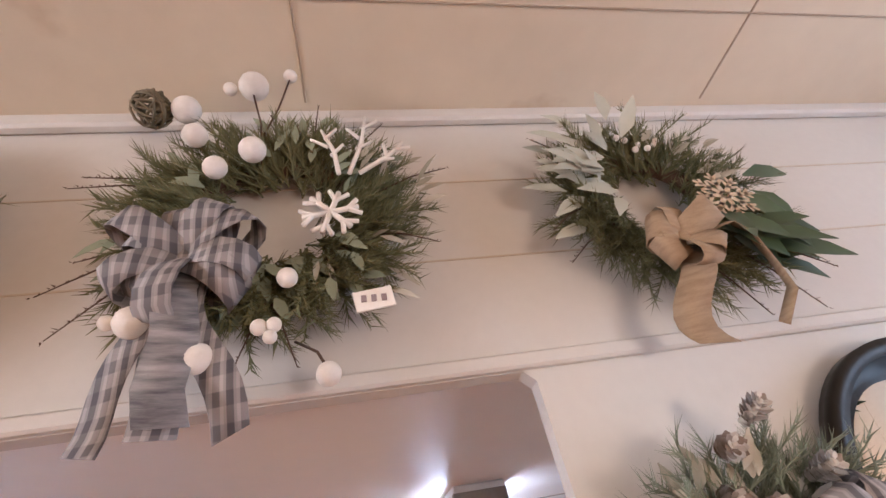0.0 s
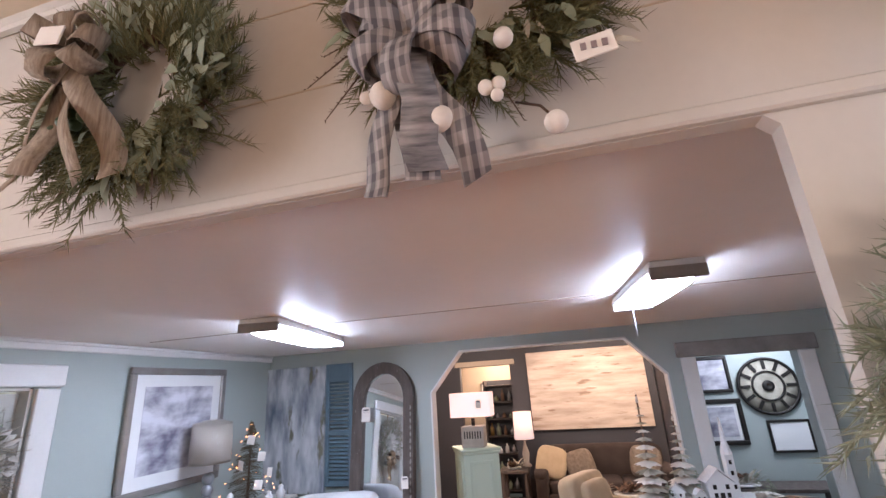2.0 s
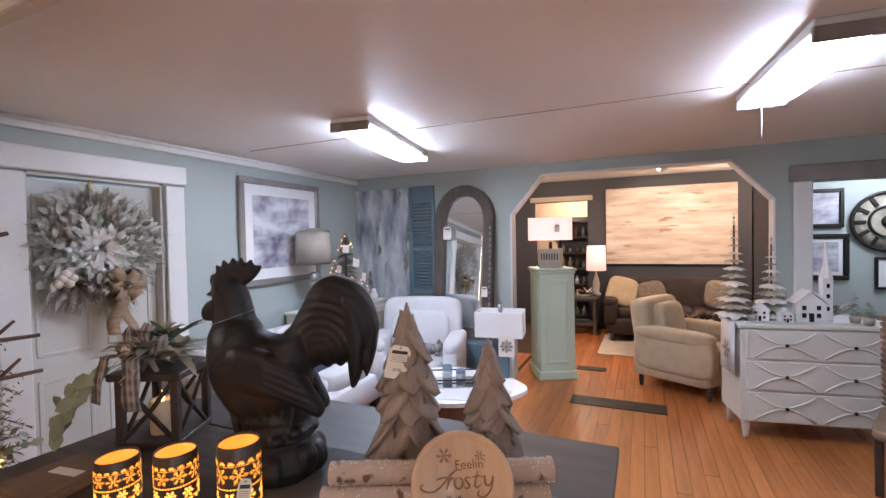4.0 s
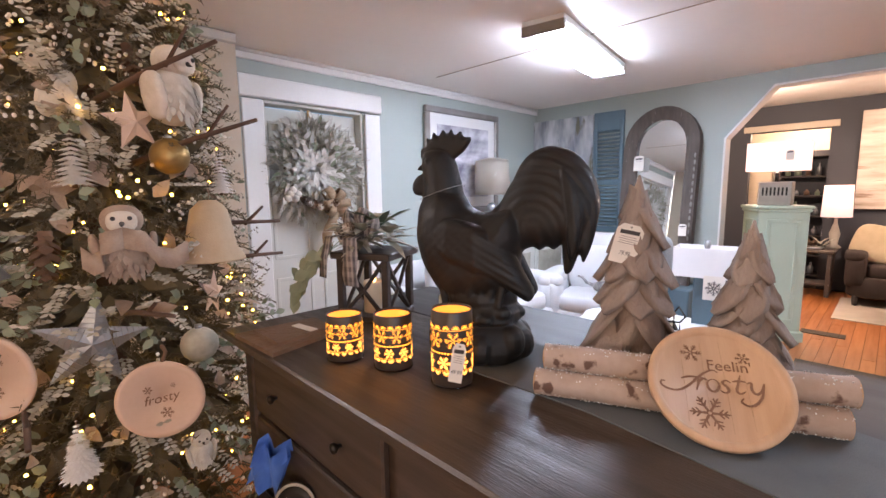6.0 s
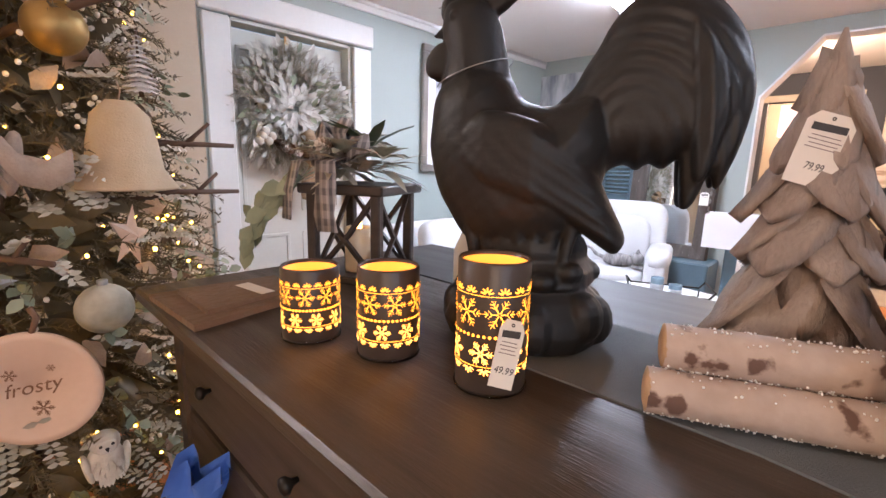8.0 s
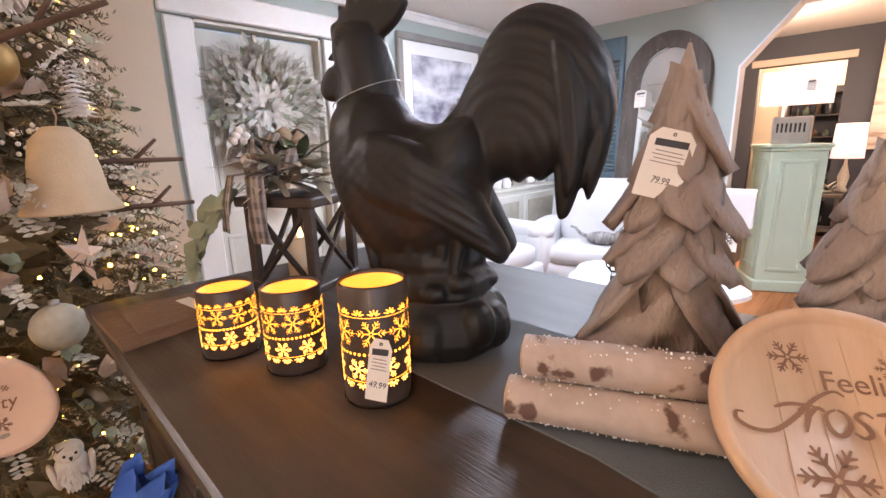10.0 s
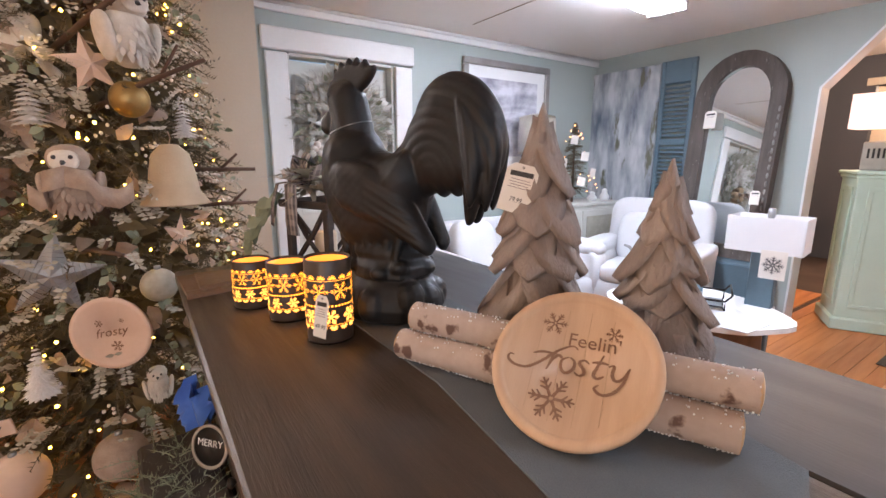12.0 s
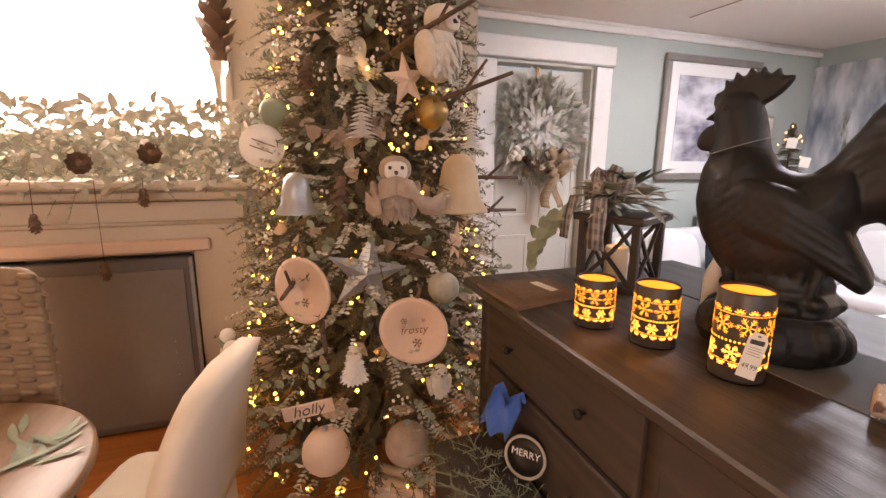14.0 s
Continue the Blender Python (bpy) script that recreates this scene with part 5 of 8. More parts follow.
def armchair(m, fabric, label, group="", w=0.82, d=0.80, back_h=0.95, name="armchair", legs=M_LANTERN):
    """Faces -y before the turn, seat on four legs."""
    t = thing(name, label, "armchair", m, group)
    part("base", Geo().soft((0, 0.02, 0.24), (w - 0.06, d - 0.06, 0.24), 0.22), fabric, t)
    part("seat_cushion", Geo().soft((0, -0.06, 0.41), (w - 0.34, d - 0.20, 0.16), 0.35), fabric, t)
    part("backrest", Geo().soft((0, d / 2 - 0.12, 0.60), (w - 0.10, 0.22, back_h - 0.30), 0.3, m=pose(0, 0, 0, -9, 0, 0)), fabric, t)
    part("back_cushion", Geo().soft((0, d / 2 - 0.25, 0.66), (w - 0.34, 0.18, 0.46), 0.45, m=pose(0, 0, 0, -11, 0, 0)), fabric, t)
    for s in (-1, 1):
        part("arm", Geo().soft((s * (w / 2 - 0.085), -0.02, 0.42), (0.17, d - 0.06, 0.42), 0.38), fabric, t)
        part("arm_roll", Geo().soft((s * (w / 2 - 0.08), -0.02, 0.60), (0.19, d - 0.06, 0.14), 0.6), fabric, t)
        for y in (-d / 2 + 0.08, d / 2 - 0.10):
            part("leg", Geo().lathe([(0.016, 0), (0.024, 0.05), (0.026, 0.14)], (s * (w / 2 - 0.10), y, 0), 10), legs, t)
    return t


armchair(pose(-1.83, 4.68, 0, 0, 0, 15), M_WHITE_FAB, "white upholstered armchair beside the mirror", w=0.96, d=0.84, back_h=1.12)
armchair(pose(0.70, 6.05, 0, 0, 0, 62), M_CREAM, "cream patterned armchair with rolled arms", w=0.84, d=0.86, back_h=0.98)


def sofa(m, w, d, fabric, label, pillows, back_h=0.88, seats=3):
    t = thing("sofa", label, "sofa", m)
    part("base", Geo().soft((0, 0.0, 0.24), (w - 0.04, d - 0.06, 0.26), 0.18), fabric, t)
    part("backrest", Geo().soft((0, d / 2 - 0.13, 0.58), (w - 0.10, 0.24, back_h - 0.30), 0.25, m=pose(0, 0, 0, -7, 0, 0)), fabric, t)
    for i in range(seats):
        x = (i - (seats - 1) / 2) * (w - 0.36) / seats
        part("seat_cushion", Geo().soft((x, -0.06, 0.43), ((w - 0.38) / seats, d - 0.24, 0.17), 0.32), fabric, t)
    for s in (-1, 1):
        part("arm", Geo().soft((s * (w / 2 - 0.10), -0.02, 0.42), (0.20, d - 0.05, 0.40), 0.38), fabric, t)
        part("arm_roll", Geo().soft((s * (w / 2 - 0.09), -0.02, 0.60), (0.22, d - 0.05, 0.15), 0.6), fabric, t)
        for y in (-d / 2 + 0.08, d / 2 - 0.08):
            part("leg", Geo().lathe([(0.02, 0), (0.028, 0.06), (0.03, 0.14)], (s * (w / 2 - 0.12), y, 0), 10), M_LANTERN, t)
    for c, ang, ma, lab, size in pillows:
        solid("throw_pillow", Geo().soft((0, 0, 0), (size, 0.16, size), 0.55), ma, lab, "pillow", m @ pose(*c, -18, ang, 0))
    return t


M_TREE_PILLOW = surface("tree_print_cotton", (0.70, 0.70, 0.70), (0.03, 0.045, 0.06), 6.5, 60, 0.9, 0.3, mix=0.44)
M_NAVY = surface("navy_tree_pillow", (0.03, 0.05, 0.075), (0.05, 0.07, 0.10), 9, 60, 0.9, 0.3, fleck=((0.7, 0.7, 0.7), 9, 0.60))
sofa(pose(-2.45, 3.62, 0, 0, 0, 90), 1.55, 0.92, M_WHITE_FAB, "white upholstered loveseat with printed pillows", [((0.10, -0.08, 0.66), 12, M_NAVY, "navy pillow with white tree print", 0.40), ((0.38, -0.02, 0.68), -10, M_TREE_PILLOW, "white pillow with dark tree print", 0.42), ((-0.35, 0.0, 0.68), 6, M_WHITE_FAB, "plain white square pillow", 0.42)], seats=2, back_h=0.82)


def cat_figure():
    g = Geo()
    g.soft((0, 0, 0.055), (0.26, 0.13, 0.11), 0.85, 18, 10)
    g.ball((0.15, -0.03, 0.09), 0.05, 14, 10)
    for e in (-1, 1):
        g.lathe([(0.018, 0), (0.001, 0.035)], (0.15, -0.03 + 0.025 * e, 0.13), 8)
        g.soft((0.17, 0.04 * e - 0.02, 0.02), (0.12, 0.035, 0.035), 0.8, 10, 6)
    g.tube([(-0.12, 0, 0.06), (-0.19, 0.01, 0.08), (-0.23, 0.0, 0.13), (-0.27, -0.01, 0.14)], [0.018, 0.015, 0.013, 0.010], 8)
    solid("cat_figure", g, surface("grey_tabby_plush", (0.36, 0.34, 0.33), (0.12, 0.11, 0.11), 10, 60, 0.9, 0.5, stretch=(4, 1, 1), gain=3.0), "grey tabby plush cat lying on the white armchair", "toy cat", pose(-1.70, 4.60, 0.488, 0, 0, 10))


cat_figure()


def sideboard():
    t = thing("sideboard", "whitewashed sideboard with carved doors under the picture", "cabinet", pose(-2.80, 4.72, 0, 0, 0, 90))
    w, d, h = 1.25, 0.42, 0.92
    part("top", Geo().box((0, 0, h - 0.015), (w + 0.03, d + 0.03, 0.03), 0.006), M_WHITE_PAINT, t)
    part("body", Geo().box((0, 0, h / 2 + 0.04), (w, d, h - 0.11), 0.004), M_WHITE_PAINT, t)
    for x in (-0.31, 0.31):
        dr = part("door", Geo().box((x, -d / 2 - 0.008, h / 2 + 0.03), (0.58, 0.018, h - 0.2), 0.006), M_WHITE_PAINT, t)
        part("panel", Geo().box((x, -d / 2 - 0.019, h / 2 + 0.03), (0.46, 0.01, h - 0.32), 0.005), M_FROSTED, dr, "carved pale panel")
        part("knob", Geo().ball((x * 0.15, -d / 2 - 0.03, h / 2), 0.014, 10, 6), M_IRON, dr)
    for x in (-w / 2 + 0.04, w / 2 - 0.04):
        for y in (-d / 2 + 0.04, d / 2 - 0.04):
            part("leg", Geo().box((x, y, 0.05), (0.05, 0.05, 0.10), 0.006), M_WHITE_PAINT, t)


sideboard()


def wrapped_lamp():
    t = thing("table_lamp", "table lamp with a plastic-wrapped white drum shade", "lamp", pose(-2.80, 4.28, 0.92))
    part("base", Geo().lathe([(0.07, 0), (0.075, 0.015), (0.03, 0.03)], seg=20), M_SILVER, t)
    st = Geo()
    for z in (0.08, 0.17, 0.26, 0.35):
        st.ball((0, 0, z), 0.052, 14, 8)
    part("stem", st, M_SILVER, t)
    part("shade", Geo().lathe([(0.17, 0.50), (0.172, 0.50), (0.162, 0.80), (0.160, 0.80)], seg=32, closed=True), M_SHADE, t)
    part("plastic_wrap", Geo().lathe([(0.176, 0.48), (0.178, 0.60), (0.170, 0.82), (0.06, 0.85)], seg=26), M_GLASS, t, "clinging clear plastic wrap")


wrapped_lamp()


def small_tree():
    rnd = random.Random(5)
    t = thing("tabletop_tree", "small tabletop fir hung with amber lights and white cards", "christmas tree", pose(-2.78, 4.80, 0.92))
    part("trunk", Geo().tube([(0, 0, 0), (0, 0, 0.75)], [0.015, 0.004], 6), M_TWIG, t)
    g = Geo()
    for i in range(340):
        u = rnd.random() ** 0.8
        a = rnd.uniform(0, 6.28)
        r = 0.24 * (1 - u) + 0.02
        g.sprig((0, 0, 0.08 + 0.70 * u), (math.cos(a), math.sin(a), 0.15), r * rnd.uniform(0.7, 1.05), rnd, 0.028, 12, 0.003)
    part("needles", g, M_DARK_GREEN, t, kind="stuff")
    b = Geo()
    for i in range(34):
        u = rnd.random()
        a = rnd.uniform(0, 6.28)
        r = (0.24 * (1 - u) + 0.03)
        b.ball((r * math.cos(a), r * math.sin(a), 0.08 + 0.70 * u), 0.0055, 6, 4)
    part("fairy_lights", b, M_LED_AMBER, t, kind="stuff")
    for k, (a, z) in enumerate(((-0.3, 0.62), (0.5, 0.46), (0.1, 0.22), (1.0, 0.30), (-0.8, 0.40))):
        r = 0.24 * (1 - z / 0.78) + 0.05
        part("card", Geo().box((r * math.cos(a - 0.6), r * math.sin(a - 0.6), z), (0.075, 0.004, 0.085), 0.001, pose(0, 0, 0, 0, 8, math.degrees(a) + 30)), M_PAPER, t)


M_LED_AMBER = glow("amber_led", (1.0, 0.38, 0.12), 7.0)
small_tree()
for i, (x, y, h) in enumerate(((-2.70, 4.46, 0.20), (-2.66, 4.56, 0.13), (-2.72, 5.05, 0.10), (-2.68, 5.2, 0.13))):
    g = Geo().lathe([(0.035, 0), (0.045, 0.02), (0.05, h * 0.4), (0.025, h * 0.7), (0.03, h * 0.85), (0.012, h)], seg=16)
    solid("ceramic_figure", g, M_MATBOARD, "small white ceramic ornament on the sideboard", "ornament", pose(x, y, 0.92))


def coffee_table():
    t = thing("coffee_table", "round white topped coffee table on a wooden drum base", "table", pose(-1.10, 3.98, 0))
    poly = [(0.52 * (1 + 0.06 * math.sin(3 * a + 1) + 0.03 * math.sin(7 * a)) * math.cos(a), 0.44 * (1 + 0.06 * math.sin(3 * a + 1)) * math.sin(a)) for a in [i * 2 * math.pi / 40 for i in range(40)]]
    part("top", Geo().prism(poly, 0.425, 0.455, "z"), M_MATBOARD, t)
    part("drum", Geo().lathe([(0.40, 0), (0.42, 0.03), (0.40, 0.40), (0.41, 0.424)], seg=36), M_CONE, t, "brown wooden drum")
    tr = thing("tray", "black metal tray with tilted handles on the table", "tray", pose(-1.12, 3.98, 0.456, 0, 0, 25))
    part("plate", Geo().box((0, 0, 0.006), (0.42, 0.28, 0.010), 0.002), M_MIRROR, tr)
    for y in (-0.14, 0.14):
        part("rail", Geo().tube([(-0.21, y, 0.012), (-0.21, y, 0.07), (0.21, y, 0.07), (0.21, y, 0.012)], 0.006, 6), M_IRON, tr)
    for x in (-0.21, 0.21):
        part("handle", Geo().tube([(x, -0.14, 0.07), (x * 1.15, -0.14, 0.11), (x * 1.15, 0.14, 0.11), (x, 0.14, 0.07)], 0.006, 6), M_IRON, tr)
    for x, y, h in ((-0.06, 0.02, 0.13), (0.05, 0.03, 0.09)):
        c = thing("patterned_candle", "dark candle jar with a white snowflake band on the tray", "candle", pose(-1.12, 3.98, 0.468, 0, 0, 25) @ pose(x, y, 0), group="dark patterned candles")
        part("jar", Geo().lathe([(0.038, 0), (0.04, 0.004), (0.04, h), (0.035, h), (0.034, h - 0.02)], seg=20), M_BLUEGREY, c)
        part("band", Geo().lathe([(0.041, h * 0.3), (0.0412, h * 0.35), (0.0412, h * 0.65), (0.041, h * 0.7)], seg=20), M_TREE_PILLOW, c)
    solid("cloth", Geo().prism([(-0.30, -0.24), (0.34, -0.22), (0.40, 0.02), (0.16, 0.20), (-0.34, 0.12)], 0.0, 0.004, "z"), M_WHITE_FAB, "white cloth spread on the table", "cloth", pose(-1.02, 3.86, 0.4552, 0, 0, 10))


coffee_table()


def box_lamp():
    t = thing("floor_lamp", "floor lamp with a white rectangular shade and snowflake tag", "lamp", pose(-0.82, 4.28, 0, 0, 0, 8))
    w, d, h, z = 0.39, 0.24, 0.21, 0.81
    part("base", Geo().box((0, 0, 0.012), (0.24, 0.2, 0.024), 0.004), M_FRAME, t)
    part("stand", Geo().box((0, 0, 0.42), (0.14, 0.07, 0.80), 0.006), M_BLUEGREY, t)
    for x, y, sx, sy in ((0, -d / 2, w, 0.006), (0, d / 2, w, 0.006), (-w / 2, 0, 0.006, d - 0.008), (w / 2, 0, 0.006, d - 0.008)):
        part("shade_panel", Geo().box((x, y, z + h / 2), (sx, sy, h), 0.001), M_SHADE_WHITE, t)
    part("finial", Geo().lathe([(0.004, z + h - 0.05), (0.02, z + h), (0.02, z + h + 0.045), (0.004, z + h + 0.05)], seg=12), M_SILVER, t)
    tag = thing("snowflake_tag", "white tag with a dark snowflake hung on the lamp", "tag", pose(-0.73, 4.145, 0.66, 0, 0, 8))
    part("card", Geo().box((0, 0, 0.09), (0.13, 0.002, 0.17), 0.0005), M_PAPER, tag)
    g = Geo()
    flat_bars(g, [(a, b + 0.09, c, e + 0.09, w_) for a, b, c, e, w_ in snowflake_bars(0.055, 8)], lambda x, y: ((x, 0, y), (0, -1, 0)), 0.002)
    part("snowflake", g, M_INK, tag)


M_SHADE_WHITE = surface("white_linen_shade", (0.76, 0.76, 0.77), (0.68, 0.68, 0.70), 5, 260, 0.85, 0.2)
box_lamp()


def pedestal():
    t = thing("pedestal_cabinet", "mint green painted pedestal cabinet in the archway", "cabinet", pose(-0.70, 5.96, 0, 0, 0, 28))
    w, d, h = 0.40, 0.40, 1.27
    part("body", Geo().box((0, 0, h / 2 + 0.03), (w, d, h - 0.12), 0.005), M_MINT, t)
    part("plinth", Geo().box((0, 0, 0.05), (w + 0.05, d + 0.05, 0.10), 0.01), M_MINT, t)
    part("cap", Geo().box((0, 0, h - 0.015), (w + 0.05, d + 0.05, 0.03), 0.008), M_MINT, t)
    part("cap_moulding", Geo().box((0, 0, h - 0.045), (w + 0.025, d + 0.025, 0.03), 0.008), M_MINT, t)
    for a in (0, 90, 270):
        m = pose(0, 0, 0, 0, 0, a)
        g = Geo()
        for c, s in (((0, 0, 1.13), (0.26, 0.012, 0.03)), ((0, 0, 0.20), (0.26, 0.012, 0.03)), ((-0.115, 0, 0.665), (0.03, 0.012, 0.90)), ((0.115, 0, 0.665), (0.03, 0.012, 0.90))):
            g.box(m @ (Vector(c) + Vector((0, -d / 2 - 0.004, 0))), s, 0.004, m)
        part("panel_moulding", g, M_MINT, t)
    la = thing("table_lamp", "table lamp with pierced concrete block base and lit shade", "lamp", pose(-0.70, 5.92, 1.27))
    part("base", Geo().box((0, 0, 0.11), (0.26, 0.16, 0.22), 0.008), M_CONCRETE, la)
    for k in range(7):
        part("slot", Geo().box((-0.09 + k * 0.03, -0.0805, 0.13), (0.014, 0.003, 0.075), 0.001), M_IRON, la)
    part("neck", Geo().lathe([(0.02, 0.22), (0.02, 0.30)], seg=12), M_IRON, la)
    for x, y, sx, sy in ((0, -0.12, 0.46, 0.006), (0, 0.12, 0.46, 0.006), (-0.23, 0, 0.006, 0.234), (0.23, 0, 0.006, 0.234)):
        part("shade_panel", Geo().box((x, y, 0.45), (sx, sy, 0.26), 0.001), M_SHADE_LIT, la, "glowing pale shade")
    price_tag("price_tag", pose(-0.60, 5.795, 1.68), 0.06, 0.09, "grey tag on the lamp shade", 1)


pedestal()


def white_chest():
    t = thing("chest_of_drawers", "white painted chest with curved fretwork drawers", "chest of drawers", pose(1.46, 5.11, 0, 0, 0, 10))
    w, d, h = 1.05, 0.42, 0.92
    part("top", Geo().box((0, 0, h - 0.018), (w + 0.04, d + 0.04, 0.036), 0.008), M_WHITE_PAINT, t)
    part("body", Geo().box((0, 0, 0.515), (w, d, 0.735), 0.006), M_WHITE_PAINT, t)
    for x in (-w / 2 + 0.05, w / 2 - 0.05):
        for y in (-d / 2 + 0.05, d / 2 - 0.05):
            part("leg", Geo().lathe([(0.018, 0), (0.024, 0.03), (0.03, 0.12), (0.04, 0.15)], (x, y, 0), 12), M_WHITE_PAINT, t)
    for k in range(3):
        z = 0.27 + k * 0.245
        dr = part("drawer", Geo().box((0, -d / 2 - 0.006, z), (w - 0.08, 0.016, 0.225), 0.005), M_WHITE_PAINT, t)
        for e in (-1, 1):
            for c in (-1, 1):
                g = Geo()
                pts = []
                for i in range(9):
                    u = i / 8
                    pts.append((c * (0.03 + 0.40 * u), -d / 2 - 0.018, z + e * 0.095 * (1 - math.sin(math.pi * u) * 0.95)))
                g.tube(pts, 0.008, 6)
                part("fretwork", g, M_WHITE_PAINT, dr)
        for x in (-0.22, 0.22):
            part("knob", Geo().ball((x, -d / 2 - 0.028, z), 0.014, 10, 6), M_IRON, dr)
    r = thing("table_runner", "white runner with a gold snowflake hanging over the chest", "runner", pose(1.43, 5.105, 0.9215, 0, 0, 10))
    part("flat", Geo().box((-0.05, 0.0, 0.002), (0.94, 0.30, 0.003), 0.0005), M_WHITE_FAB, r)
    part("drop", Geo().ribbon([(-0.50, -0.02, 0.004), (-0.525, -0.03, -0.01), (-0.535, -0.05, -0.2), (-0.54, -0.06, -0.42)], (0, 1, 0), 0.30), M_WHITE_FAB, r)
    g = Geo()
    flat_bars(g, [(a, b, c, e, w_) for a, b, c, e, w_ in snowflake_bars(0.09)], lambda x, y: ((-0.539, x - 0.05, y - 0.24), (-1, 0, 0.03)), 0.003)
    part("snowflake", g, M_GOLD, r)


white_chest()


def snow_tree(x, y, h, seed, tiers):
    rnd = random.Random(seed)
    t = thing("snowy_tree", "white flocked tiered tree on the painted chest", "ornament tree", pose(x, y, 0.925), group="flocked tiered trees")
    part("trunk", Geo().lathe([(0.05, 0), (0.05, 0.02), (0.012, 0.03), (0.006, h)], seg=12), M_CONE, t)
    for k in range(tiers):
        u = k / (tiers - 1)
        z = h * (0.06 + 0.86 * u)
        r = 0.135 * (1 - u) + 0.02
        g = Geo()
        for i in range(11):
            a = 2 * math.pi * i / 11 + k * 0.3
            g.leaf((0, 0, z + 0.022), (math.cos(a), math.sin(a), -0.12 + rnd.uniform(-0.06, 0.06)), (0, 0, 1), r * rnd.uniform(0.9, 1.1), r * 0.72, 0.22, -0.15)
        part("tier", g, M_FROSTED if k % 2 else M_WHITE_BERRY, t)
    part("top_spike", Geo().lathe([(0.012, h * 0.92), (0.001, h * 1.04)], seg=8), M_WHITE_BERRY, t)


snow_tree(0.97, 5.02, 0.84, 1, 13)
snow_tree(1.24, 5.10, 0.66, 2, 11)


def little_house(x, y, s, steeple=False, yaw=0):
    t = thing("ceramic_house", "small white glittered village house on the chest", "ornament house", pose(x, y, 0.925, 0, 0, yaw), group="village houses")
    part("wall", Geo().prism([(-0.5 * s, 0), (0.5 * s, 0), (0.5 * s, 0.7 * s), (0, 1.15 * s), (-0.5 * s, 0.7 * s)], -0.35 * s, 0.35 * s), M_MATBOARD, t)
    for e in (-1, 1):
        part("roof", Geo().box((e * 0.29 * s, 0, 0.96 * s), (0.78 * s, 0.84 * s, 0.05 * s), 0.004, pose(0, 0, 0, 0, e * 42, 0)), M_FROST, t)
    for wx in (-0.24, 0.24):
        for wz in (0.25, 0.55):
            part("window", Geo().box((wx * s, -0.352 * s, wz * s), (0.13 * s, 0.012, 0.17 * s), 0.001), M_IRON, t)
    part("door", Geo().box((0, -0.353 * s, 0.17 * s), (0.16 * s, 0.012, 0.34 * s), 0.001), M_IRON, t)
    if steeple:
        part("tower", Geo().box((0.62 * s, 0, 0.85 * s), (0.34 * s, 0.34 * s, 1.7 * s), 0.004), M_MATBOARD, t)
        part("spire", Geo().lathe([(0.24 * s, 1.7 * s), (0.11 * s, 2.2 * s), (0.01, 3.1 * s)], (0.62 * s, 0, 0), 8, smooth=False), M_FROST, t)
        for wz in (0.5, 1.0, 1.4):
            part("tower_window", Geo().box((0.62 * s, -0.172 * s, wz * s), (0.1 * s, 0.01, 0.16 * s), 0.001), M_IRON, t)


little_house(1.47, 5.08, 0.20, True, 8)
little_house(1.14, 4.99, 0.12, False, -10)
little_house(1.30, 4.96, 0.09, False, 15)
for i, (x, y, h) in enumerate(((1.34, 5.14, 0.20), (1.76, 5.06, 0.22), (1.82, 5.0, 0.14), (1.08, 4.95, 0.13))):
    rnd = random.Random(40 + i)
    t = thing("potted_fir", "tiny fir in a grey pot on the chest", "plant", pose(x, y, 0.925), group="tiny potted firs")
    part("pot", Geo().lathe([(0.03, 0), (0.04, 0.05), (0.036, 0.05), (0.03, 0.04)], seg=14), M_CONCRETE, t)
    g = Geo()
    for k in range(40):
        u = rnd.random()
        a = rnd.uniform(0, 6.28)
        g.sprig((0, 0, 0.05 + h * 0.8 * u), (math.cos(a), math.sin(a), 0.3), 0.055 * (1 - u) + 0.012, rnd, 0.016, 8, 0.003)
    part("needles", g, M_EUCA, t, kind="stuff")


def rattan_chair(m, label):
    t = thing("rattan_chair", label, "chair", m)
    g = Geo()
    for k in range(30):
        z = 0.46 + k * 0.021
        for i in range(9):
            x = -0.22 + i * 0.055
            g.soft((x, 0.012 * (-1) ** (i + k), z), (0.062, 0.016, 0.020), 0.8, 6, 4)
    part("woven_back", g, M_WICKER, t, "woven seagrass back", kind="stuff")
    part("back_panel", Geo().soft((0, 0.005, 0.77), (0.48, 0.03, 0.64), 0.2), M_WICKER, t)
    part("seat", Geo().soft((0, -0.24, 0.44), (0.48, 0.48, 0.07), 0.3), M_WICKER, t)
    for x in (-0.2, 0.2):
        for y in (-0.44, 0.0):
            part("leg", Geo().box((x, y, 0.21), (0.04, 0.04, 0.42), 0.005), M_LANTERN, t)
    return t


rattan_chair(pose(1.98, 4.52, 0, 6, 0, -28), "woven seagrass dining chair beside the painted chest")
framed_picture("framed_picture", "dark framed print on the green wall", (2.728, 4.6, 1.75), 0.6, 0.8, -90, M_ART_SEA, M_FRAME, 0.05, 0.06)

# ---- back room and side room ----
solid("landscape_canvas", Geo().box((0.67, 8.83, 1.78), (1.92, 0.05, 1.28), 0.004), M_ART_PALE, "large pale layered landscape canvas above the sofa", "painting")
sofa(pose(0.70, 8.30, 0, 0, 0, 0), 1.95, 0.90, M_BROWN_FAB, "dark brown velvet sofa with pillows", [((-0.72, -0.10, 0.74), 14, M_CREAM, "plain cream square pillow", 0.46), ((-0.30, -0.10, 0.70), -14, M_PILLOW, "brown and tan patterned pillow", 0.42), ((0.62, -0.10, 0.72), 8, M_PILLOW, "brown and tan patterned pillow", 0.44)], seats=3, back_h=1.02)


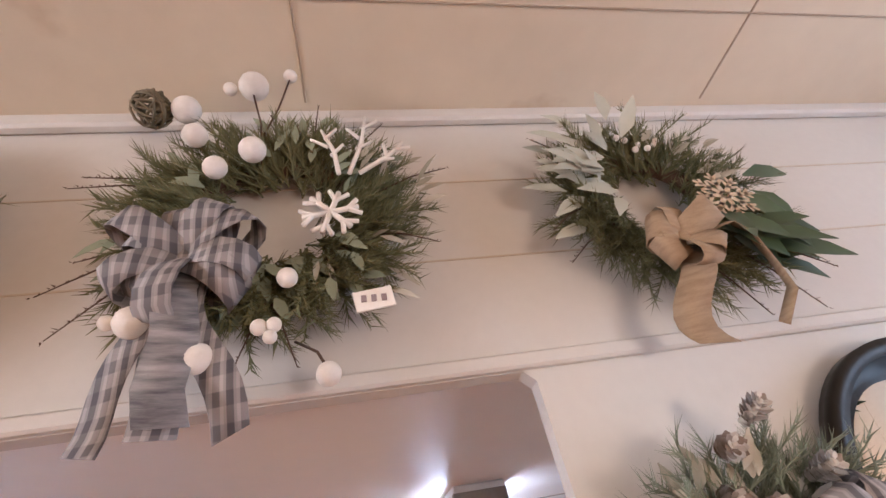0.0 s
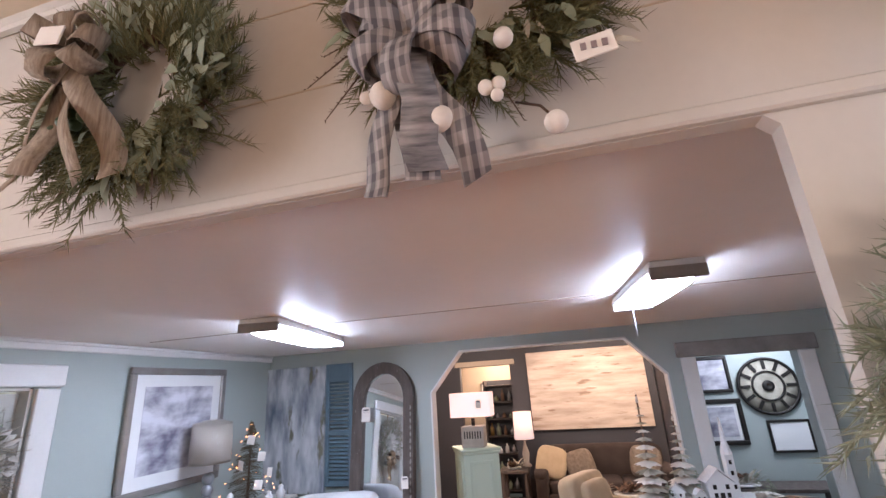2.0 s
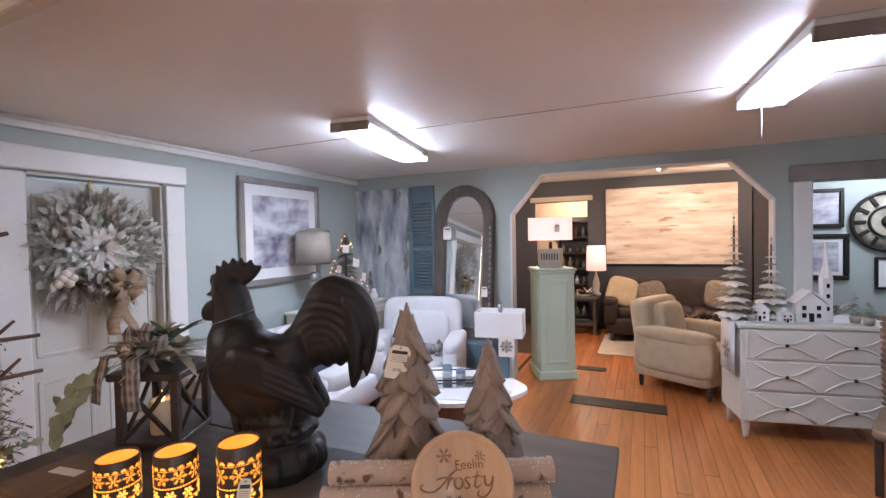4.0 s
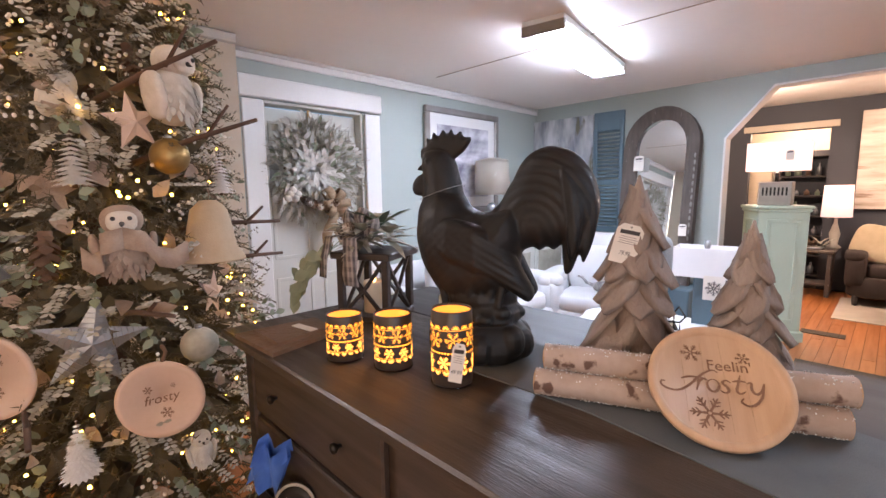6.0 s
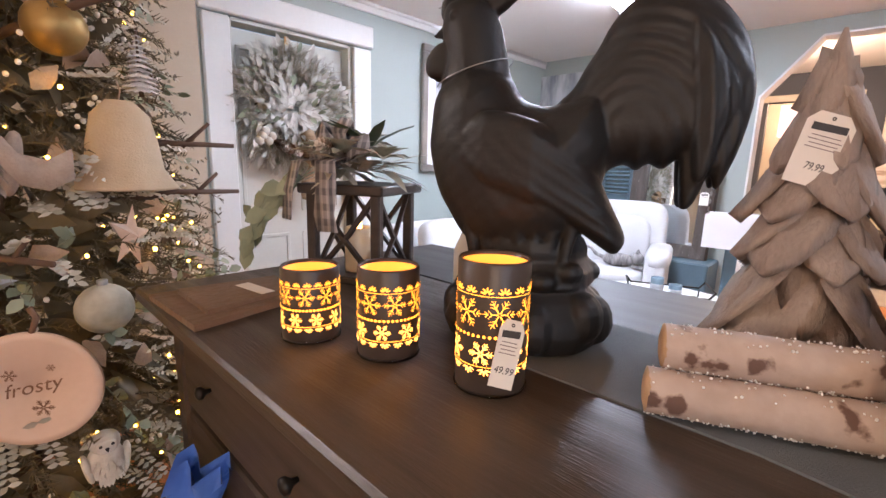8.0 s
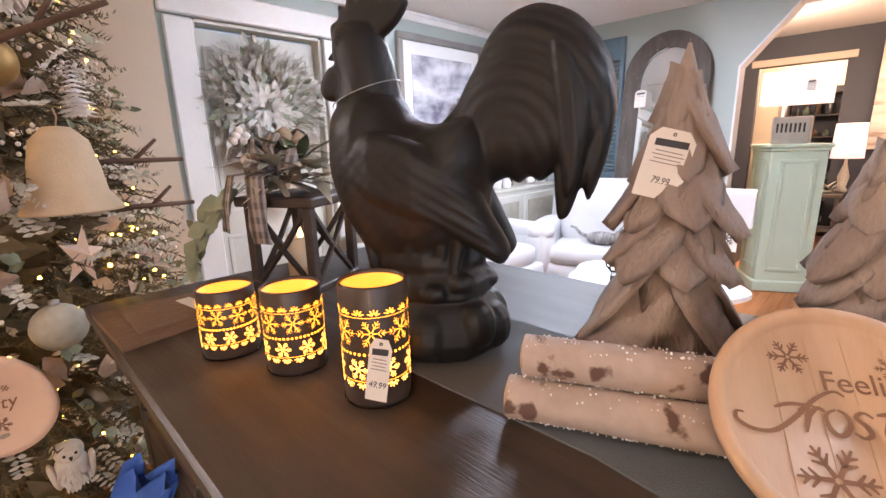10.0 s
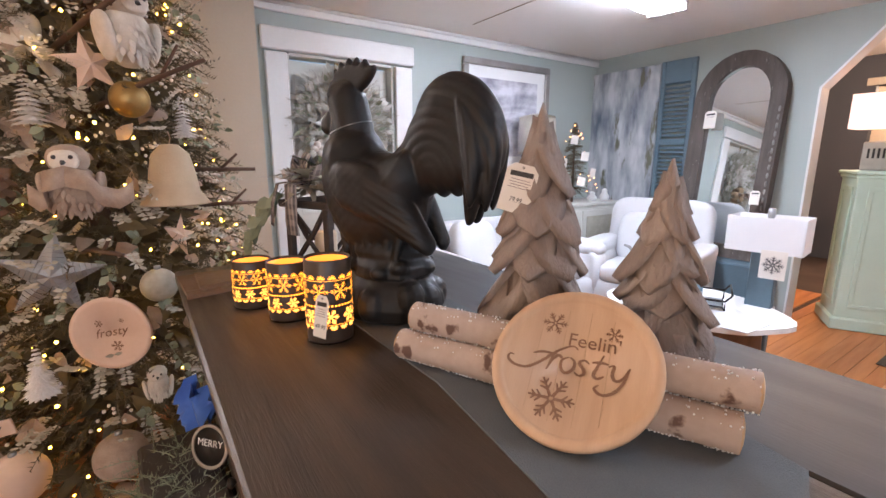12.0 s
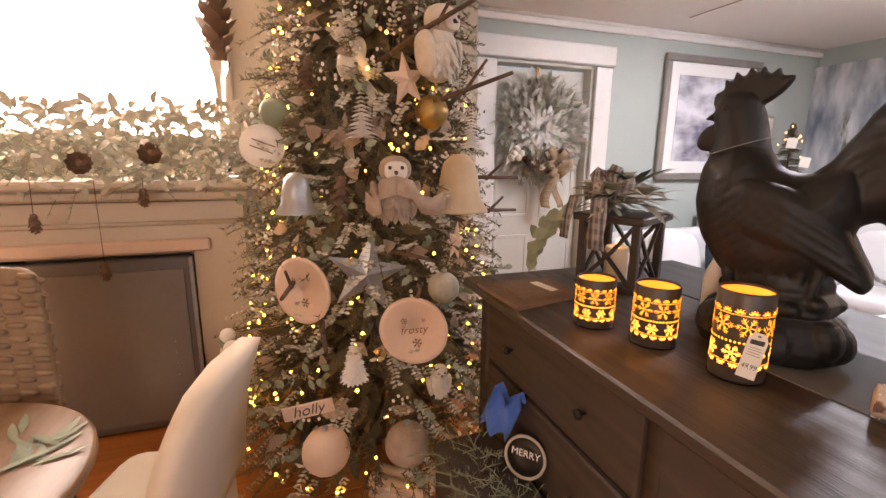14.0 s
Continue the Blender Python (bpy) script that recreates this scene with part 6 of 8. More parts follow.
def low_table(x, y, w, d, h, label, name="coffee_table"):
    t = thing(name, label, "table", pose(x, y, 0))
    part("top", Geo().box((0, 0, h - 0.02), (w, d, 0.04), 0.006), M_OLDWOOD, t)
    part("shelf", Geo().box((0, 0, 0.16), (w - 0.08, d - 0.08, 0.025), 0.004), M_OLDWOOD, t)
    for sx in (-1, 1):
        for sy in (-1, 1):
            part("leg", Geo().box((sx * (w / 2 - 0.05), sy * (d / 2 - 0.05), (h - 0.04) / 2), (0.05, 0.05, h - 0.04), 0.006), M_OLDWOOD, t)


low_table(0.70, 7.42, 0.92, 0.5, 0.46, "dark wooden coffee table with a centrepiece")
low_table(-0.62, 8.45, 0.46, 0.46, 0.62, "dark wooden end table beside the sofa", "end_table")


def centrepiece(x, y, z, n, seed, w, label, ma=None):
    rnd = random.Random(seed)
    t = thing("greenery_centrepiece", label, "centrepiece", pose(x, y, z))
    part("dish", Geo().lathe([(w * 0.35, 0), (w * 0.5, 0.02), (w * 0.46, 0.03), (w * 0.2, 0.018)], seg=20), M_MATBOARD, t)
    g, c = Geo(), Geo()
    for i in range(n):
        a = rnd.uniform(0, 6.28)
        p = Vector((rnd.uniform(-1, 1) * w * 0.35, rnd.uniform(-1, 1) * w * 0.2, 0.03))
        g.leaf(p, (math.cos(a), math.sin(a), rnd.uniform(0.3, 1.6)), (0, 0, 1), rnd.uniform(0.08, 0.2), 0.03, 0.3)
    for i in range(4):
        pine_cone(c, Vector((rnd.uniform(-1, 1) * w * 0.35, rnd.uniform(-0.1, 0.1), 0.05)), Vector((rnd.uniform(-1, 1), -0.5, 0.5)), 0.09, 0.035)
    part("leaves", g, ma or M_FROSTED, t)
    part("pine_cones", c, M_CONE, t, kind="stuff")


centrepiece(0.55, 7.40, 0.46, 60, 3, 0.34, "frosted greenery in a white dish on the coffee table")
centrepiece(0.95, 7.42, 0.46, 60, 4, 0.36, "brown pine cones and leaves on the coffee table", M_CONE)
centrepiece(-0.62, 8.42, 0.62, 40, 6, 0.22, "small white holiday arrangement on the end table")
t = thing("table_lamp", "table lamp with a lit tall white shade on the end table", "lamp", pose(-0.44, 8.60, 0.62))
part("base", Geo().lathe([(0.07, 0), (0.08, 0.02), (0.04, 0.06), (0.06, 0.2), (0.02, 0.34), (0.012, 0.44)], seg=18), M_CONCRETE, t)
part("shade", Geo().lathe([(0.16, 0.42), (0.163, 0.42), (0.15, 0.84), (0.147, 0.84)], seg=24, closed=True), M_SHADE_LIT, t, "lit shade")
solid("area_rug", Geo().box((0.45, 7.72, 0.006), (1.5, 1.3, 0.012), 0.003), M_RUG, "pale woven rug under the coffee table", "rug")
for x, y, w, d in ((-0.30, 6.33, 0.34, 0.16), (0.045, 5.22, 0.86, 0.24)):
    t = thing("floor_register", "dark metal floor register set in the boards", "floor vent", pose(x, y, 0.0035), group="floor registers")
    part("plate", Geo().box((0, 0, 0.003), (w, d, 0.005), 0.002), M_DARK_GRILLE, t)
    for k in range(int(w / 0.03)):
        part("bar", Geo().box((-w / 2 + 0.02 + k * 0.03, 0, 0.0065), (0.008, d - 0.03, 0.003), 0.001), M_IRON, t)


def spot_fixture():
    t = thing("ceiling_spot", "small white ceiling spotlight with a glowing lamp", "ceiling light", pose(0.52, 7.35, BACK_CEIL))
    part("canopy", Geo().lathe([(0.06, -0.02), (0.06, 0)], seg=16), M_STEEL, t)
    part("head", Geo().lathe([(0.03, 0), (0.05, 0.10), (0.046, 0.10)], (0.0, 0.0, -0.06), 16, m=pose(0, 0, 0, 125, 0, 20)), M_STEEL, t)
    part("bulb", Geo().ball((-0.02, -0.05, -0.10), 0.036, 12, 8), M_SPOT_BULB, t, "glowing bulb")


M_SPOT_BULB = glow("warm_bulb", (1.0, 0.82, 0.6), 30.0)
spot_fixture()


def shelf_unit():
    t = thing("display_shelf", "dark display shelf full of small bottles and ornaments", "shelf", pose(-0.80, 9.55, 0))
    w, d, h = 0.8, 0.3, 2.0
    for x in (-w / 2, w / 2):
        part("side", Geo().box((x, 0, h / 2), (0.03, d, h), 0.003), M_LANTERN, t)
    rnd = random.Random(12)
    for k in range(7):
        part("shelf_board", Geo().box((0, 0, 0.1 + k * 0.30), (w - 0.03, d, 0.025), 0.003), M_LANTERN, t)
    part("back", Geo().box((0, d / 2 - 0.01, h / 2), (w, 0.015, h), 0.002), M_CHAR, t)
    for k in range(6):
        for i in range(6):
            hh = rnd.uniform(0.08, 0.22)
            r = rnd.uniform(0.025, 0.045)
            solid("shelf_ornament", Geo().lathe([(r, 0), (r, hh * 0.6), (r * 0.4, hh * 0.8), (r * 0.4, hh)], seg=10), rnd.choice([M_MATBOARD, M_CONE, M_GOLD, M_EUCA, M_SILVER]), "small ornament standing on the display shelf", "ornament", pose(-0.80 - 0.32 + i * 0.125, 9.50, 0.1135 + k * 0.30), group="shelf ornaments")


shelf_unit()
framed_picture("framed_picture", "pale framed print beyond the passage", (-1.25, 10.27, 1.75), 0.35, 0.45, 0, M_ART_SEA, M_FRAME, 0.03, 0.04)


def wall_clock():
    t = thing("wall_clock", "large round openwork wall clock", "clock", pose(2.62, 6.79, 1.72))
    ring = lambda r, w: Geo().lathe([(r - w, -0.012), (r, -0.012), (r, 0.012), (r - w, 0.012)], seg=40, closed=True, m=pose(0, 0, 0, 90, 0, 0))
    part("outer_ring", ring(0.32, 0.03), M_IRON, t)
    part("inner_ring", ring(0.17, 0.02), M_IRON, t)
    part("hub", ring(0.06, 0.055), M_IRON, t)
    for i in range(12):
        a = i * math.pi / 6
        part("numeral", Geo().box((0.235 * math.sin(a), 0, 0.235 * math.cos(a)), (0.035, 0.014, 0.10), 0.002, pose(0, 0, 0, 0, math.degrees(a), 0)), M_IRON, t)
    part("dial", Geo().lathe([(0.001, 0.0), (0.29, 0.0), (0.29, 0.004), (0.001, 0.004)], (0, 0.016, 0), 40, closed=True, m=pose(0, 0, 0, 90, 0, 0)), M_FROSTED, t)


wall_clock()
framed_picture("framed_picture", "dark framed landscape print in the side room", (1.98, 6.80, 1.88), 0.55, 0.42, 0, M_ART_SEA, M_IRON, 0.04, 0.0)
framed_picture("framed_picture", "dark framed portrait-shaped print in the side room", (2.0, 6.80, 1.35), 0.6, 0.5, 0, M_ART_SEA, M_IRON, 0.05, 0.04)
framed_picture("framed_picture", "white print of small houses in a black frame", (2.72, 6.80, 1.18), 0.42, 0.34, 0, M_MATBOARD, M_IRON, 0.025, 0.0)
low_table(2.3, 6.5, 1.2, 0.4, 0.75, "dark wooden console in the side room", "console_table")
centrepiece(2.05, 6.45, 0.75, 60, 7, 0.3, "frosted arrangement on the side room console")


# ---- wreaths ----
def bow(t, ma, c, size, width, seed, loops=7, tails=2, tail_len=0.3, lean=0.0, a0=0.0):
    """Loops of ribbon round a knot at c, in the wreath's x-z plane, with notched tails: each its own part."""
    rnd = random.Random(seed)
    c = Vector(c)
    out = Vector((0, -1, 0))
    for i in range(loops):
        a = a0 + 2 * math.pi * i / loops + rnd.uniform(-0.25, 0.25)
        L = size * rnd.uniform(0.75, 1.15)
        d = Vector((math.cos(a), 0, math.sin(a)))
        s = Vector((-math.sin(a), 0, math.cos(a)))
        lift = rnd.uniform(0.0, 0.035)
        pts = []
        for k in range(13):
            w = math.pi * 2 * k / 12
            r = 0.5 - 0.5 * math.cos(w)
            pts.append(c + d * L * r + out * (0.42 * L * math.sin(w) * (0.6 + 0.4 * r) + 0.02 + lift * r))
        g = Geo().ribbon(pts, s + out * rnd.uniform(-0.35, 0.35), width * rnd.uniform(0.85, 1.05))
        part("bow_loop", g, ma, t)
    part("bow_knot", Geo().soft(c + out * 0.025, (width * 0.5, width * 0.5, width * 0.6), 0.7, 12, 8), ma, t)
    for i in range(tails):
        a = lean + (i - (tails - 1) / 2) * 0.30 + rnd.uniform(-0.06, 0.06)
        L = tail_len * rnd.uniform(0.85, 1.1)
        pts = []
        for k in range(12):
            u = k / 11
            pts.append(c + Vector((math.sin(a) * L * u + 0.014 * math.sin(u * 7 + i), -0.02 - 0.03 * math.sin(u * 6 + i * 2) * u, -math.cos(a) * L * u)))
        part("bow_tail", Geo().ribbon(pts, (math.cos(a), 0.35 * (1 if i % 2 else -1), math.sin(a)), width), ma, t)


def wreath(name, label, m, R, seed, needle_m, n=210, length=0.16, parts=(), ring_r=0.035, needle=0.05, gap=None):
    """A fir wreath in its own x-z plane, back towards +y."""
    rnd = random.Random(seed)
    t = thing(name, label, "wreath", m)
    ring = [(R * 0.62 * math.cos(a), -0.03, R * 0.62 * math.sin(a)) for a in [i * 2 * math.pi / 32 for i in range(33)]]
    part("ring", Geo().tube(ring, ring_r * 0.6, 8), M_TWIG, t)
    g = Geo()
    for i in range(int(n * 2.3)):
        a = rnd.uniform(0, 2 * math.pi)
        rr = R * rnd.uniform(0.36, 0.80)
        p = Vector((rr * math.cos(a), -rnd.uniform(0.01, 0.06), rr * math.sin(a)))
        tw = rnd.uniform(-0.6, 1.3)
        d = Vector((math.cos(a) * 0.75 - math.sin(a) * tw, -rnd.uniform(-0.05, 0.75), math.sin(a) * 0.75 + math.cos(a) * tw))
        g.sprig(p, d, length * rnd.uniform(0.6, 1.1), rnd, needle, 30, 0.0034, 0.2, 1.5)
    part("needles", g, needle_m, t, kind="stuff")
    return t, rnd


def add_leaves(t, rnd, R, n, ma, name, size=(0.05, 0.02), a0=0.0, a1=6.28, label="", r0=0.5, r1=0.95, lift=0.08):
    g = Geo()
    for i in range(n):
        a = rnd.uniform(a0, a1)
        rr = R * rnd.uniform(r0, r1)
        d = Vector((math.cos(a) + rnd.uniform(-0.7, 0.7), -rnd.uniform(0.1, 0.9), math.sin(a) + rnd.uniform(-0.7, 0.7)))
        g.leaf((rr * math.cos(a), -lift * rnd.uniform(0.5, 1.2), rr * math.sin(a)), d, (0, -1, 0), size[0] * rnd.uniform(0.7, 1.2), size[1] * rnd.uniform(0.8, 1.2), 0.25)
    return part(name, g, ma, t, label, "stuff")


def add_balls(t, spots, ma, name="white_ball"):
    for x, z, y, r in spots:
        part(name, Geo().ball((x, -y, z), r, 14, 10), ma, t)


def add_twigs(t, rnd, R, n, L=0.16, ma=None):
    for i in range(n):
        a = rnd.uniform(0, 6.28)
        p = Vector((R * 0.75 * math.cos(a), -0.06, R * 0.75 * math.sin(a)))
        d = Vector((math.cos(a) + rnd.uniform(-0.4, 0.4), -0.3, math.sin(a) + rnd.uniform(-0.4, 0.4)))
        g = Geo().sprig(p, d, L * rnd.uniform(0.7, 1.1), rnd, 0.010, 20, 0.003, 0.25)
        part("larch_twig", g, ma or M_TWIG, t)


HEAD_Y = 1.335
# plaid wreath in the middle of the header
t, rnd = wreath("plaid_bow_wreath", "green fir wreath with grey plaid bow and white felt balls", pose(0.375, HEAD_Y, 2.66), 0.26, 31, M_PINE_GREEN, 240, 0.125)
add_leaves(t, rnd, 0.27, 60, M_EUCA, "sage_leaves", (0.06, 0.022), 3.2, 5.6)
add_twigs(t, rnd, 0.27, 12)
bow(t, M_PLAID, (-0.11, -0.10, -0.165), 0.112, 0.052, 2, 10, 3, 0.27, 0.02, 0.4)
part("bow_tail", Geo().ribbon([(-0.11, -0.12, -0.17), (-0.105, -0.15, -0.24), (-0.085, -0.16, -0.32), (-0.095, -0.15, -0.39), (-0.080, -0.155, -0.44)], (1, 0.25, 0), 0.058), M_KNIT, t, "wide grey ribbon knitted with pale bands")
add_balls(t, ((-0.172, 0.235, 0.135, 0.029), (-0.142, 0.145, 0.135, 0.024), (-0.092, 0.044, 0.135, 0.022), (-0.031, 0.094, 0.135, 0.026), (-0.047, 0.325, 0.135, 0.033), (-0.096, 0.315, 0.135, 0.015), (0.03, 0.37, 0.135, 0.016), (-0.155, -0.28, 0.135, 0.023), (-0.186, -0.277, 0.135, 0.011), (-0.061, -0.347, 0.135, 0.021), (0.046, -0.225, 0.135, 0.016), (0.011, -0.308, 0.135, 0.012), (0.031, -0.306, 0.135, 0.011), (0.027, -0.325, 0.135, 0.010), (0.105, -0.39, 0.135, 0.017)), M_WHITE_BERRY)
for x0, z0, x1, z1 in ((-0.03, 0.13, -0.047, 0.30), (-0.04, 0.2, 0.03, 0.36), (0.05, -0.3, 0.105, -0.385), (-0.09, -0.2, -0.155, -0.27)):
    part("berry_stem", Geo().tube([(x0, -0.07, z0), ((x0 + x1) / 2 + 0.01, -0.11, (z0 + z1) / 2), (x1, -0.135, z1)], 0.0022, 5), M_TWIG, t)
g = Geo()
for i in range(34):
    u, v = Vector([rnd.gauss(0, 1) for k in range(3)]).normalized(), Vector([rnd.gauss(0, 1) for k in range(3)]).normalized()
    v = (v - u * v.dot(u)).normalized()
    r0 = rnd.uniform(0.027, 0.040)
    g.tube([Vector((-0.237, -0.135, 0.24)) + (u * math.cos(a * 0.5) + v * math.sin(a * 0.5)) * r0 for a in range(7)], 0.003, 5)
part("twig_ball", g, M_DARK_GREEN, t, "ball of dark wound twigs")
add_leaves(t, rnd, 0.26, 40, M_EUCA, "grey_leaves", (0.055, 0.02), 0.2, 2.8)
add_leaves(t, rnd, 0.26, 26, M_FROSTED, "frosted_leaves", (0.06, 0.014), -1.2, 0.6, r0=0.7, r1=1.15)
g = Geo()
for x0, z0, ang in [(0.113, -0.084, 60 * k) for k in range(6)]:
    a = radians(ang + 12)
    e = Vector((x0 + 0.05 * math.cos(a), -0.13, z0 + 0.05 * math.sin(a)))
    b0 = Vector((x0, -0.13, z0))
    g.tube([b0, e], 0.0055, 6)
    for s in (-0.7, 0.7):
        q = b0.lerp(e, 0.6)
        g.tube([q, q + Vector((0.028 * math.cos(a + s), 0, 0.028 * math.sin(a + s)))], 0.0045, 6)
part("snowflake", g, M_WHITE_BERRY, t, "white felt snowflake")
for k, (dx, dz, L) in enumerate(((-0.25, 1, 0.13), (0.25, 1, 0.17), (0.75, 0.6, 0.12))):
    g = Geo()
    b0, d = Vector((0.13 + 0.02 * k, -0.12, 0.03)), Vector((dx, -0.1, dz)).normalized()
    g.tube([b0, b0 + d * L * 0.5 + Vector((0.008, 0, 0)), b0 + d * L], [0.005, 0.005, 0.003], 6)
    for u, w in ((0.4, 1), (0.6, -1), (0.78, 1)):
        q = b0 + d * L * u
        g.tube([q, q + Vector((w * d.z * 0.03 + d.x * 0.02, -0.005, d.z * 0.025 - w * d.x * 0.02))], [0.0045, 0.003], 6)
    part("white_antler_twig", g, M_WHITE_BERRY, t)
part("wooden_tag", Geo().box((0.173, -0.135, -0.279), (0.06, 0.004, 0.036), 0.002, pose(0, 0, 0, 0, -8, 0)), M_PAPER, t)
for x in (0.158, 0.173, 0.188):
    part("tag_bar", Geo().box((x, -0.1385, -0.279), (0.008, 0.001, 0.012), 0.0), M_RED_INK, t)

# jute wreath over the pier
t, rnd = wreath("jute_bow_wreath", "green fir wreath with gold jute bow and magnolia leaves", pose(1.205, HEAD_Y, 2.64), 0.235, 33, M_PINE_GREEN, 200, 0.125)
add_leaves(t, rnd, 0.25, 26, M_DEEP_LEAF, "magnolia_leaves", (0.13, 0.05), 4.9, 6.2, lift=0.11)
add_leaves(t, rnd, 0.25, 34, M_SILVER_LEAF, "velvet_leaves", (0.085, 0.034), 2.1, 3.6, lift=0.13)
add_leaves(t, rnd, 0.25, 30, M_FROSTED, "frosted_leaves", (0.05, 0.02), 0.0, 1.4)
add_twigs(t, rnd, 0.25, 8)
bow(t, M_JUTE, (-0.10, -0.12, -0.20), 0.085, 0.058, 5, 6, 1, 0.19, -0.30, 0.5)
part("bow_tail", Geo().ribbon([(-0.06, -0.14, -0.19), (0.02, -0.15, -0.17), (0.055, -0.14, -0.19), (0.062, -0.135, -0.26), (0.05, -0.14, -0.32), (-0.01, -0.135, -0.38)], (0.25, 0.6, 0.5), 0.03), M_JUTE, t)
g = Geo()
flat_bars(g, [(a + 0.07, b - 0.09, c + 0.07, e - 0.09, w * 1.6) for a, b, c, e, w in snowflake_bars(0.068, 8)], lambda x, z: ((x, -0.14, z), (0, -1, 0)), 0.001)
part("snowflake", g, M_FELT, t, "cream lattice snowflake")
add_balls(t, [(0.02 + 0.05 * math.cos(i), 0.16 + 0.03 * math.sin(i * 2.3), 0.09, 0.008) for i in range(9)], M_WHITE_BERRY, "berry")

# striped wreath to the other side
t, rnd = wreath("striped_bow_wreath", "frosted green wreath with striped burlap bow", pose(-0.43, HEAD_Y, 2.63), 0.27, 35, M_PINE_GREEN, 190)
add_leaves(t, rnd, 0.27, 200, M_EUCA, "sage_leaves", (0.055, 0.026), -1.6, 2.0)
add_leaves(t, rnd, 0.27, 90, M_EUCA, "grey_leaves", (0.05, 0.024), 2.0, 4.6)
add_twigs(t, rnd, 0.27, 10)
bow(t, M_STRIPE, (-0.07, -0.12, 0.05), 0.11, 0.052, 7, 7, 4, 0.34)
part("wooden_tag", Geo().box((-0.08, -0.19, 0.05), (0.075, 0.004, 0.045), 0.002, pose(0, 0, 0, 0, 14, 0)), M_PAPER, t)
add_balls(t, [(-0.12 + 0.02 * i, -0.13 + 0.016 * (i % 3), 0.12, 0.013) for i in range(6)], M_DEEP_LEAF, "dark_berry")

# snowy cone wreath on the pier
t, rnd = wreath("pine_cone_wreath", "snowy wreath with frosted pine cones and grey ribbon", pose(1.03, HEAD_Y, 1.885), 0.22, 37, M_EUCA, 130)
add_leaves(t, rnd, 0.22, 170, M_FROSTED, "frosted_leaves", (0.05, 0.02), label="frosted white leaves")
for i, (x, z) in enumerate(((-0.03, 0.22), (0.03, 0.25), (-0.06, 0.17), (0.08, 0.17), (0.0, 0.14), (-0.05, 0.08), (0.05, 0.10), (-0.09, 0.0))):
    g = Geo()
    pine_cone(g, Vector((x, -0.09, z)), Vector((rnd.uniform(-0.5, 0.5), -1, rnd.uniform(-0.4, 0.6))), 0.048, 0.021)
    part("pine_cone", g, M_CONE_SNOW, t)
bow(t, M_PLAID, (0.06, -0.10, 0.06), 0.10, 0.055, 9, 6, 2, 0.28)

# frosted wreath on the door
t, rnd = wreath("door_wreath", "flocked white and sage wreath hanging on the door", pose(-3.12, 2.46, 1.62, 0, 0, 90), 0.36, 39, M_FROSTED, 230, 0.20)
add_leaves(t, rnd, 0.38, 420, M_FLOCK, "flocked_leaves", (0.075, 0.035), label="flocked white leaves", r0=0.05, r1=1.0)
add_leaves(t, rnd, 0.36, 80, M_EUCA, "sage_leaves", (0.07, 0.035), r0=0.3)
for i in range(9):
    a = -2.2 + i * 0.16
    g = Geo()
    pine_cone(g, Vector((0.27 * math.cos(a), -0.10, 0.27 * math.sin(a))), Vector((rnd.uniform(-0.5, 0.5), -1, rnd.uniform(-0.5, 0.3))), 0.09, 0.04)
    part("pine_cone", g, M_CONE_SNOW if i % 2 else M_CONE, t)
bow(t, M_JUTE, (0.10, -0.12, -0.26), 0.13, 0.075, 12, 6, 2, 0.36)
add_balls(t, [(-0.26 + 0.02 * i, -0.22 + 0.03 * (i % 3), 0.11, 0.028) for i in range(5)], M_WHITE_BERRY)
part("hanger", Geo().box((0, 0.01, 0.42), (0.03, 0.006, 0.14), 0.001), M_GOLD, t, "brass wreath hanger")
# dark wreath by the sofa
t, rnd = wreath("dark_wreath", "dark green wreath on the tan wall", pose(2.33, 8.0, 1.85, 0, 0, -90), 0.34, 41, M_DARK_GREEN, 160, 0.2)
# round mirror on the pier
t = thing("round_mirror", "round black-framed mirror hanging on the pier", "mirror", pose(1.505, 1.315, 1.95))
rr = 0.30
part("frame", Geo().lathe([(rr - 0.028, -0.012), (rr, -0.012), (rr, 0.018), (rr - 0.028, 0.018)], seg=56, closed=True, m=pose(0, 0, 0, 90, 0, 0)), M_IRON, t)
part("glass", Geo().lathe([(0.001, 0), (rr - 0.026, 0), (rr - 0.026, 0.005), (0.001, 0.005)], seg=56, closed=True, m=pose(0, 0, 0, 90, 0, 0)), M_MIRROR, t)


# ---- the Christmas tree ----
TREE = Vector((-2.02, 0.98, 0.0))


def tree_r(z):
    return 0.67 * max(0.0, 1 - z / 3.15) ** 0.62


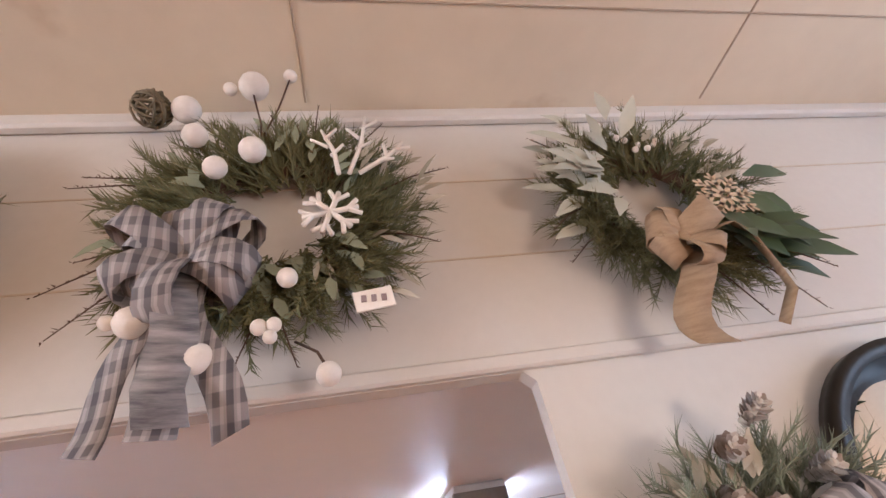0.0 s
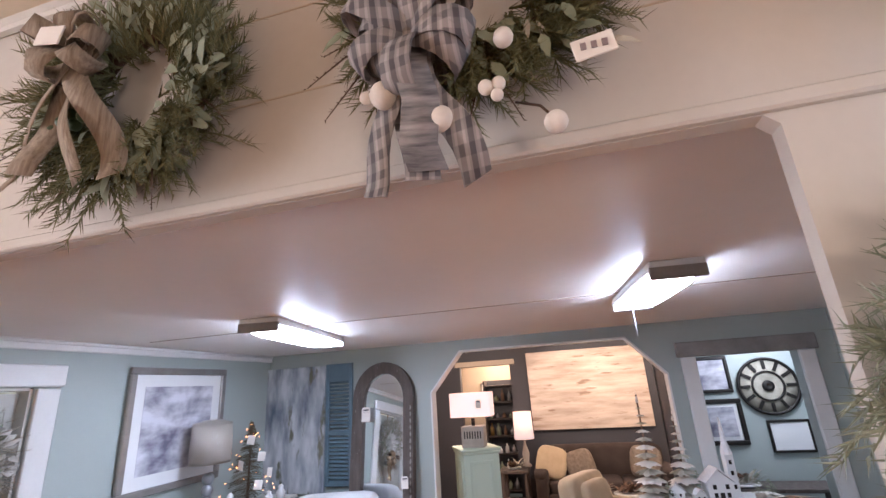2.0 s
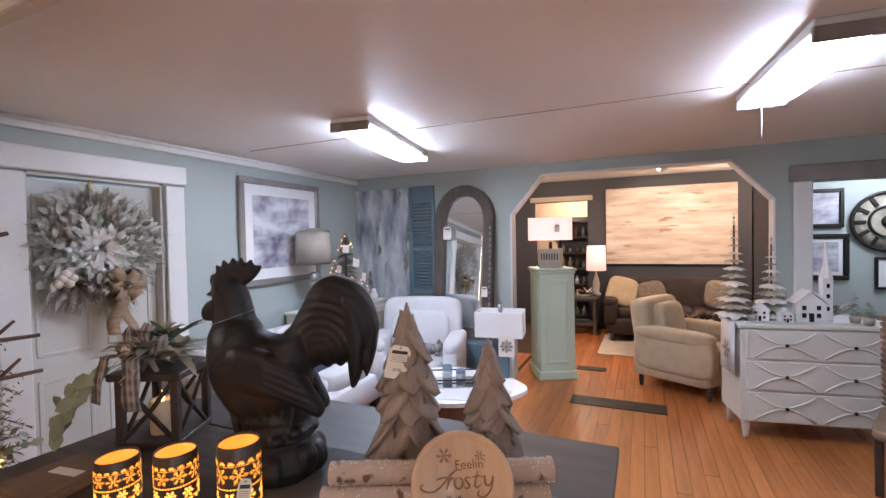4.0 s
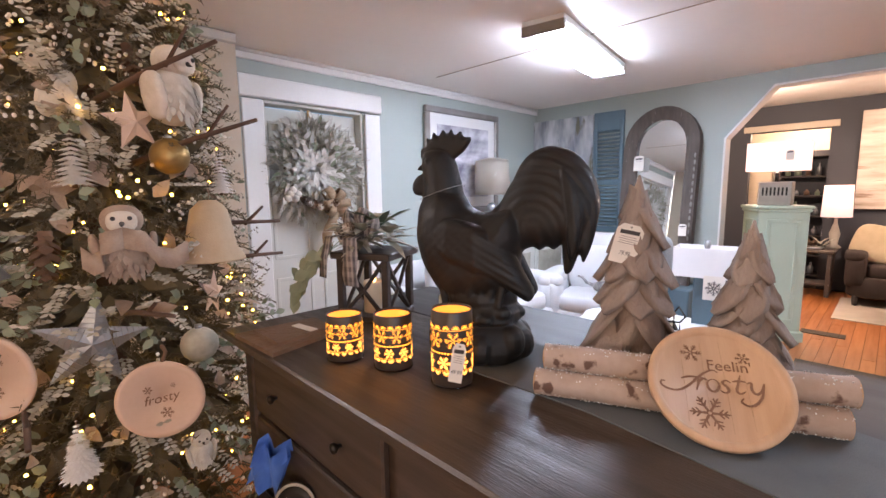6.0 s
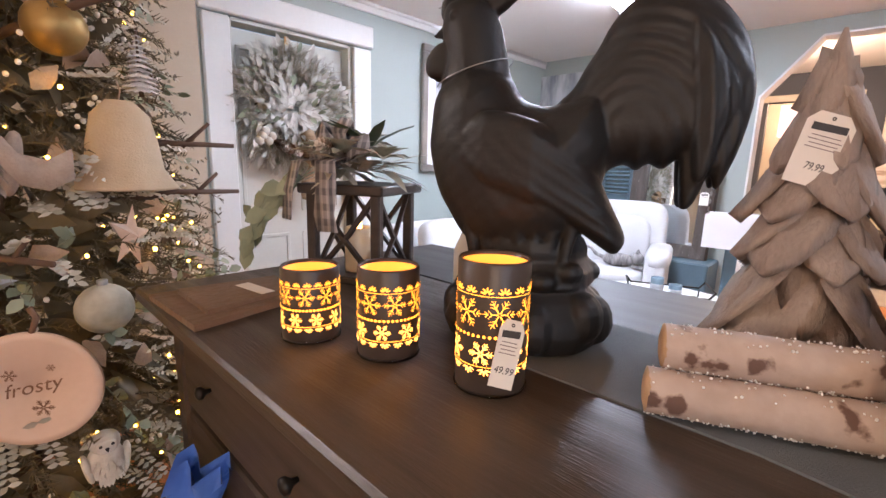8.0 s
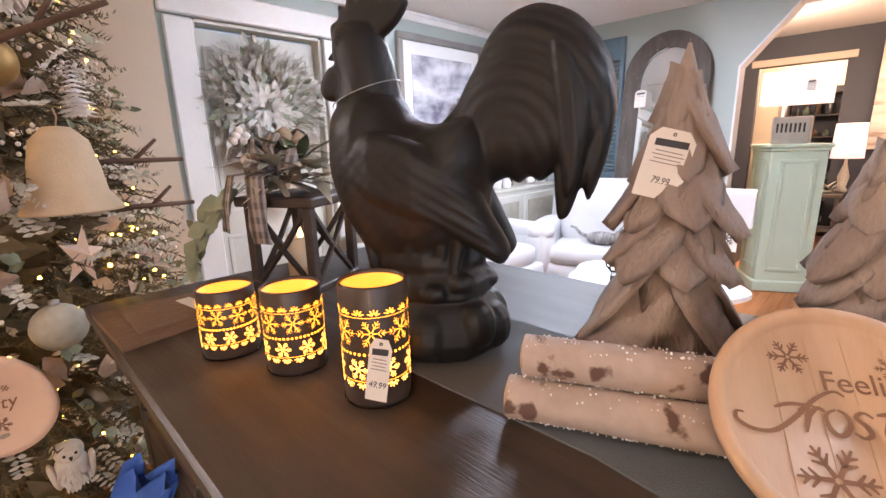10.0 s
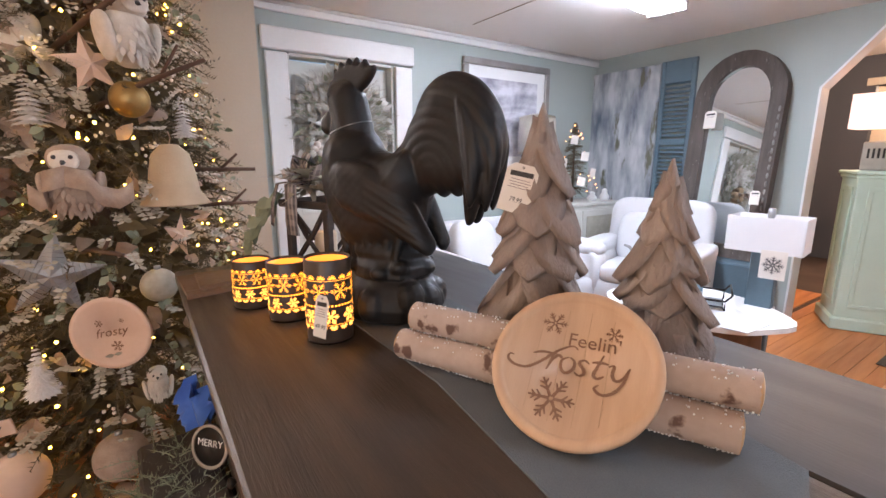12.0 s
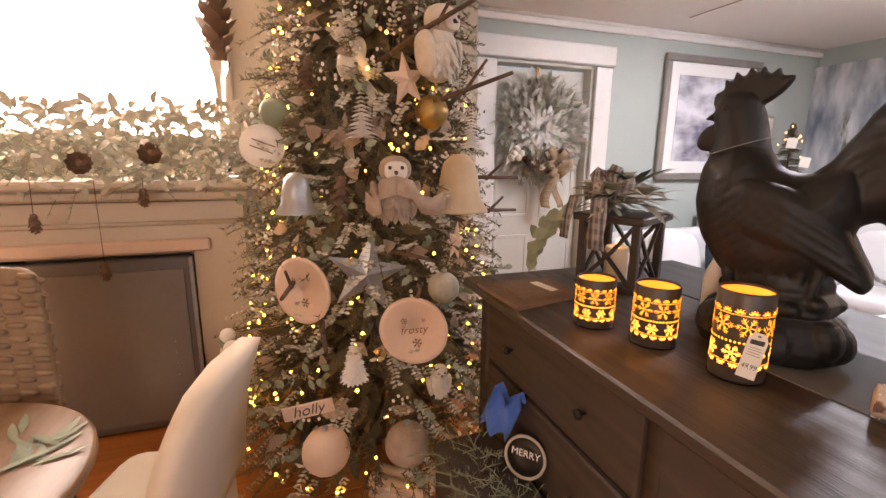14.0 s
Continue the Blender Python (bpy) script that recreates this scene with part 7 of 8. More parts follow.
def christmas_tree():
    rnd = random.Random(77)
    t = thing("christmas_tree", "tall full fir tree with lights, frosted sprays and ornaments", "christmas tree", Matrix.Translation(TREE))
    part("trunk", Geo().tube([(0, 0, 0.0), (0, 0, 1.5), (0, 0, 2.75)], [0.05, 0.035, 0.008], 10), M_TWIG, t)
    blocked = lambda p: p.z > 2.22 and p.y > 0.32

    def spots(n, lo=0.15, hi=2.7, inner=0.55):
        k = 0
        while k < n:
            z = lo + (hi - lo) * rnd.random() ** 1.15
            a = rnd.uniform(0, 6.28)
            r = tree_r(z) * rnd.uniform(inner, 0.90)
            p = Vector((r * math.cos(a), r * math.sin(a), z))
            if not blocked(p):
                k += 1
                yield p, a
    g = Geo()
    for p, a in spots(2700, inner=0.30):
        d = Vector((math.cos(a + rnd.uniform(-0.7, 0.7)), math.sin(a + rnd.uniform(-0.7, 0.7)), rnd.uniform(-0.35, 0.35)))
        g.sprig(p, d, rnd.uniform(0.10, 0.19), rnd, 0.036, 22, 0.0055, 0.25)
    part("fir_needles", g, M_DARK_GREEN, t, "dark green fir needles", "stuff")
    g = Geo()
    for p, a in spots(1500, inner=0.22):
        p = Vector((p.x * 0.72, p.y * 0.72, p.z))
        g.leaf(p, Vector((math.cos(a + rnd.uniform(-1, 1)), math.sin(a + rnd.uniform(-1, 1)), rnd.uniform(-0.8, 0.5))), (math.cos(a), math.sin(a), 0.3), rnd.uniform(0.12, 0.18), rnd.uniform(0.04, 0.06), 0.2)
    part("inner_boughs", g, M_DARK_GREEN, t, "dark inner boughs", "stuff")
    g = Geo()
    for p, a in spots(560, inner=0.76):
        d = Vector((math.cos(a), math.sin(a), rnd.uniform(-0.5, 0.7)))
        for i in range(9):
            q = p + d * 0.016 * i
            for s in (-1, 1):
                w = d.cross(Vector((0, 0, 1))) * s + d * 0.4 + Vector((rnd.uniform(-0.4, 0.4), rnd.uniform(-0.4, 0.4), rnd.uniform(-0.4, 0.4)))
                g.leaf(q, w, (math.cos(a), math.sin(a), 0.3), rnd.uniform(0.016, 0.027), rnd.uniform(0.008, 0.014), 0.1)
    part("frosted_sprays", g, M_FROSTED, t, "frosted cedar sprays", "stuff")
    g = Geo()
    for p, a in spots(250, inner=0.75):
        d = Vector((math.cos(a), math.sin(a), rnd.uniform(-0.6, 0.4)))
        g.tube([p, p + d * 0.12], 0.0015, 4)
        for i in range(6):
            q = p + d * 0.024 * i
            w = Vector((rnd.uniform(-1, 1), rnd.uniform(-1, 1), rnd.uniform(-1, 1)))
            g.leaf(q, w + d * 0.5, (math.cos(a), math.sin(a), 0.5), rnd.uniform(0.030, 0.046), rnd.uniform(0.020, 0.032), 0.1)
    part("eucalyptus", g, M_EUCA, t, "grey-green eucalyptus sprays", "stuff")
    g = Geo()
    for p, a in spots(150, inner=0.85):
        for i in range(9):
            g.ball(p + Vector((rnd.gauss(0, 0.022), rnd.gauss(0, 0.022), rnd.gauss(0, 0.03))) + Vector((math.cos(a), math.sin(a), 0)) * 0.03, 0.0065, 6, 4)
    part("white_berries", g, M_WHITE_BERRY, t, "clusters of white berries", "stuff")
    g = Geo()
    for p, a in spots(360, inner=0.80):
        g.leaf(p, Vector((math.cos(a) + rnd.uniform(-0.9, 0.9), math.sin(a) + rnd.uniform(-0.9, 0.9), rnd.uniform(-0.5, 0.8))), (math.cos(a), math.sin(a), 0.4), rnd.uniform(0.05, 0.09), rnd.uniform(0.035, 0.06), 0.4, 0.15)
    part("linen_flowers", g, M_FUR, t, "tan fabric petals and ribbon", "stuff")
    b = Geo()
    for p, a in spots(420, inner=0.80):
        b.ball(p + Vector((math.cos(a), math.sin(a), 0)) * 0.04, rnd.uniform(0.0035, 0.0065), 6, 4)
    part("fairy_lights", b, M_FAIRY, t, "warm white fairy lights", "stuff")
    for z, a, L in ((1.72, -0.12, 0.50), (1.52, 0.1, 0.48), (1.30, 0.62, 0.36), (1.16, 0.75, 0.34), (0.80, -0.75, 0.42), (0.95, -0.95, 0.40), (1.05, -0.2, 0.30)):
        r = tree_r(z) * 0.7
        p = Vector((r * math.cos(a), r * math.sin(a), z))
        d = Vector((math.cos(a) * 0.6 - math.sin(a) * 0.55, math.sin(a) * 0.6 + math.cos(a) * 0.55, 0.28 if z > 1.4 else 0.05)).normalized()
        e = p + d * L
        g = Geo().tube([p, p + d * L * 0.5 + Vector((0, 0, 0.012)), e], [0.011, 0.009, 0.0065], 7)
        q = p + d * L * 0.62
        g.tube([q, q + (d + Vector((0, 0, 0.9))).normalized() * L * 0.28], [0.007, 0.005], 6)
        part("bare_twig", g, M_TWIG, t, "bare brown twig")
    return t


christmas_tree()


def facing(p, spin=0.0, tilt=0.0):
    """A pose at p whose -y looks outward from the tree's trunk."""
    a = math.degrees(math.atan2(p[1] - TREE.y, p[0] - TREE.x)) + 90
    return Matrix.Translation(p) @ pose(0, 0, 0, 0, 0, a + spin) @ pose(0, 0, 0, 0, tilt, 0)


def star_geo(R, r, thick, n=5):
    pts = []
    for i in range(2 * n):
        a = math.pi / 2 + i * math.pi / n
        q = R if i % 2 == 0 else r
        pts.append((q * math.cos(a), q * math.sin(a)))
    g = Geo()
    vs = [(x, 0, z) for x, z in pts] + [(0, -thick, 0), (0, thick, 0)]
    k = 2 * n
    fs = [(i, (i + 1) % k, k) for i in range(k)] + [((i + 1) % k, i, k + 1) for i in range(k)]
    return g.add(vs, fs)


def disc_ornament(p, spin, tilt, lab, words):
    t = thing("wooden_disc_ornament", lab, "ornament", facing(p, spin, tilt), group="round wooden ornaments")
    R = 0.118
    m = pose(0, 0, 0, 90, 0, 0)
    part("disc", Geo().lathe([(0.001, -0.006), (R, -0.006), (R, 0.004), (R * 0.88, 0.004), (R * 0.84, 0.001), (0.001, 0.001)], seg=44, closed=True, m=m), M_PINK_WOOD, t)
    part("hanger", Geo().tube([(0, 0, R), (0.008, 0, R + 0.03), (-0.004, 0, R + 0.05)], 0.006, 6), M_CONE, t)
    if words:
        lettering("lettering", "frosty", 0.040, M_BURN, t, pose(0, -0.0018, 0.004, 90, -14, 0), 0.3, 0.0003)
    for x, z, s in ((-0.035, 0.030, 0.013), (0.018, -0.040, 0.019), (0.03, 0.045, 0.008)):
        g = Geo()
        flat_bars(g, [(a + x, b + z, c + x, e + z, w * 1.3) for a, b, c, e, w in snowflake_bars(s)], lambda u, v: ((u, -0.0015, v), (0, -1, 0)), 0.0006)
        part("snowflake", g, M_BURN, t)


disc_ornament((-1.395, 1.004, 0.825), -28, 6, "round birch ornament engraved frosty", True)
disc_ornament((-1.565, 0.655, 0.95), -8, 4, "round birch ornament with a stitched bow", False)
STARS = [((-1.52, 0.87, 1.004), 0.145, M_SILVER, "large ridged galvanised metal star", 8, 10), ((-1.606, 1.04, 1.662), 0.095, M_PINK_WOOD, "pale wooden star", 12, -10), ((-1.70, 0.827, 1.455), 0.105, M_FUR, "tan burlap star", -6, 8), ((-1.60, 1.231, 1.082), 0.085, M_PINK_WOOD, "pale wooden star near the bell", 18, 14)]
for p, R, ma, lab, spin, tilt in STARS:
    t = thing("star_ornament", lab + " hung on the tree", "ornament", facing(p, spin, tilt), group="star ornaments")
    part("star", star_geo(R, R * 0.42, 0.02), ma, t)
    if ma is M_SILVER:
        for i in range(5):
            a = math.pi / 2 + i * 2 * math.pi / 5
            for k in range(1, 9):
                u = 0.12 + 0.10 * k
                c, w = Vector((math.cos(a), 0, math.sin(a))) * R * u, R * 0.30 * (1 - u) + 0.003
                q = Vector((-math.sin(a), 0, math.cos(a))) * w
                y = -0.02 * (1 - u)
                part("ridge", Geo().tube([c - q + Vector((0, y * 0.2 - 0.001, 0)), c + Vector((0, y - 0.0015, 0)), c + q + Vector((0, y * 0.2 - 0.001, 0))], 0.0016, 5), M_SILVER, t)


def bell(p, s, ma, lab):
    t = thing("bell_ornament", lab, "ornament", facing(p))
    part("bell", Geo().lathe([(0.001, 0.15 * s), (0.02 * s, 0.148 * s), (0.042 * s, 0.125 * s), (0.052 * s, 0.08 * s), (0.058 * s, 0.035 * s), (0.078 * s, 0.004 * s), (0.078 * s, 0), (0.072 * s, 0.002 * s), (0.05 * s, 0.04 * s), (0.001, 0.13 * s)], seg=32, closed=True), ma, t)
    part("loop", Geo().tube([(0, 0, 0.15 * s), (0.006, 0, 0.165 * s), (0, 0, 0.18 * s)], 0.002, 5), M_FUR, t)


bell((-1.576, 1.231, 1.205), 1.40, M_FELT, "large cream felt bell hung on the tree")
bell((-1.50, 0.655, 1.225), 0.85, M_SILVER, "small silver glass bell hung on the tree")
def songbird(p, s, spin, ma, lab):
    """A sleek bird with a long tail, seen from its side."""
    t = thing("bird_ornament", lab, "ornament", facing(p, spin), group="bird ornaments")
    part("body", Geo().soft((0, 0, 0), (0.060 * s, 0.055 * s, 0.105 * s), 0.92, 18, 12, pose(0, 0, 0, 0, 24, 0)), ma, t)
    part("head", Geo().ball((-0.022 * s, 0, 0.056 * s), 0.025 * s, 14, 10), ma, t)
    part("beak", Geo().lathe([(0.006 * s, 0), (0.0005, 0.018 * s)], (-0.044 * s, -0.002, 0.056 * s), 8, m=pose(0, 0, 0, 0, -90, 0)), M_CONE, t)
    part("tail", Geo().soft((0.058 * s, 0.01 * s, -0.088 * s), (0.026 * s, 0.010 * s, 0.13 * s), 0.7, 12, 8, pose(0, 0, 0, 0, -38, 0)), ma, t)
    for e in (-1, 1):
        part("wing", Geo().soft((0.016 * s, e * 0.026 * s, -0.012 * s), (0.030 * s, 0.012 * s, 0.088 * s), 0.75, 12, 8, pose(0, 0, 0, 0, -32, 0)), ma, t)
        part("eye", Geo().ball((-0.032 * s, e * 0.020 * s, 0.062 * s), 0.0038 * s, 8, 6), M_INK, t)


def owl(p, s, spin, ma, lab, scarf=False):
    """A plump owl with a round face, side wings and a short beak."""
    rnd = random.Random(int(s * 100))
    t = thing("owl_ornament", lab, "ornament", facing(p, spin), group="owl ornaments")
    part("body", Geo().soft((0, 0, 0), (0.085 * s, 0.075 * s, 0.105 * s), 0.9, 20, 12), ma, t)
    part("head", Geo().soft((0, -0.008 * s, 0.062 * s), (0.070 * s, 0.062 * s, 0.058 * s), 0.9, 18, 12), ma, t)
    part("face", Geo().soft((0, -0.034 * s, 0.060 * s), (0.050 * s, 0.016 * s, 0.040 * s), 0.8, 16, 8), M_WHITE_FEATHER, t, "pale feather face")
    part("beak", Geo().lathe([(0.005 * s, 0), (0.0005, 0.012 * s)], (0, -0.041 * s, 0.056 * s), 8, m=pose(0, 0, 0, 115, 0, 0)), M_INK, t)
    for e in (-1, 1):
        part("eye", Geo().ball((e * 0.013 * s, -0.041 * s, 0.066 * s), 0.0042 * s, 8, 6), M_INK, t)
        part("wing", Geo().soft((e * 0.042 * s, -0.004 * s, -0.004 * s), (0.020 * s, 0.050 * s, 0.085 * s), 0.8, 12, 8, pose(0, 0, 0, 0, e * 10, 0)), ma, t)
    g = Geo()
    for i in range(60):
        a, z = rnd.uniform(-2.6, -0.5), rnd.uniform(-0.042, 0.03)
        k = math.sqrt(max(0.05, 1 - (z / 0.056) ** 2))
        g.leaf((0.043 * s * k * math.cos(a), 0.038 * s * k * math.sin(a), z * s), (0.2 * math.cos(a), 0.2 * math.sin(a) - 0.1, -1), (math.cos(a), math.sin(a), 0), 0.020 * s, 0.010 * s, -0.15)
    part("plumage", g, ma, t, kind="stuff")
    if scarf:
        for e, d in ((-1, 0.065), (1, 0.105)):
            part("scarf", Geo().ribbon([(0, -0.045 * s, 0.030 * s), (e * 0.035 * s, -0.045 * s, 0.020 * s), (e * d * 0.5 * s, -0.040 * s, -0.01 * s), (e * d * s * 0.75, -0.030 * s, -0.018 * s), (e * d * s, -0.028 * s, -0.004)], (0, 0.25, 1), 0.040 * s, 0.003), M_FUR, t, "tan gauze scarf")


songbird((-1.72, 0.872, 1.745), 1.5, 20, M_WHITE_FEATHER, "sleek white bird with a long tail in the tree")
songbird((-1.55, 0.42, 0.76), 1.0, -20, M_WHITE_FEATHER, "small pale bird on a branch")
owl((-1.594, 1.151, 1.75), 1.75, 10, M_WHITE_FEATHER, "large white feathered owl perched in the tree")
owl((-1.47, 0.965, 1.27), 1.50, -8, M_FUR, "tan plush owl with a gauze scarf", True)
owl((-1.43, 1.107, 0.595), 0.85, -12, M_WHITE_FEATHER, "small white owl ornament low on the tree")


def cone_tree(p, s, ma, lab):
    """A little bottle-brush fir: many close rows of bristles round a wire."""
    rnd = random.Random(int(s * 1000))
    t = thing("tree_ornament", lab, "ornament", facing(p), group="little tree ornaments")
    g = Geo()
    for k in range(13):
        u = k / 12
        z, r = s * (0.12 + 0.80 * u), s * 0.32 * (1 - u) ** 0.85 * (1.0 if k % 2 else 0.86) + 0.004
        for i in range(16):
            a = i * 0.3927 + k * 0.21 + rnd.uniform(-0.08, 0.08)
            g.leaf((0, 0, z + 0.05 * s), (math.cos(a), math.sin(a), -0.42), (0, 0, 1), r * rnd.uniform(0.9, 1.1), max(0.007, r * 0.46), 0.05, -0.15)
    part("bristles", g, ma, t, kind="stuff")
    part("trunk", Geo().lathe([(0.035 * s, 0), (0.035 * s, 0.2 * s), (0.01 * s, s)], seg=8), M_TWIG, t)


cone_tree((-1.587, 0.879, 1.455), 0.19, M_WHITE_BERRY, "white bottle-brush tree ornament")
cone_tree((-1.46, 0.81, 0.635), 0.18, M_FROST, "clear glass tree ornament")
cone_tree((-1.60, 1.285, 1.43), 0.16, M_FROST, "silver glass tree ornament")
for p, r, ma, lab in (((-1.49, 0.705, 0.37), 0.085, M_PINK_WOOD, "large pale round ornament low on the tree"), ((-1.40, 0.98, 0.397), 0.08, M_FUR, "tan yarn ball ornament"), ((-1.50, 1.148, 0.935), 0.058, M_FROSTED, "frosted green ball ornament"), ((-1.61, 1.135, 1.56), 0.060, M_GOLD, "gold mercury ball ornament"), ((-1.75, 0.60, 1.55), 0.05, M_EUCA, "pale green drop ornament")):
    t = thing("ball_ornament", lab, "ornament", facing(p), group="ball ornaments")
    part("ball", Geo().ball((0, 0, 0), r, 22, 14), ma, t)
    part("cap", Geo().lathe([(0.011, r - 0.003), (0.011, r + 0.010), (0.004, r + 0.012)], seg=10), M_SILVER, t)
for p, L in (((-1.56, 0.80, 1.27), 0.13), ((-1.70, 1.06, 1.86), 0.12), ((-1.70, 0.72, 1.68), 0.1)):
    g = Geo()
    pine_cone(g, Vector((0, 0, L / 2)), Vector((0, -0.2, -1)), L, L * 0.36)
    solid("pine_cone", g, M_CONE, "brown pine cone wired into the tree", "pine cone", facing(p), group="pine cones in the tree")
t = thing("holly_sign", "pale wooden sign with the script word holly", "ornament", facing((-1.46, 0.652, 0.56), 20, -10))
part("board", Geo().box((0, 0, 0), (0.17, 0.010, 0.05), 0.008), M_PINK_WOOD, t)
lettering("lettering", "holly", 0.055, M_INK, t, pose(0, -0.0065, 0.002, 90, 0, 0), 0.3, 0.0004)
t = thing("slice_ornament", "pale oval wood slice ornament seen edge-on", "ornament", facing((-1.74, 0.555, 1.435), 62, 20))
part("slice", Geo().lathe([(0.001, -0.004), (0.075, -0.004), (0.075, 0.004), (0.001, 0.004)], seg=32, closed=True, m=pose(0, 0, 0, 90, 0, 0)), M_PAPER, t)
for z in (-0.012, 0.012):
    part("print_line", Geo().box((0, -0.0045, z), (0.08, 0.0006, 0.004), 0.0), M_BURN, t)

# ---- foot of the tree ----
t = thing("blue_bag", "crumpled blue plastic bag by the dresser", "bag", pose(-1.115, 1.205, 0.655, 12, 20, 52))
rnd = random.Random(6)
g = Geo()
vs = []
for i in range(7):
    for j in range(7):
        vs.append((0.10 * (i / 6 - 0.5), 0.025 * math.sin(i * 1.7 + j) + rnd.uniform(-0.006, 0.006), 0.16 * (j / 6 - 0.5)))
fs = [(i * 7 + j, i * 7 + j + 1, (i + 1) * 7 + j + 1, (i + 1) * 7 + j) for i in range(6) for j in range(6)]
n0 = len(vs)
vs += [(x * 0.9, y - 0.03, z * 0.9) for x, y, z in vs]
fs += [tuple(n0 + k for k in f[::-1]) for f in fs]
g.add(vs, fs, True)
part("bag", g, M_BLUE, t)
t = thing("merry_sign", "round dark sign lettered MERRY in a white oval", "sign", pose(-0.985, 1.215, 0.585, -14, 0, 40) @ Matrix.Scale(0.8, 4))
part("plaque", Geo().lathe([(0.001, -0.006), (0.075, -0.006), (0.075, 0.006), (0.001, 0.006)], seg=36, closed=True, m=pose(0, 0, 0, 90, 0, 0)), M_IRON, t)
part("rim", Geo().lathe([(0.066, 0.006), (0.076, 0.006), (0.076, 0.011), (0.066, 0.011)], seg=36, closed=True, m=pose(0, 0, 0, 90, 0, 0)), M_CONCRETE, t)
lettering("lettering", "MERRY", 0.034, M_MATBOARD, t, pose(0, -0.0075, 0.01, 90, 0, 0), 0, 0.0006)
t = thing("storage_crate", "dark crate of evergreen stems and gifts beside the tree", "crate", pose(-1.04, 1.14, 0.0, 0, 0, 2))
part("box", Geo().box((0, 0, 0.25), (0.42, 0.20, 0.50), 0.01), M_LANTERN, t)
g = Geo()
for i in range(90):
    a = rnd.uniform(0, 6.28)
    g.sprig((rnd.uniform(-0.17, 0.17), rnd.uniform(-0.09, 0.05), 0.48), (math.cos(a), math.sin(a), rnd.uniform(0.1, 1)), rnd.uniform(0.08, 0.16), rnd, 0.022, 14, 0.003)
part("evergreen_stems", g, M_EUCA, t, kind="stuff")
for i, (x, y, z, s) in enumerate(((-1.52, 0.62, 0.0, 0.26), (-1.62, 1.02, 0.0, 0.24), (-1.50, 0.35, 0.0, 0.20))):
    b = thing("log_bundle", "bundle of small cut birch logs under the tree", "logs", pose(x, y, z, 0, 0, 30 * i + 20), group="birch bundles under the tree")
    for k in range(5):
        part("log", Geo().tube([(-0.12, (k % 3) * 0.06 - 0.06, 0.03 + 0.052 * (k // 3)), (0.12, (k % 3) * 0.06 - 0.06, 0.03 + 0.052 * (k // 3))], 0.029, 10), M_PINK_WOOD, b)

# ---- fireplace and mantel ----
def fireplace():
    t = thing("fireplace", "tan painted fireplace with steel insert and moulded mantel", "fireplace", pose(-2.83, -0.25, 0))
    part("breast", Geo().prism([(-1.0, 0), (-0.42, 0), (-0.42, 0.93), (0.42, 0.93), (0.42, 0), (0.66, 0), (0.66, 1.18), (-1.0, 1.18)], 0.002, 0.36, "x"), M_STONE, t)
    part("mantel_shelf", Geo().box((0.245, -0.15, 1.265), (0.48, 1.80, 0.04), 0.01), M_STONE, t)
    part("mantel_moulding", Geo().box((0.215, -0.15, 1.215), (0.42, 1.70, 0.05), 0.02), M_STONE, t)
    part("frieze_bead", Geo().tube([(0.372, -1.0, 1.08), (0.372, 0.66, 1.08)], 0.012, 8), M_STONE, t)
    # Window glow on this ledge is put into its paler colour.
    part("lintel", Geo().box((0.372, -0.05, 0.97), (0.03, 1.1, 0.06), 0.008), M_PINK_WOOD, t, "ledge with window light put into its pale colour")
    part("insert", Geo().box((0.34, 0.0, 0.46), (0.06, 0.82, 0.90), 0.006), M_SLATE, t, "grey steel insert")
    part("glass_door", Geo().box((0.373, 0.0, 0.45), (0.008, 0.74, 0.80), 0.002), M_SLATE_GLASS, t, "glossy dark fire glass")
    part("edge_strip", Geo().box((0.376, 0.405, 0.46), (0.012, 0.02, 0.90), 0.003), M_SILVER, t, "bright steel edge")
    for k in range(4):
        part("rivet", Geo().ball((0.379, 0.30, 0.30 + 0.06 * k), 0.006, 8, 5), M_SILVER, t)


M_SLATE_GLASS = surface("fire_glass", (0.22, 0.20, 0.185), (0.16, 0.15, 0.14), 3, 40, 0.12, 0.03, rough2=0.2)
fireplace()


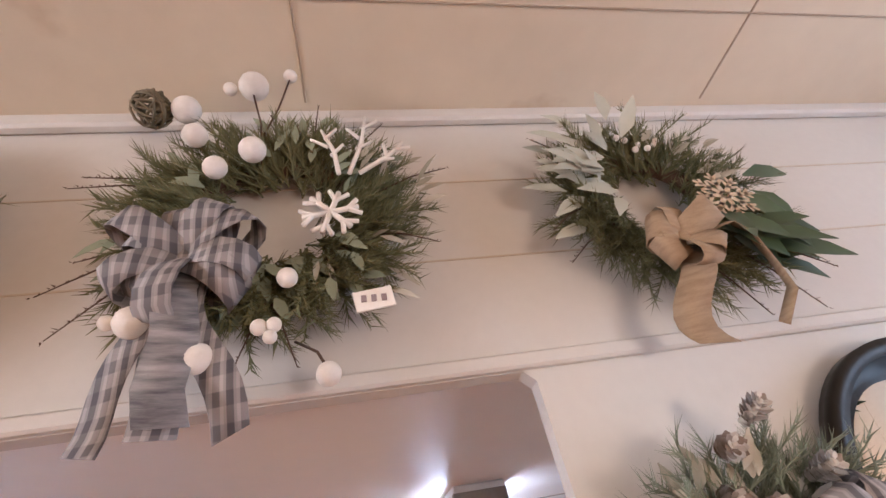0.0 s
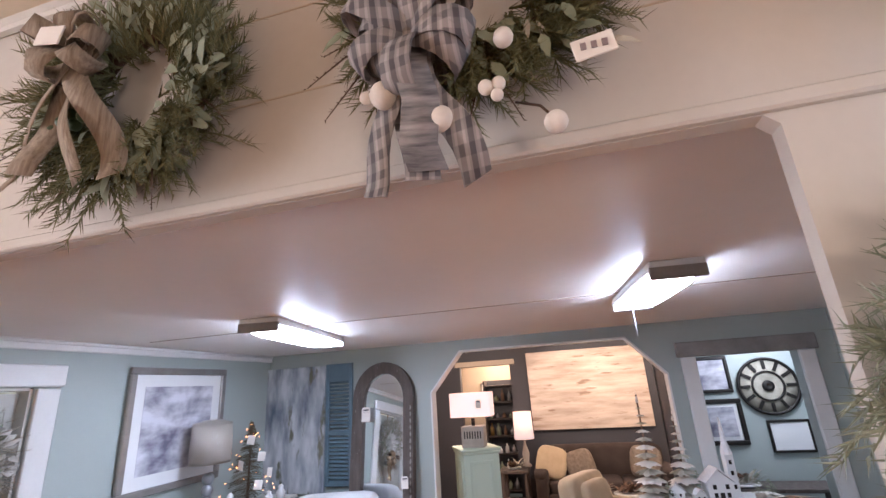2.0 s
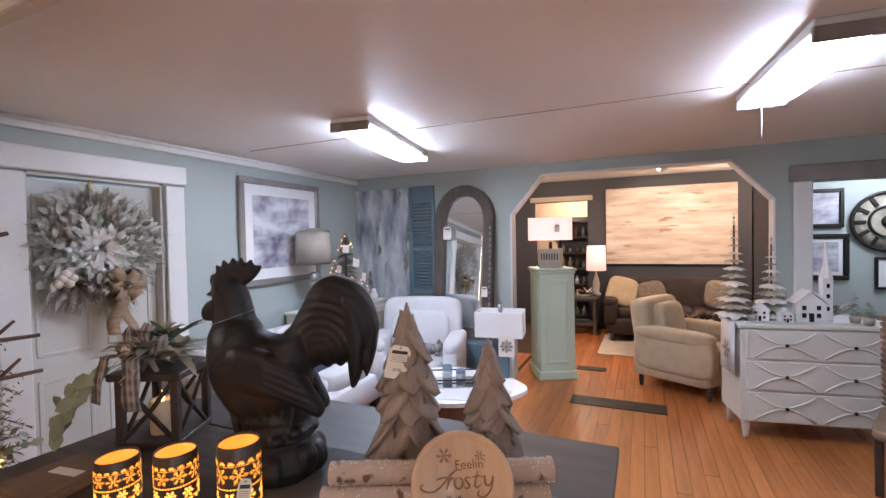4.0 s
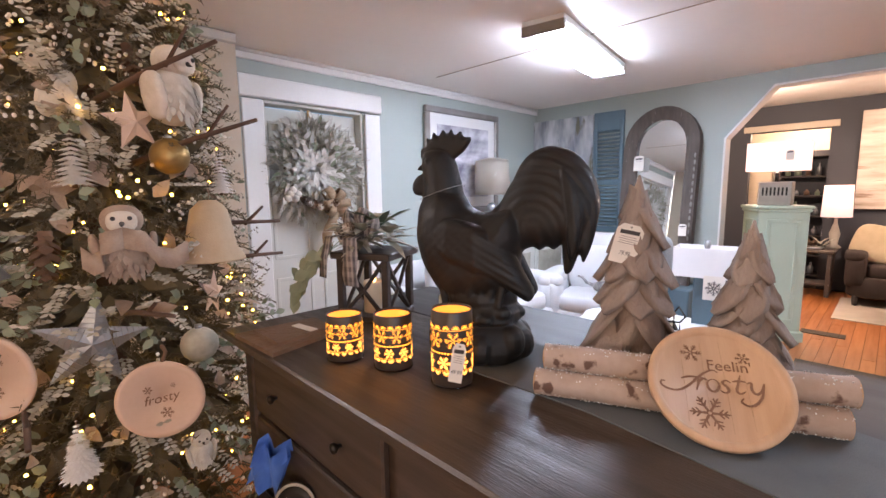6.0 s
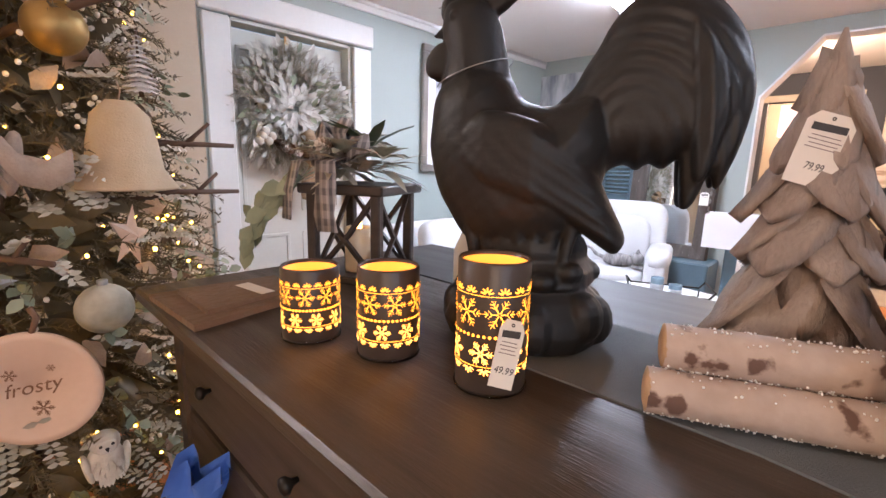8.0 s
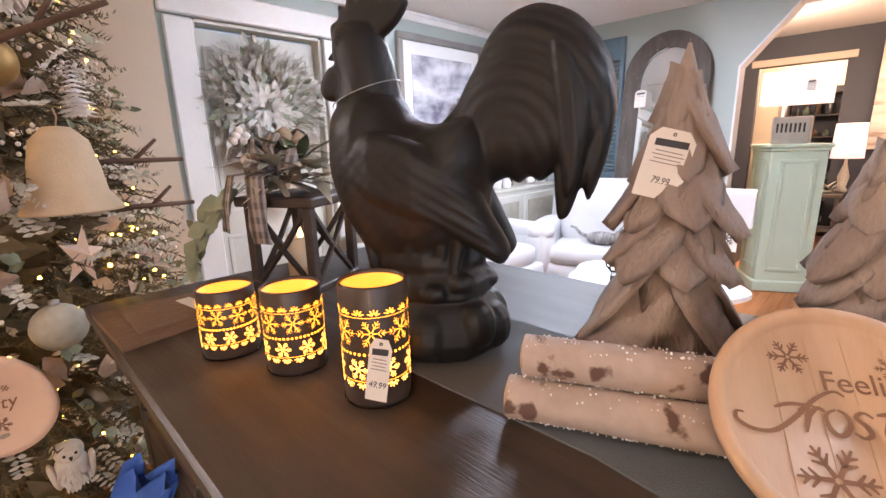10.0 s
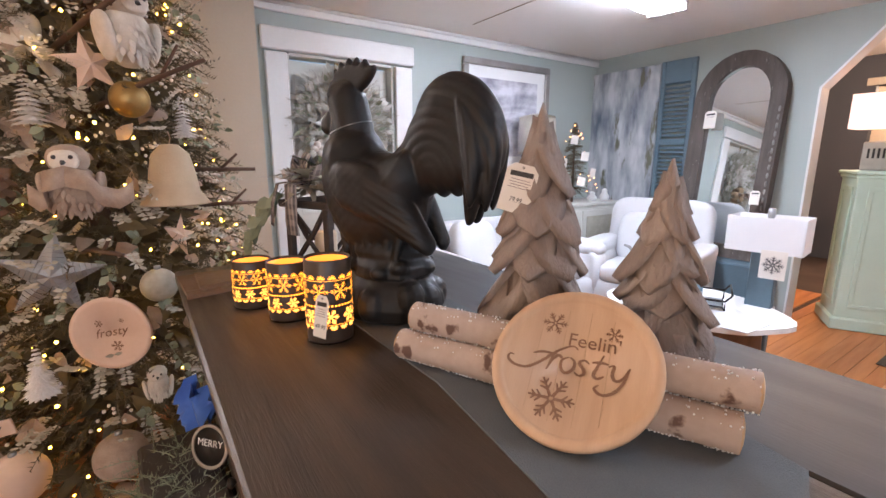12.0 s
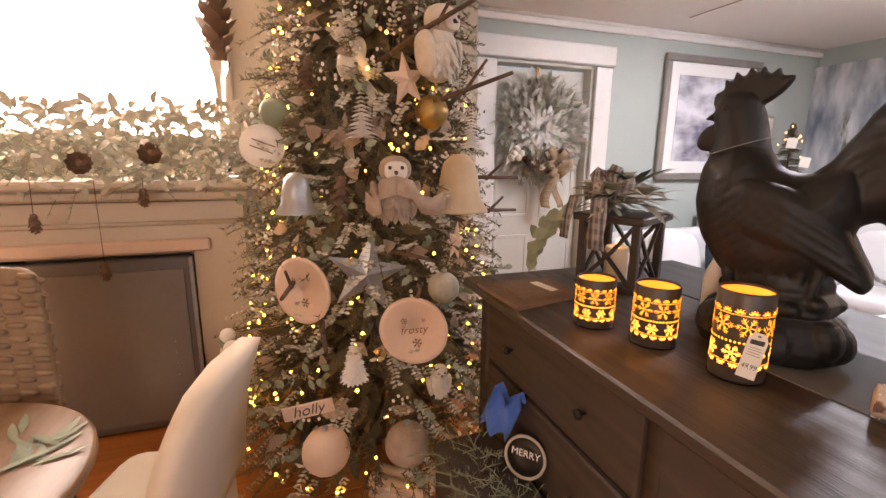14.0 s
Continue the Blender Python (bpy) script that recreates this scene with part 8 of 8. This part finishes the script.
def garland():
    rnd = random.Random(55)
    t = thing("mantel_garland", "full garland of frosted leaves, berries and cones on the mantel", "garland", pose(-2.58, -0.25, 1.286))
    g, f, b = Geo(), Geo(), Geo()
    for i in range(330):
        y = rnd.uniform(-0.95, 0.85)
        p = Vector((rnd.uniform(-0.05, 0.22), y, rnd.uniform(0.0, 0.22)))
        d = Vector((rnd.uniform(-0.3, 1.1), rnd.uniform(-0.8, 0.8), rnd.uniform(-0.45, 1.0)))
        g.sprig(p, d, rnd.uniform(0.10, 0.22), rnd, 0.032, 18, 0.005, 0.35)
    for i in range(1100):
        y = rnd.uniform(-0.95, 0.85)
        d = Vector((rnd.uniform(-0.3, 1.0), rnd.uniform(-1, 1), rnd.uniform(-0.6, 1.0)))
        f.leaf((rnd.uniform(0, 0.26), y, rnd.uniform(-0.03, 0.34)), d, (1, 0, 0.4), rnd.uniform(0.04, 0.085), rnd.uniform(0.02, 0.04), 0.2)
    for i in range(170):
        b.ball((rnd.uniform(0.10, 0.30), rnd.uniform(-0.95, 0.85), rnd.uniform(-0.04, 0.33)), 0.008, 6, 4)
    part("needles", g, M_EUCA, t, kind="stuff")
    part("leaves", f, M_FROSTED, t, kind="stuff")
    part("berries", b, M_WHITE_BERRY, t, kind="stuff")
    for y, z, x in ((0.05, 0.06, 0.24), (-0.30, 0.05, 0.25), (-0.6, 0.08, 0.24), (0.30, 0.10, 0.22)):
        c = Geo()
        pine_cone(c, Vector((x, y, z)), Vector((0.8, 0.3, 0.2)), 0.12, 0.05)
        part("pine_cone", c, M_CONE, t)
    for y, dz in ((-0.12, -0.20), (0.28, -0.10), (0.10, -0.42)):
        part("hanging_cord", Geo().tube([(0.26, y, 0.02), (0.275, y, dz + 0.06)], 0.0015, 4), M_TWIG, t)
        c = Geo()
        pine_cone(c, Vector((0.275, y, dz + 0.07)), Vector((0, 0, -1)), 0.075, 0.028)
        part("hanging_cone", c, M_CONE, t)


garland()


def candlestick_cone(x, y, h, r):
    t = thing("cone_candlestick", "tall glass candlestick topped with a large pine cone", "candlestick", pose(x, y, 1.286))
    part("stem", Geo().lathe([(0.055, 0), (0.06, 0.01), (0.02, 0.03), (0.024, h * 0.5), (0.014, h * 0.6), (0.03, h * 0.9), (0.055, h)], seg=20), M_GLASS, t)
    c = Geo()
    pine_cone(c, Vector((0, 0, h)), Vector((0, 0, 1)), r * 2.6, r)
    part("pine_cone", c, M_CONE, t)


candlestick_cone(-2.58, 0.345, 0.56, 0.105)
g = Geo().lathe([(0.10, 0), (0.11, 0.04), (0.10, 0.2), (0.05, 0.36), (0.002, 0.46)], seg=24)
solid("fabric_cone", g, M_FUR, "tan fabric gnome hat on the mantel end", "ornament", pose(-2.52, 0.52, 1.286))

# ---- chairs and table in the near room ----
def white_chair(m):
    t = thing("dining_chair", "white slipcovered dining chair with a curved back", "chair", m)
    g = Geo()
    n = 12
    rows = []
    for i in range(n + 1):
        u = i / n
        z = 0.45 + 0.43 * u
        w = 0.23 * (1 - 0.30 * u ** 3)
        for j, (x, y) in enumerate(((-w, -0.03), (0, -0.045), (w, -0.03), (w + 0.006, 0.0), (w, 0.03), (0, 0.045), (-w, 0.03), (-w - 0.006, 0.0))):
            rows.append((x, y + 0.10 * u * u, z))
    fs = [(i * 8 + j, i * 8 + (j + 1) % 8, (i + 1) * 8 + (j + 1) % 8, (i + 1) * 8 + j) for i in range(n) for j in range(8)]
    fs += [tuple(range(8))[::-1], tuple(n * 8 + j for j in range(8))]
    g.add(rows, fs, True)
    part("backrest", g, M_WHITE_SLIP, t)
    part("seat", Geo().soft((0, -0.16, 0.43), (0.46, 0.34, 0.10), 0.3), M_WHITE_SLIP, t)
    part("skirt", Geo().soft((0, -0.15, 0.22), (0.44, 0.32, 0.43), 0.2), M_WHITE_SLIP, t)


M_WHITE_SLIP = surface("cream_slipcover", (0.60, 0.52, 0.42), (0.50, 0.43, 0.34), 4, 260, 0.85, 0.3)
white_chair(pose(-1.24, 0.36, 0, 0, 0, -16))
rattan_chair(pose(-1.62, -0.28, 0, 0, 0, 72), "brown woven wicker chair by the table")


def round_table():
    t = thing("round_table", "round wooden pedestal table with a printed runner", "table", pose(-1.08, -0.22, 0))
    part("top", Geo().lathe([(0.001, 0.70), (0.38, 0.70), (0.40, 0.712), (0.40, 0.728), (0.39, 0.735), (0.001, 0.735)], seg=56, closed=True), M_OAK, t)
    part("column", Geo().lathe([(0.20, 0), (0.18, 0.04), (0.06, 0.08), (0.05, 0.4), (0.07, 0.60), (0.14, 0.70)], seg=24), M_OAK, t)
    s = Geo()
    rnd = random.Random(2)
    for i in range(16):
        s.leaf((-0.15 + rnd.uniform(-0.05, 0.12), 0.28 + rnd.uniform(-0.08, 0.03), 0.737), (rnd.uniform(-1, 0.2), rnd.uniform(-0.4, 0.4), 0.02), (0, 0, 1), 0.10, 0.02, 0.0, 0.05)
    solid("fir_sprig", s, M_EUCA, "green fir sprig lying on the round table", "greenery", pose(-1.08, -0.22, 0.0), kind="")
    b = thing("white_bowl", "white patterned ceramic bowl on the round table", "bowl", pose(-1.0, -0.10, 0.736))
    part("bowl", Geo().lathe([(0.04, 0), (0.07, 0.03), (0.085, 0.055), (0.08, 0.055), (0.06, 0.03), (0.001, 0.012)], seg=28), M_MATBOARD, b)


M_OAK = surface("tan_oak_top", (0.25, 0.155, 0.09), (0.16, 0.095, 0.055), 3, 30, 0.35, 0.15, stretch=(1, 8, 8))
round_table()


# ---- pine planks, last ----
def planks():
    rnd = random.Random(101)
    meshes = {}

    def lay(x0, x1, y0, y1, w=0.092):
        n = int((x1 - x0) / w)
        for i in range(n):
            x = x0 + (i + 0.5) * w
            y = y0
            y_first = rnd.uniform(0.8, 2.6)
            while y < y1 - 0.05:
                L = min(y_first if y == y0 else 2.6, y1 - y)
                key = round(L, 1)
                L = min(key, y1 - y) if key > 0.1 else y1 - y
                if L < 0.1:
                    break
                k = round(L, 3)
                if k not in meshes:
                    me = Geo().box((0, 0, 0), (w - 0.002, k - 0.002, 0.018), 0.0012).mesh("plank")
                    me.materials.append(M_PINE)
                    meshes[k] = me
                ob = new("plank", meshes[k])
                ob.parent = floor_ob
                ob.location = (x, y + k / 2, -0.0065)
                y += k
    lay(-1.1, 2.74, 2.2, 8.8)
    lay(-2.45, -0.9, -1.6, 1.1)


planks()
structure("floor_edges", Geo().box((-2.1, 4.0, -0.009), (1.9, 5.6, 0.016), 0.001), M_PINE, "orange pine boards along the wall", "floor")

# the rest of the boards, behind and below the walk
g = Geo()
rnd = random.Random(103)
for i in range(64):
    x, y = -2.8 + 0.092 * (i + 0.5), -3.48
    while y < 2.2:
        L = min(rnd.uniform(1.6, 2.8), 2.2 - y)
        g.box((x, y + L / 2, -0.009), (0.090, max(L - 0.002, 0.01), 0.012), 0.001)
        y += L + 0.0001
part("far_planks", g, M_PINE, floor_ob, "orange pine boards", "stuff")
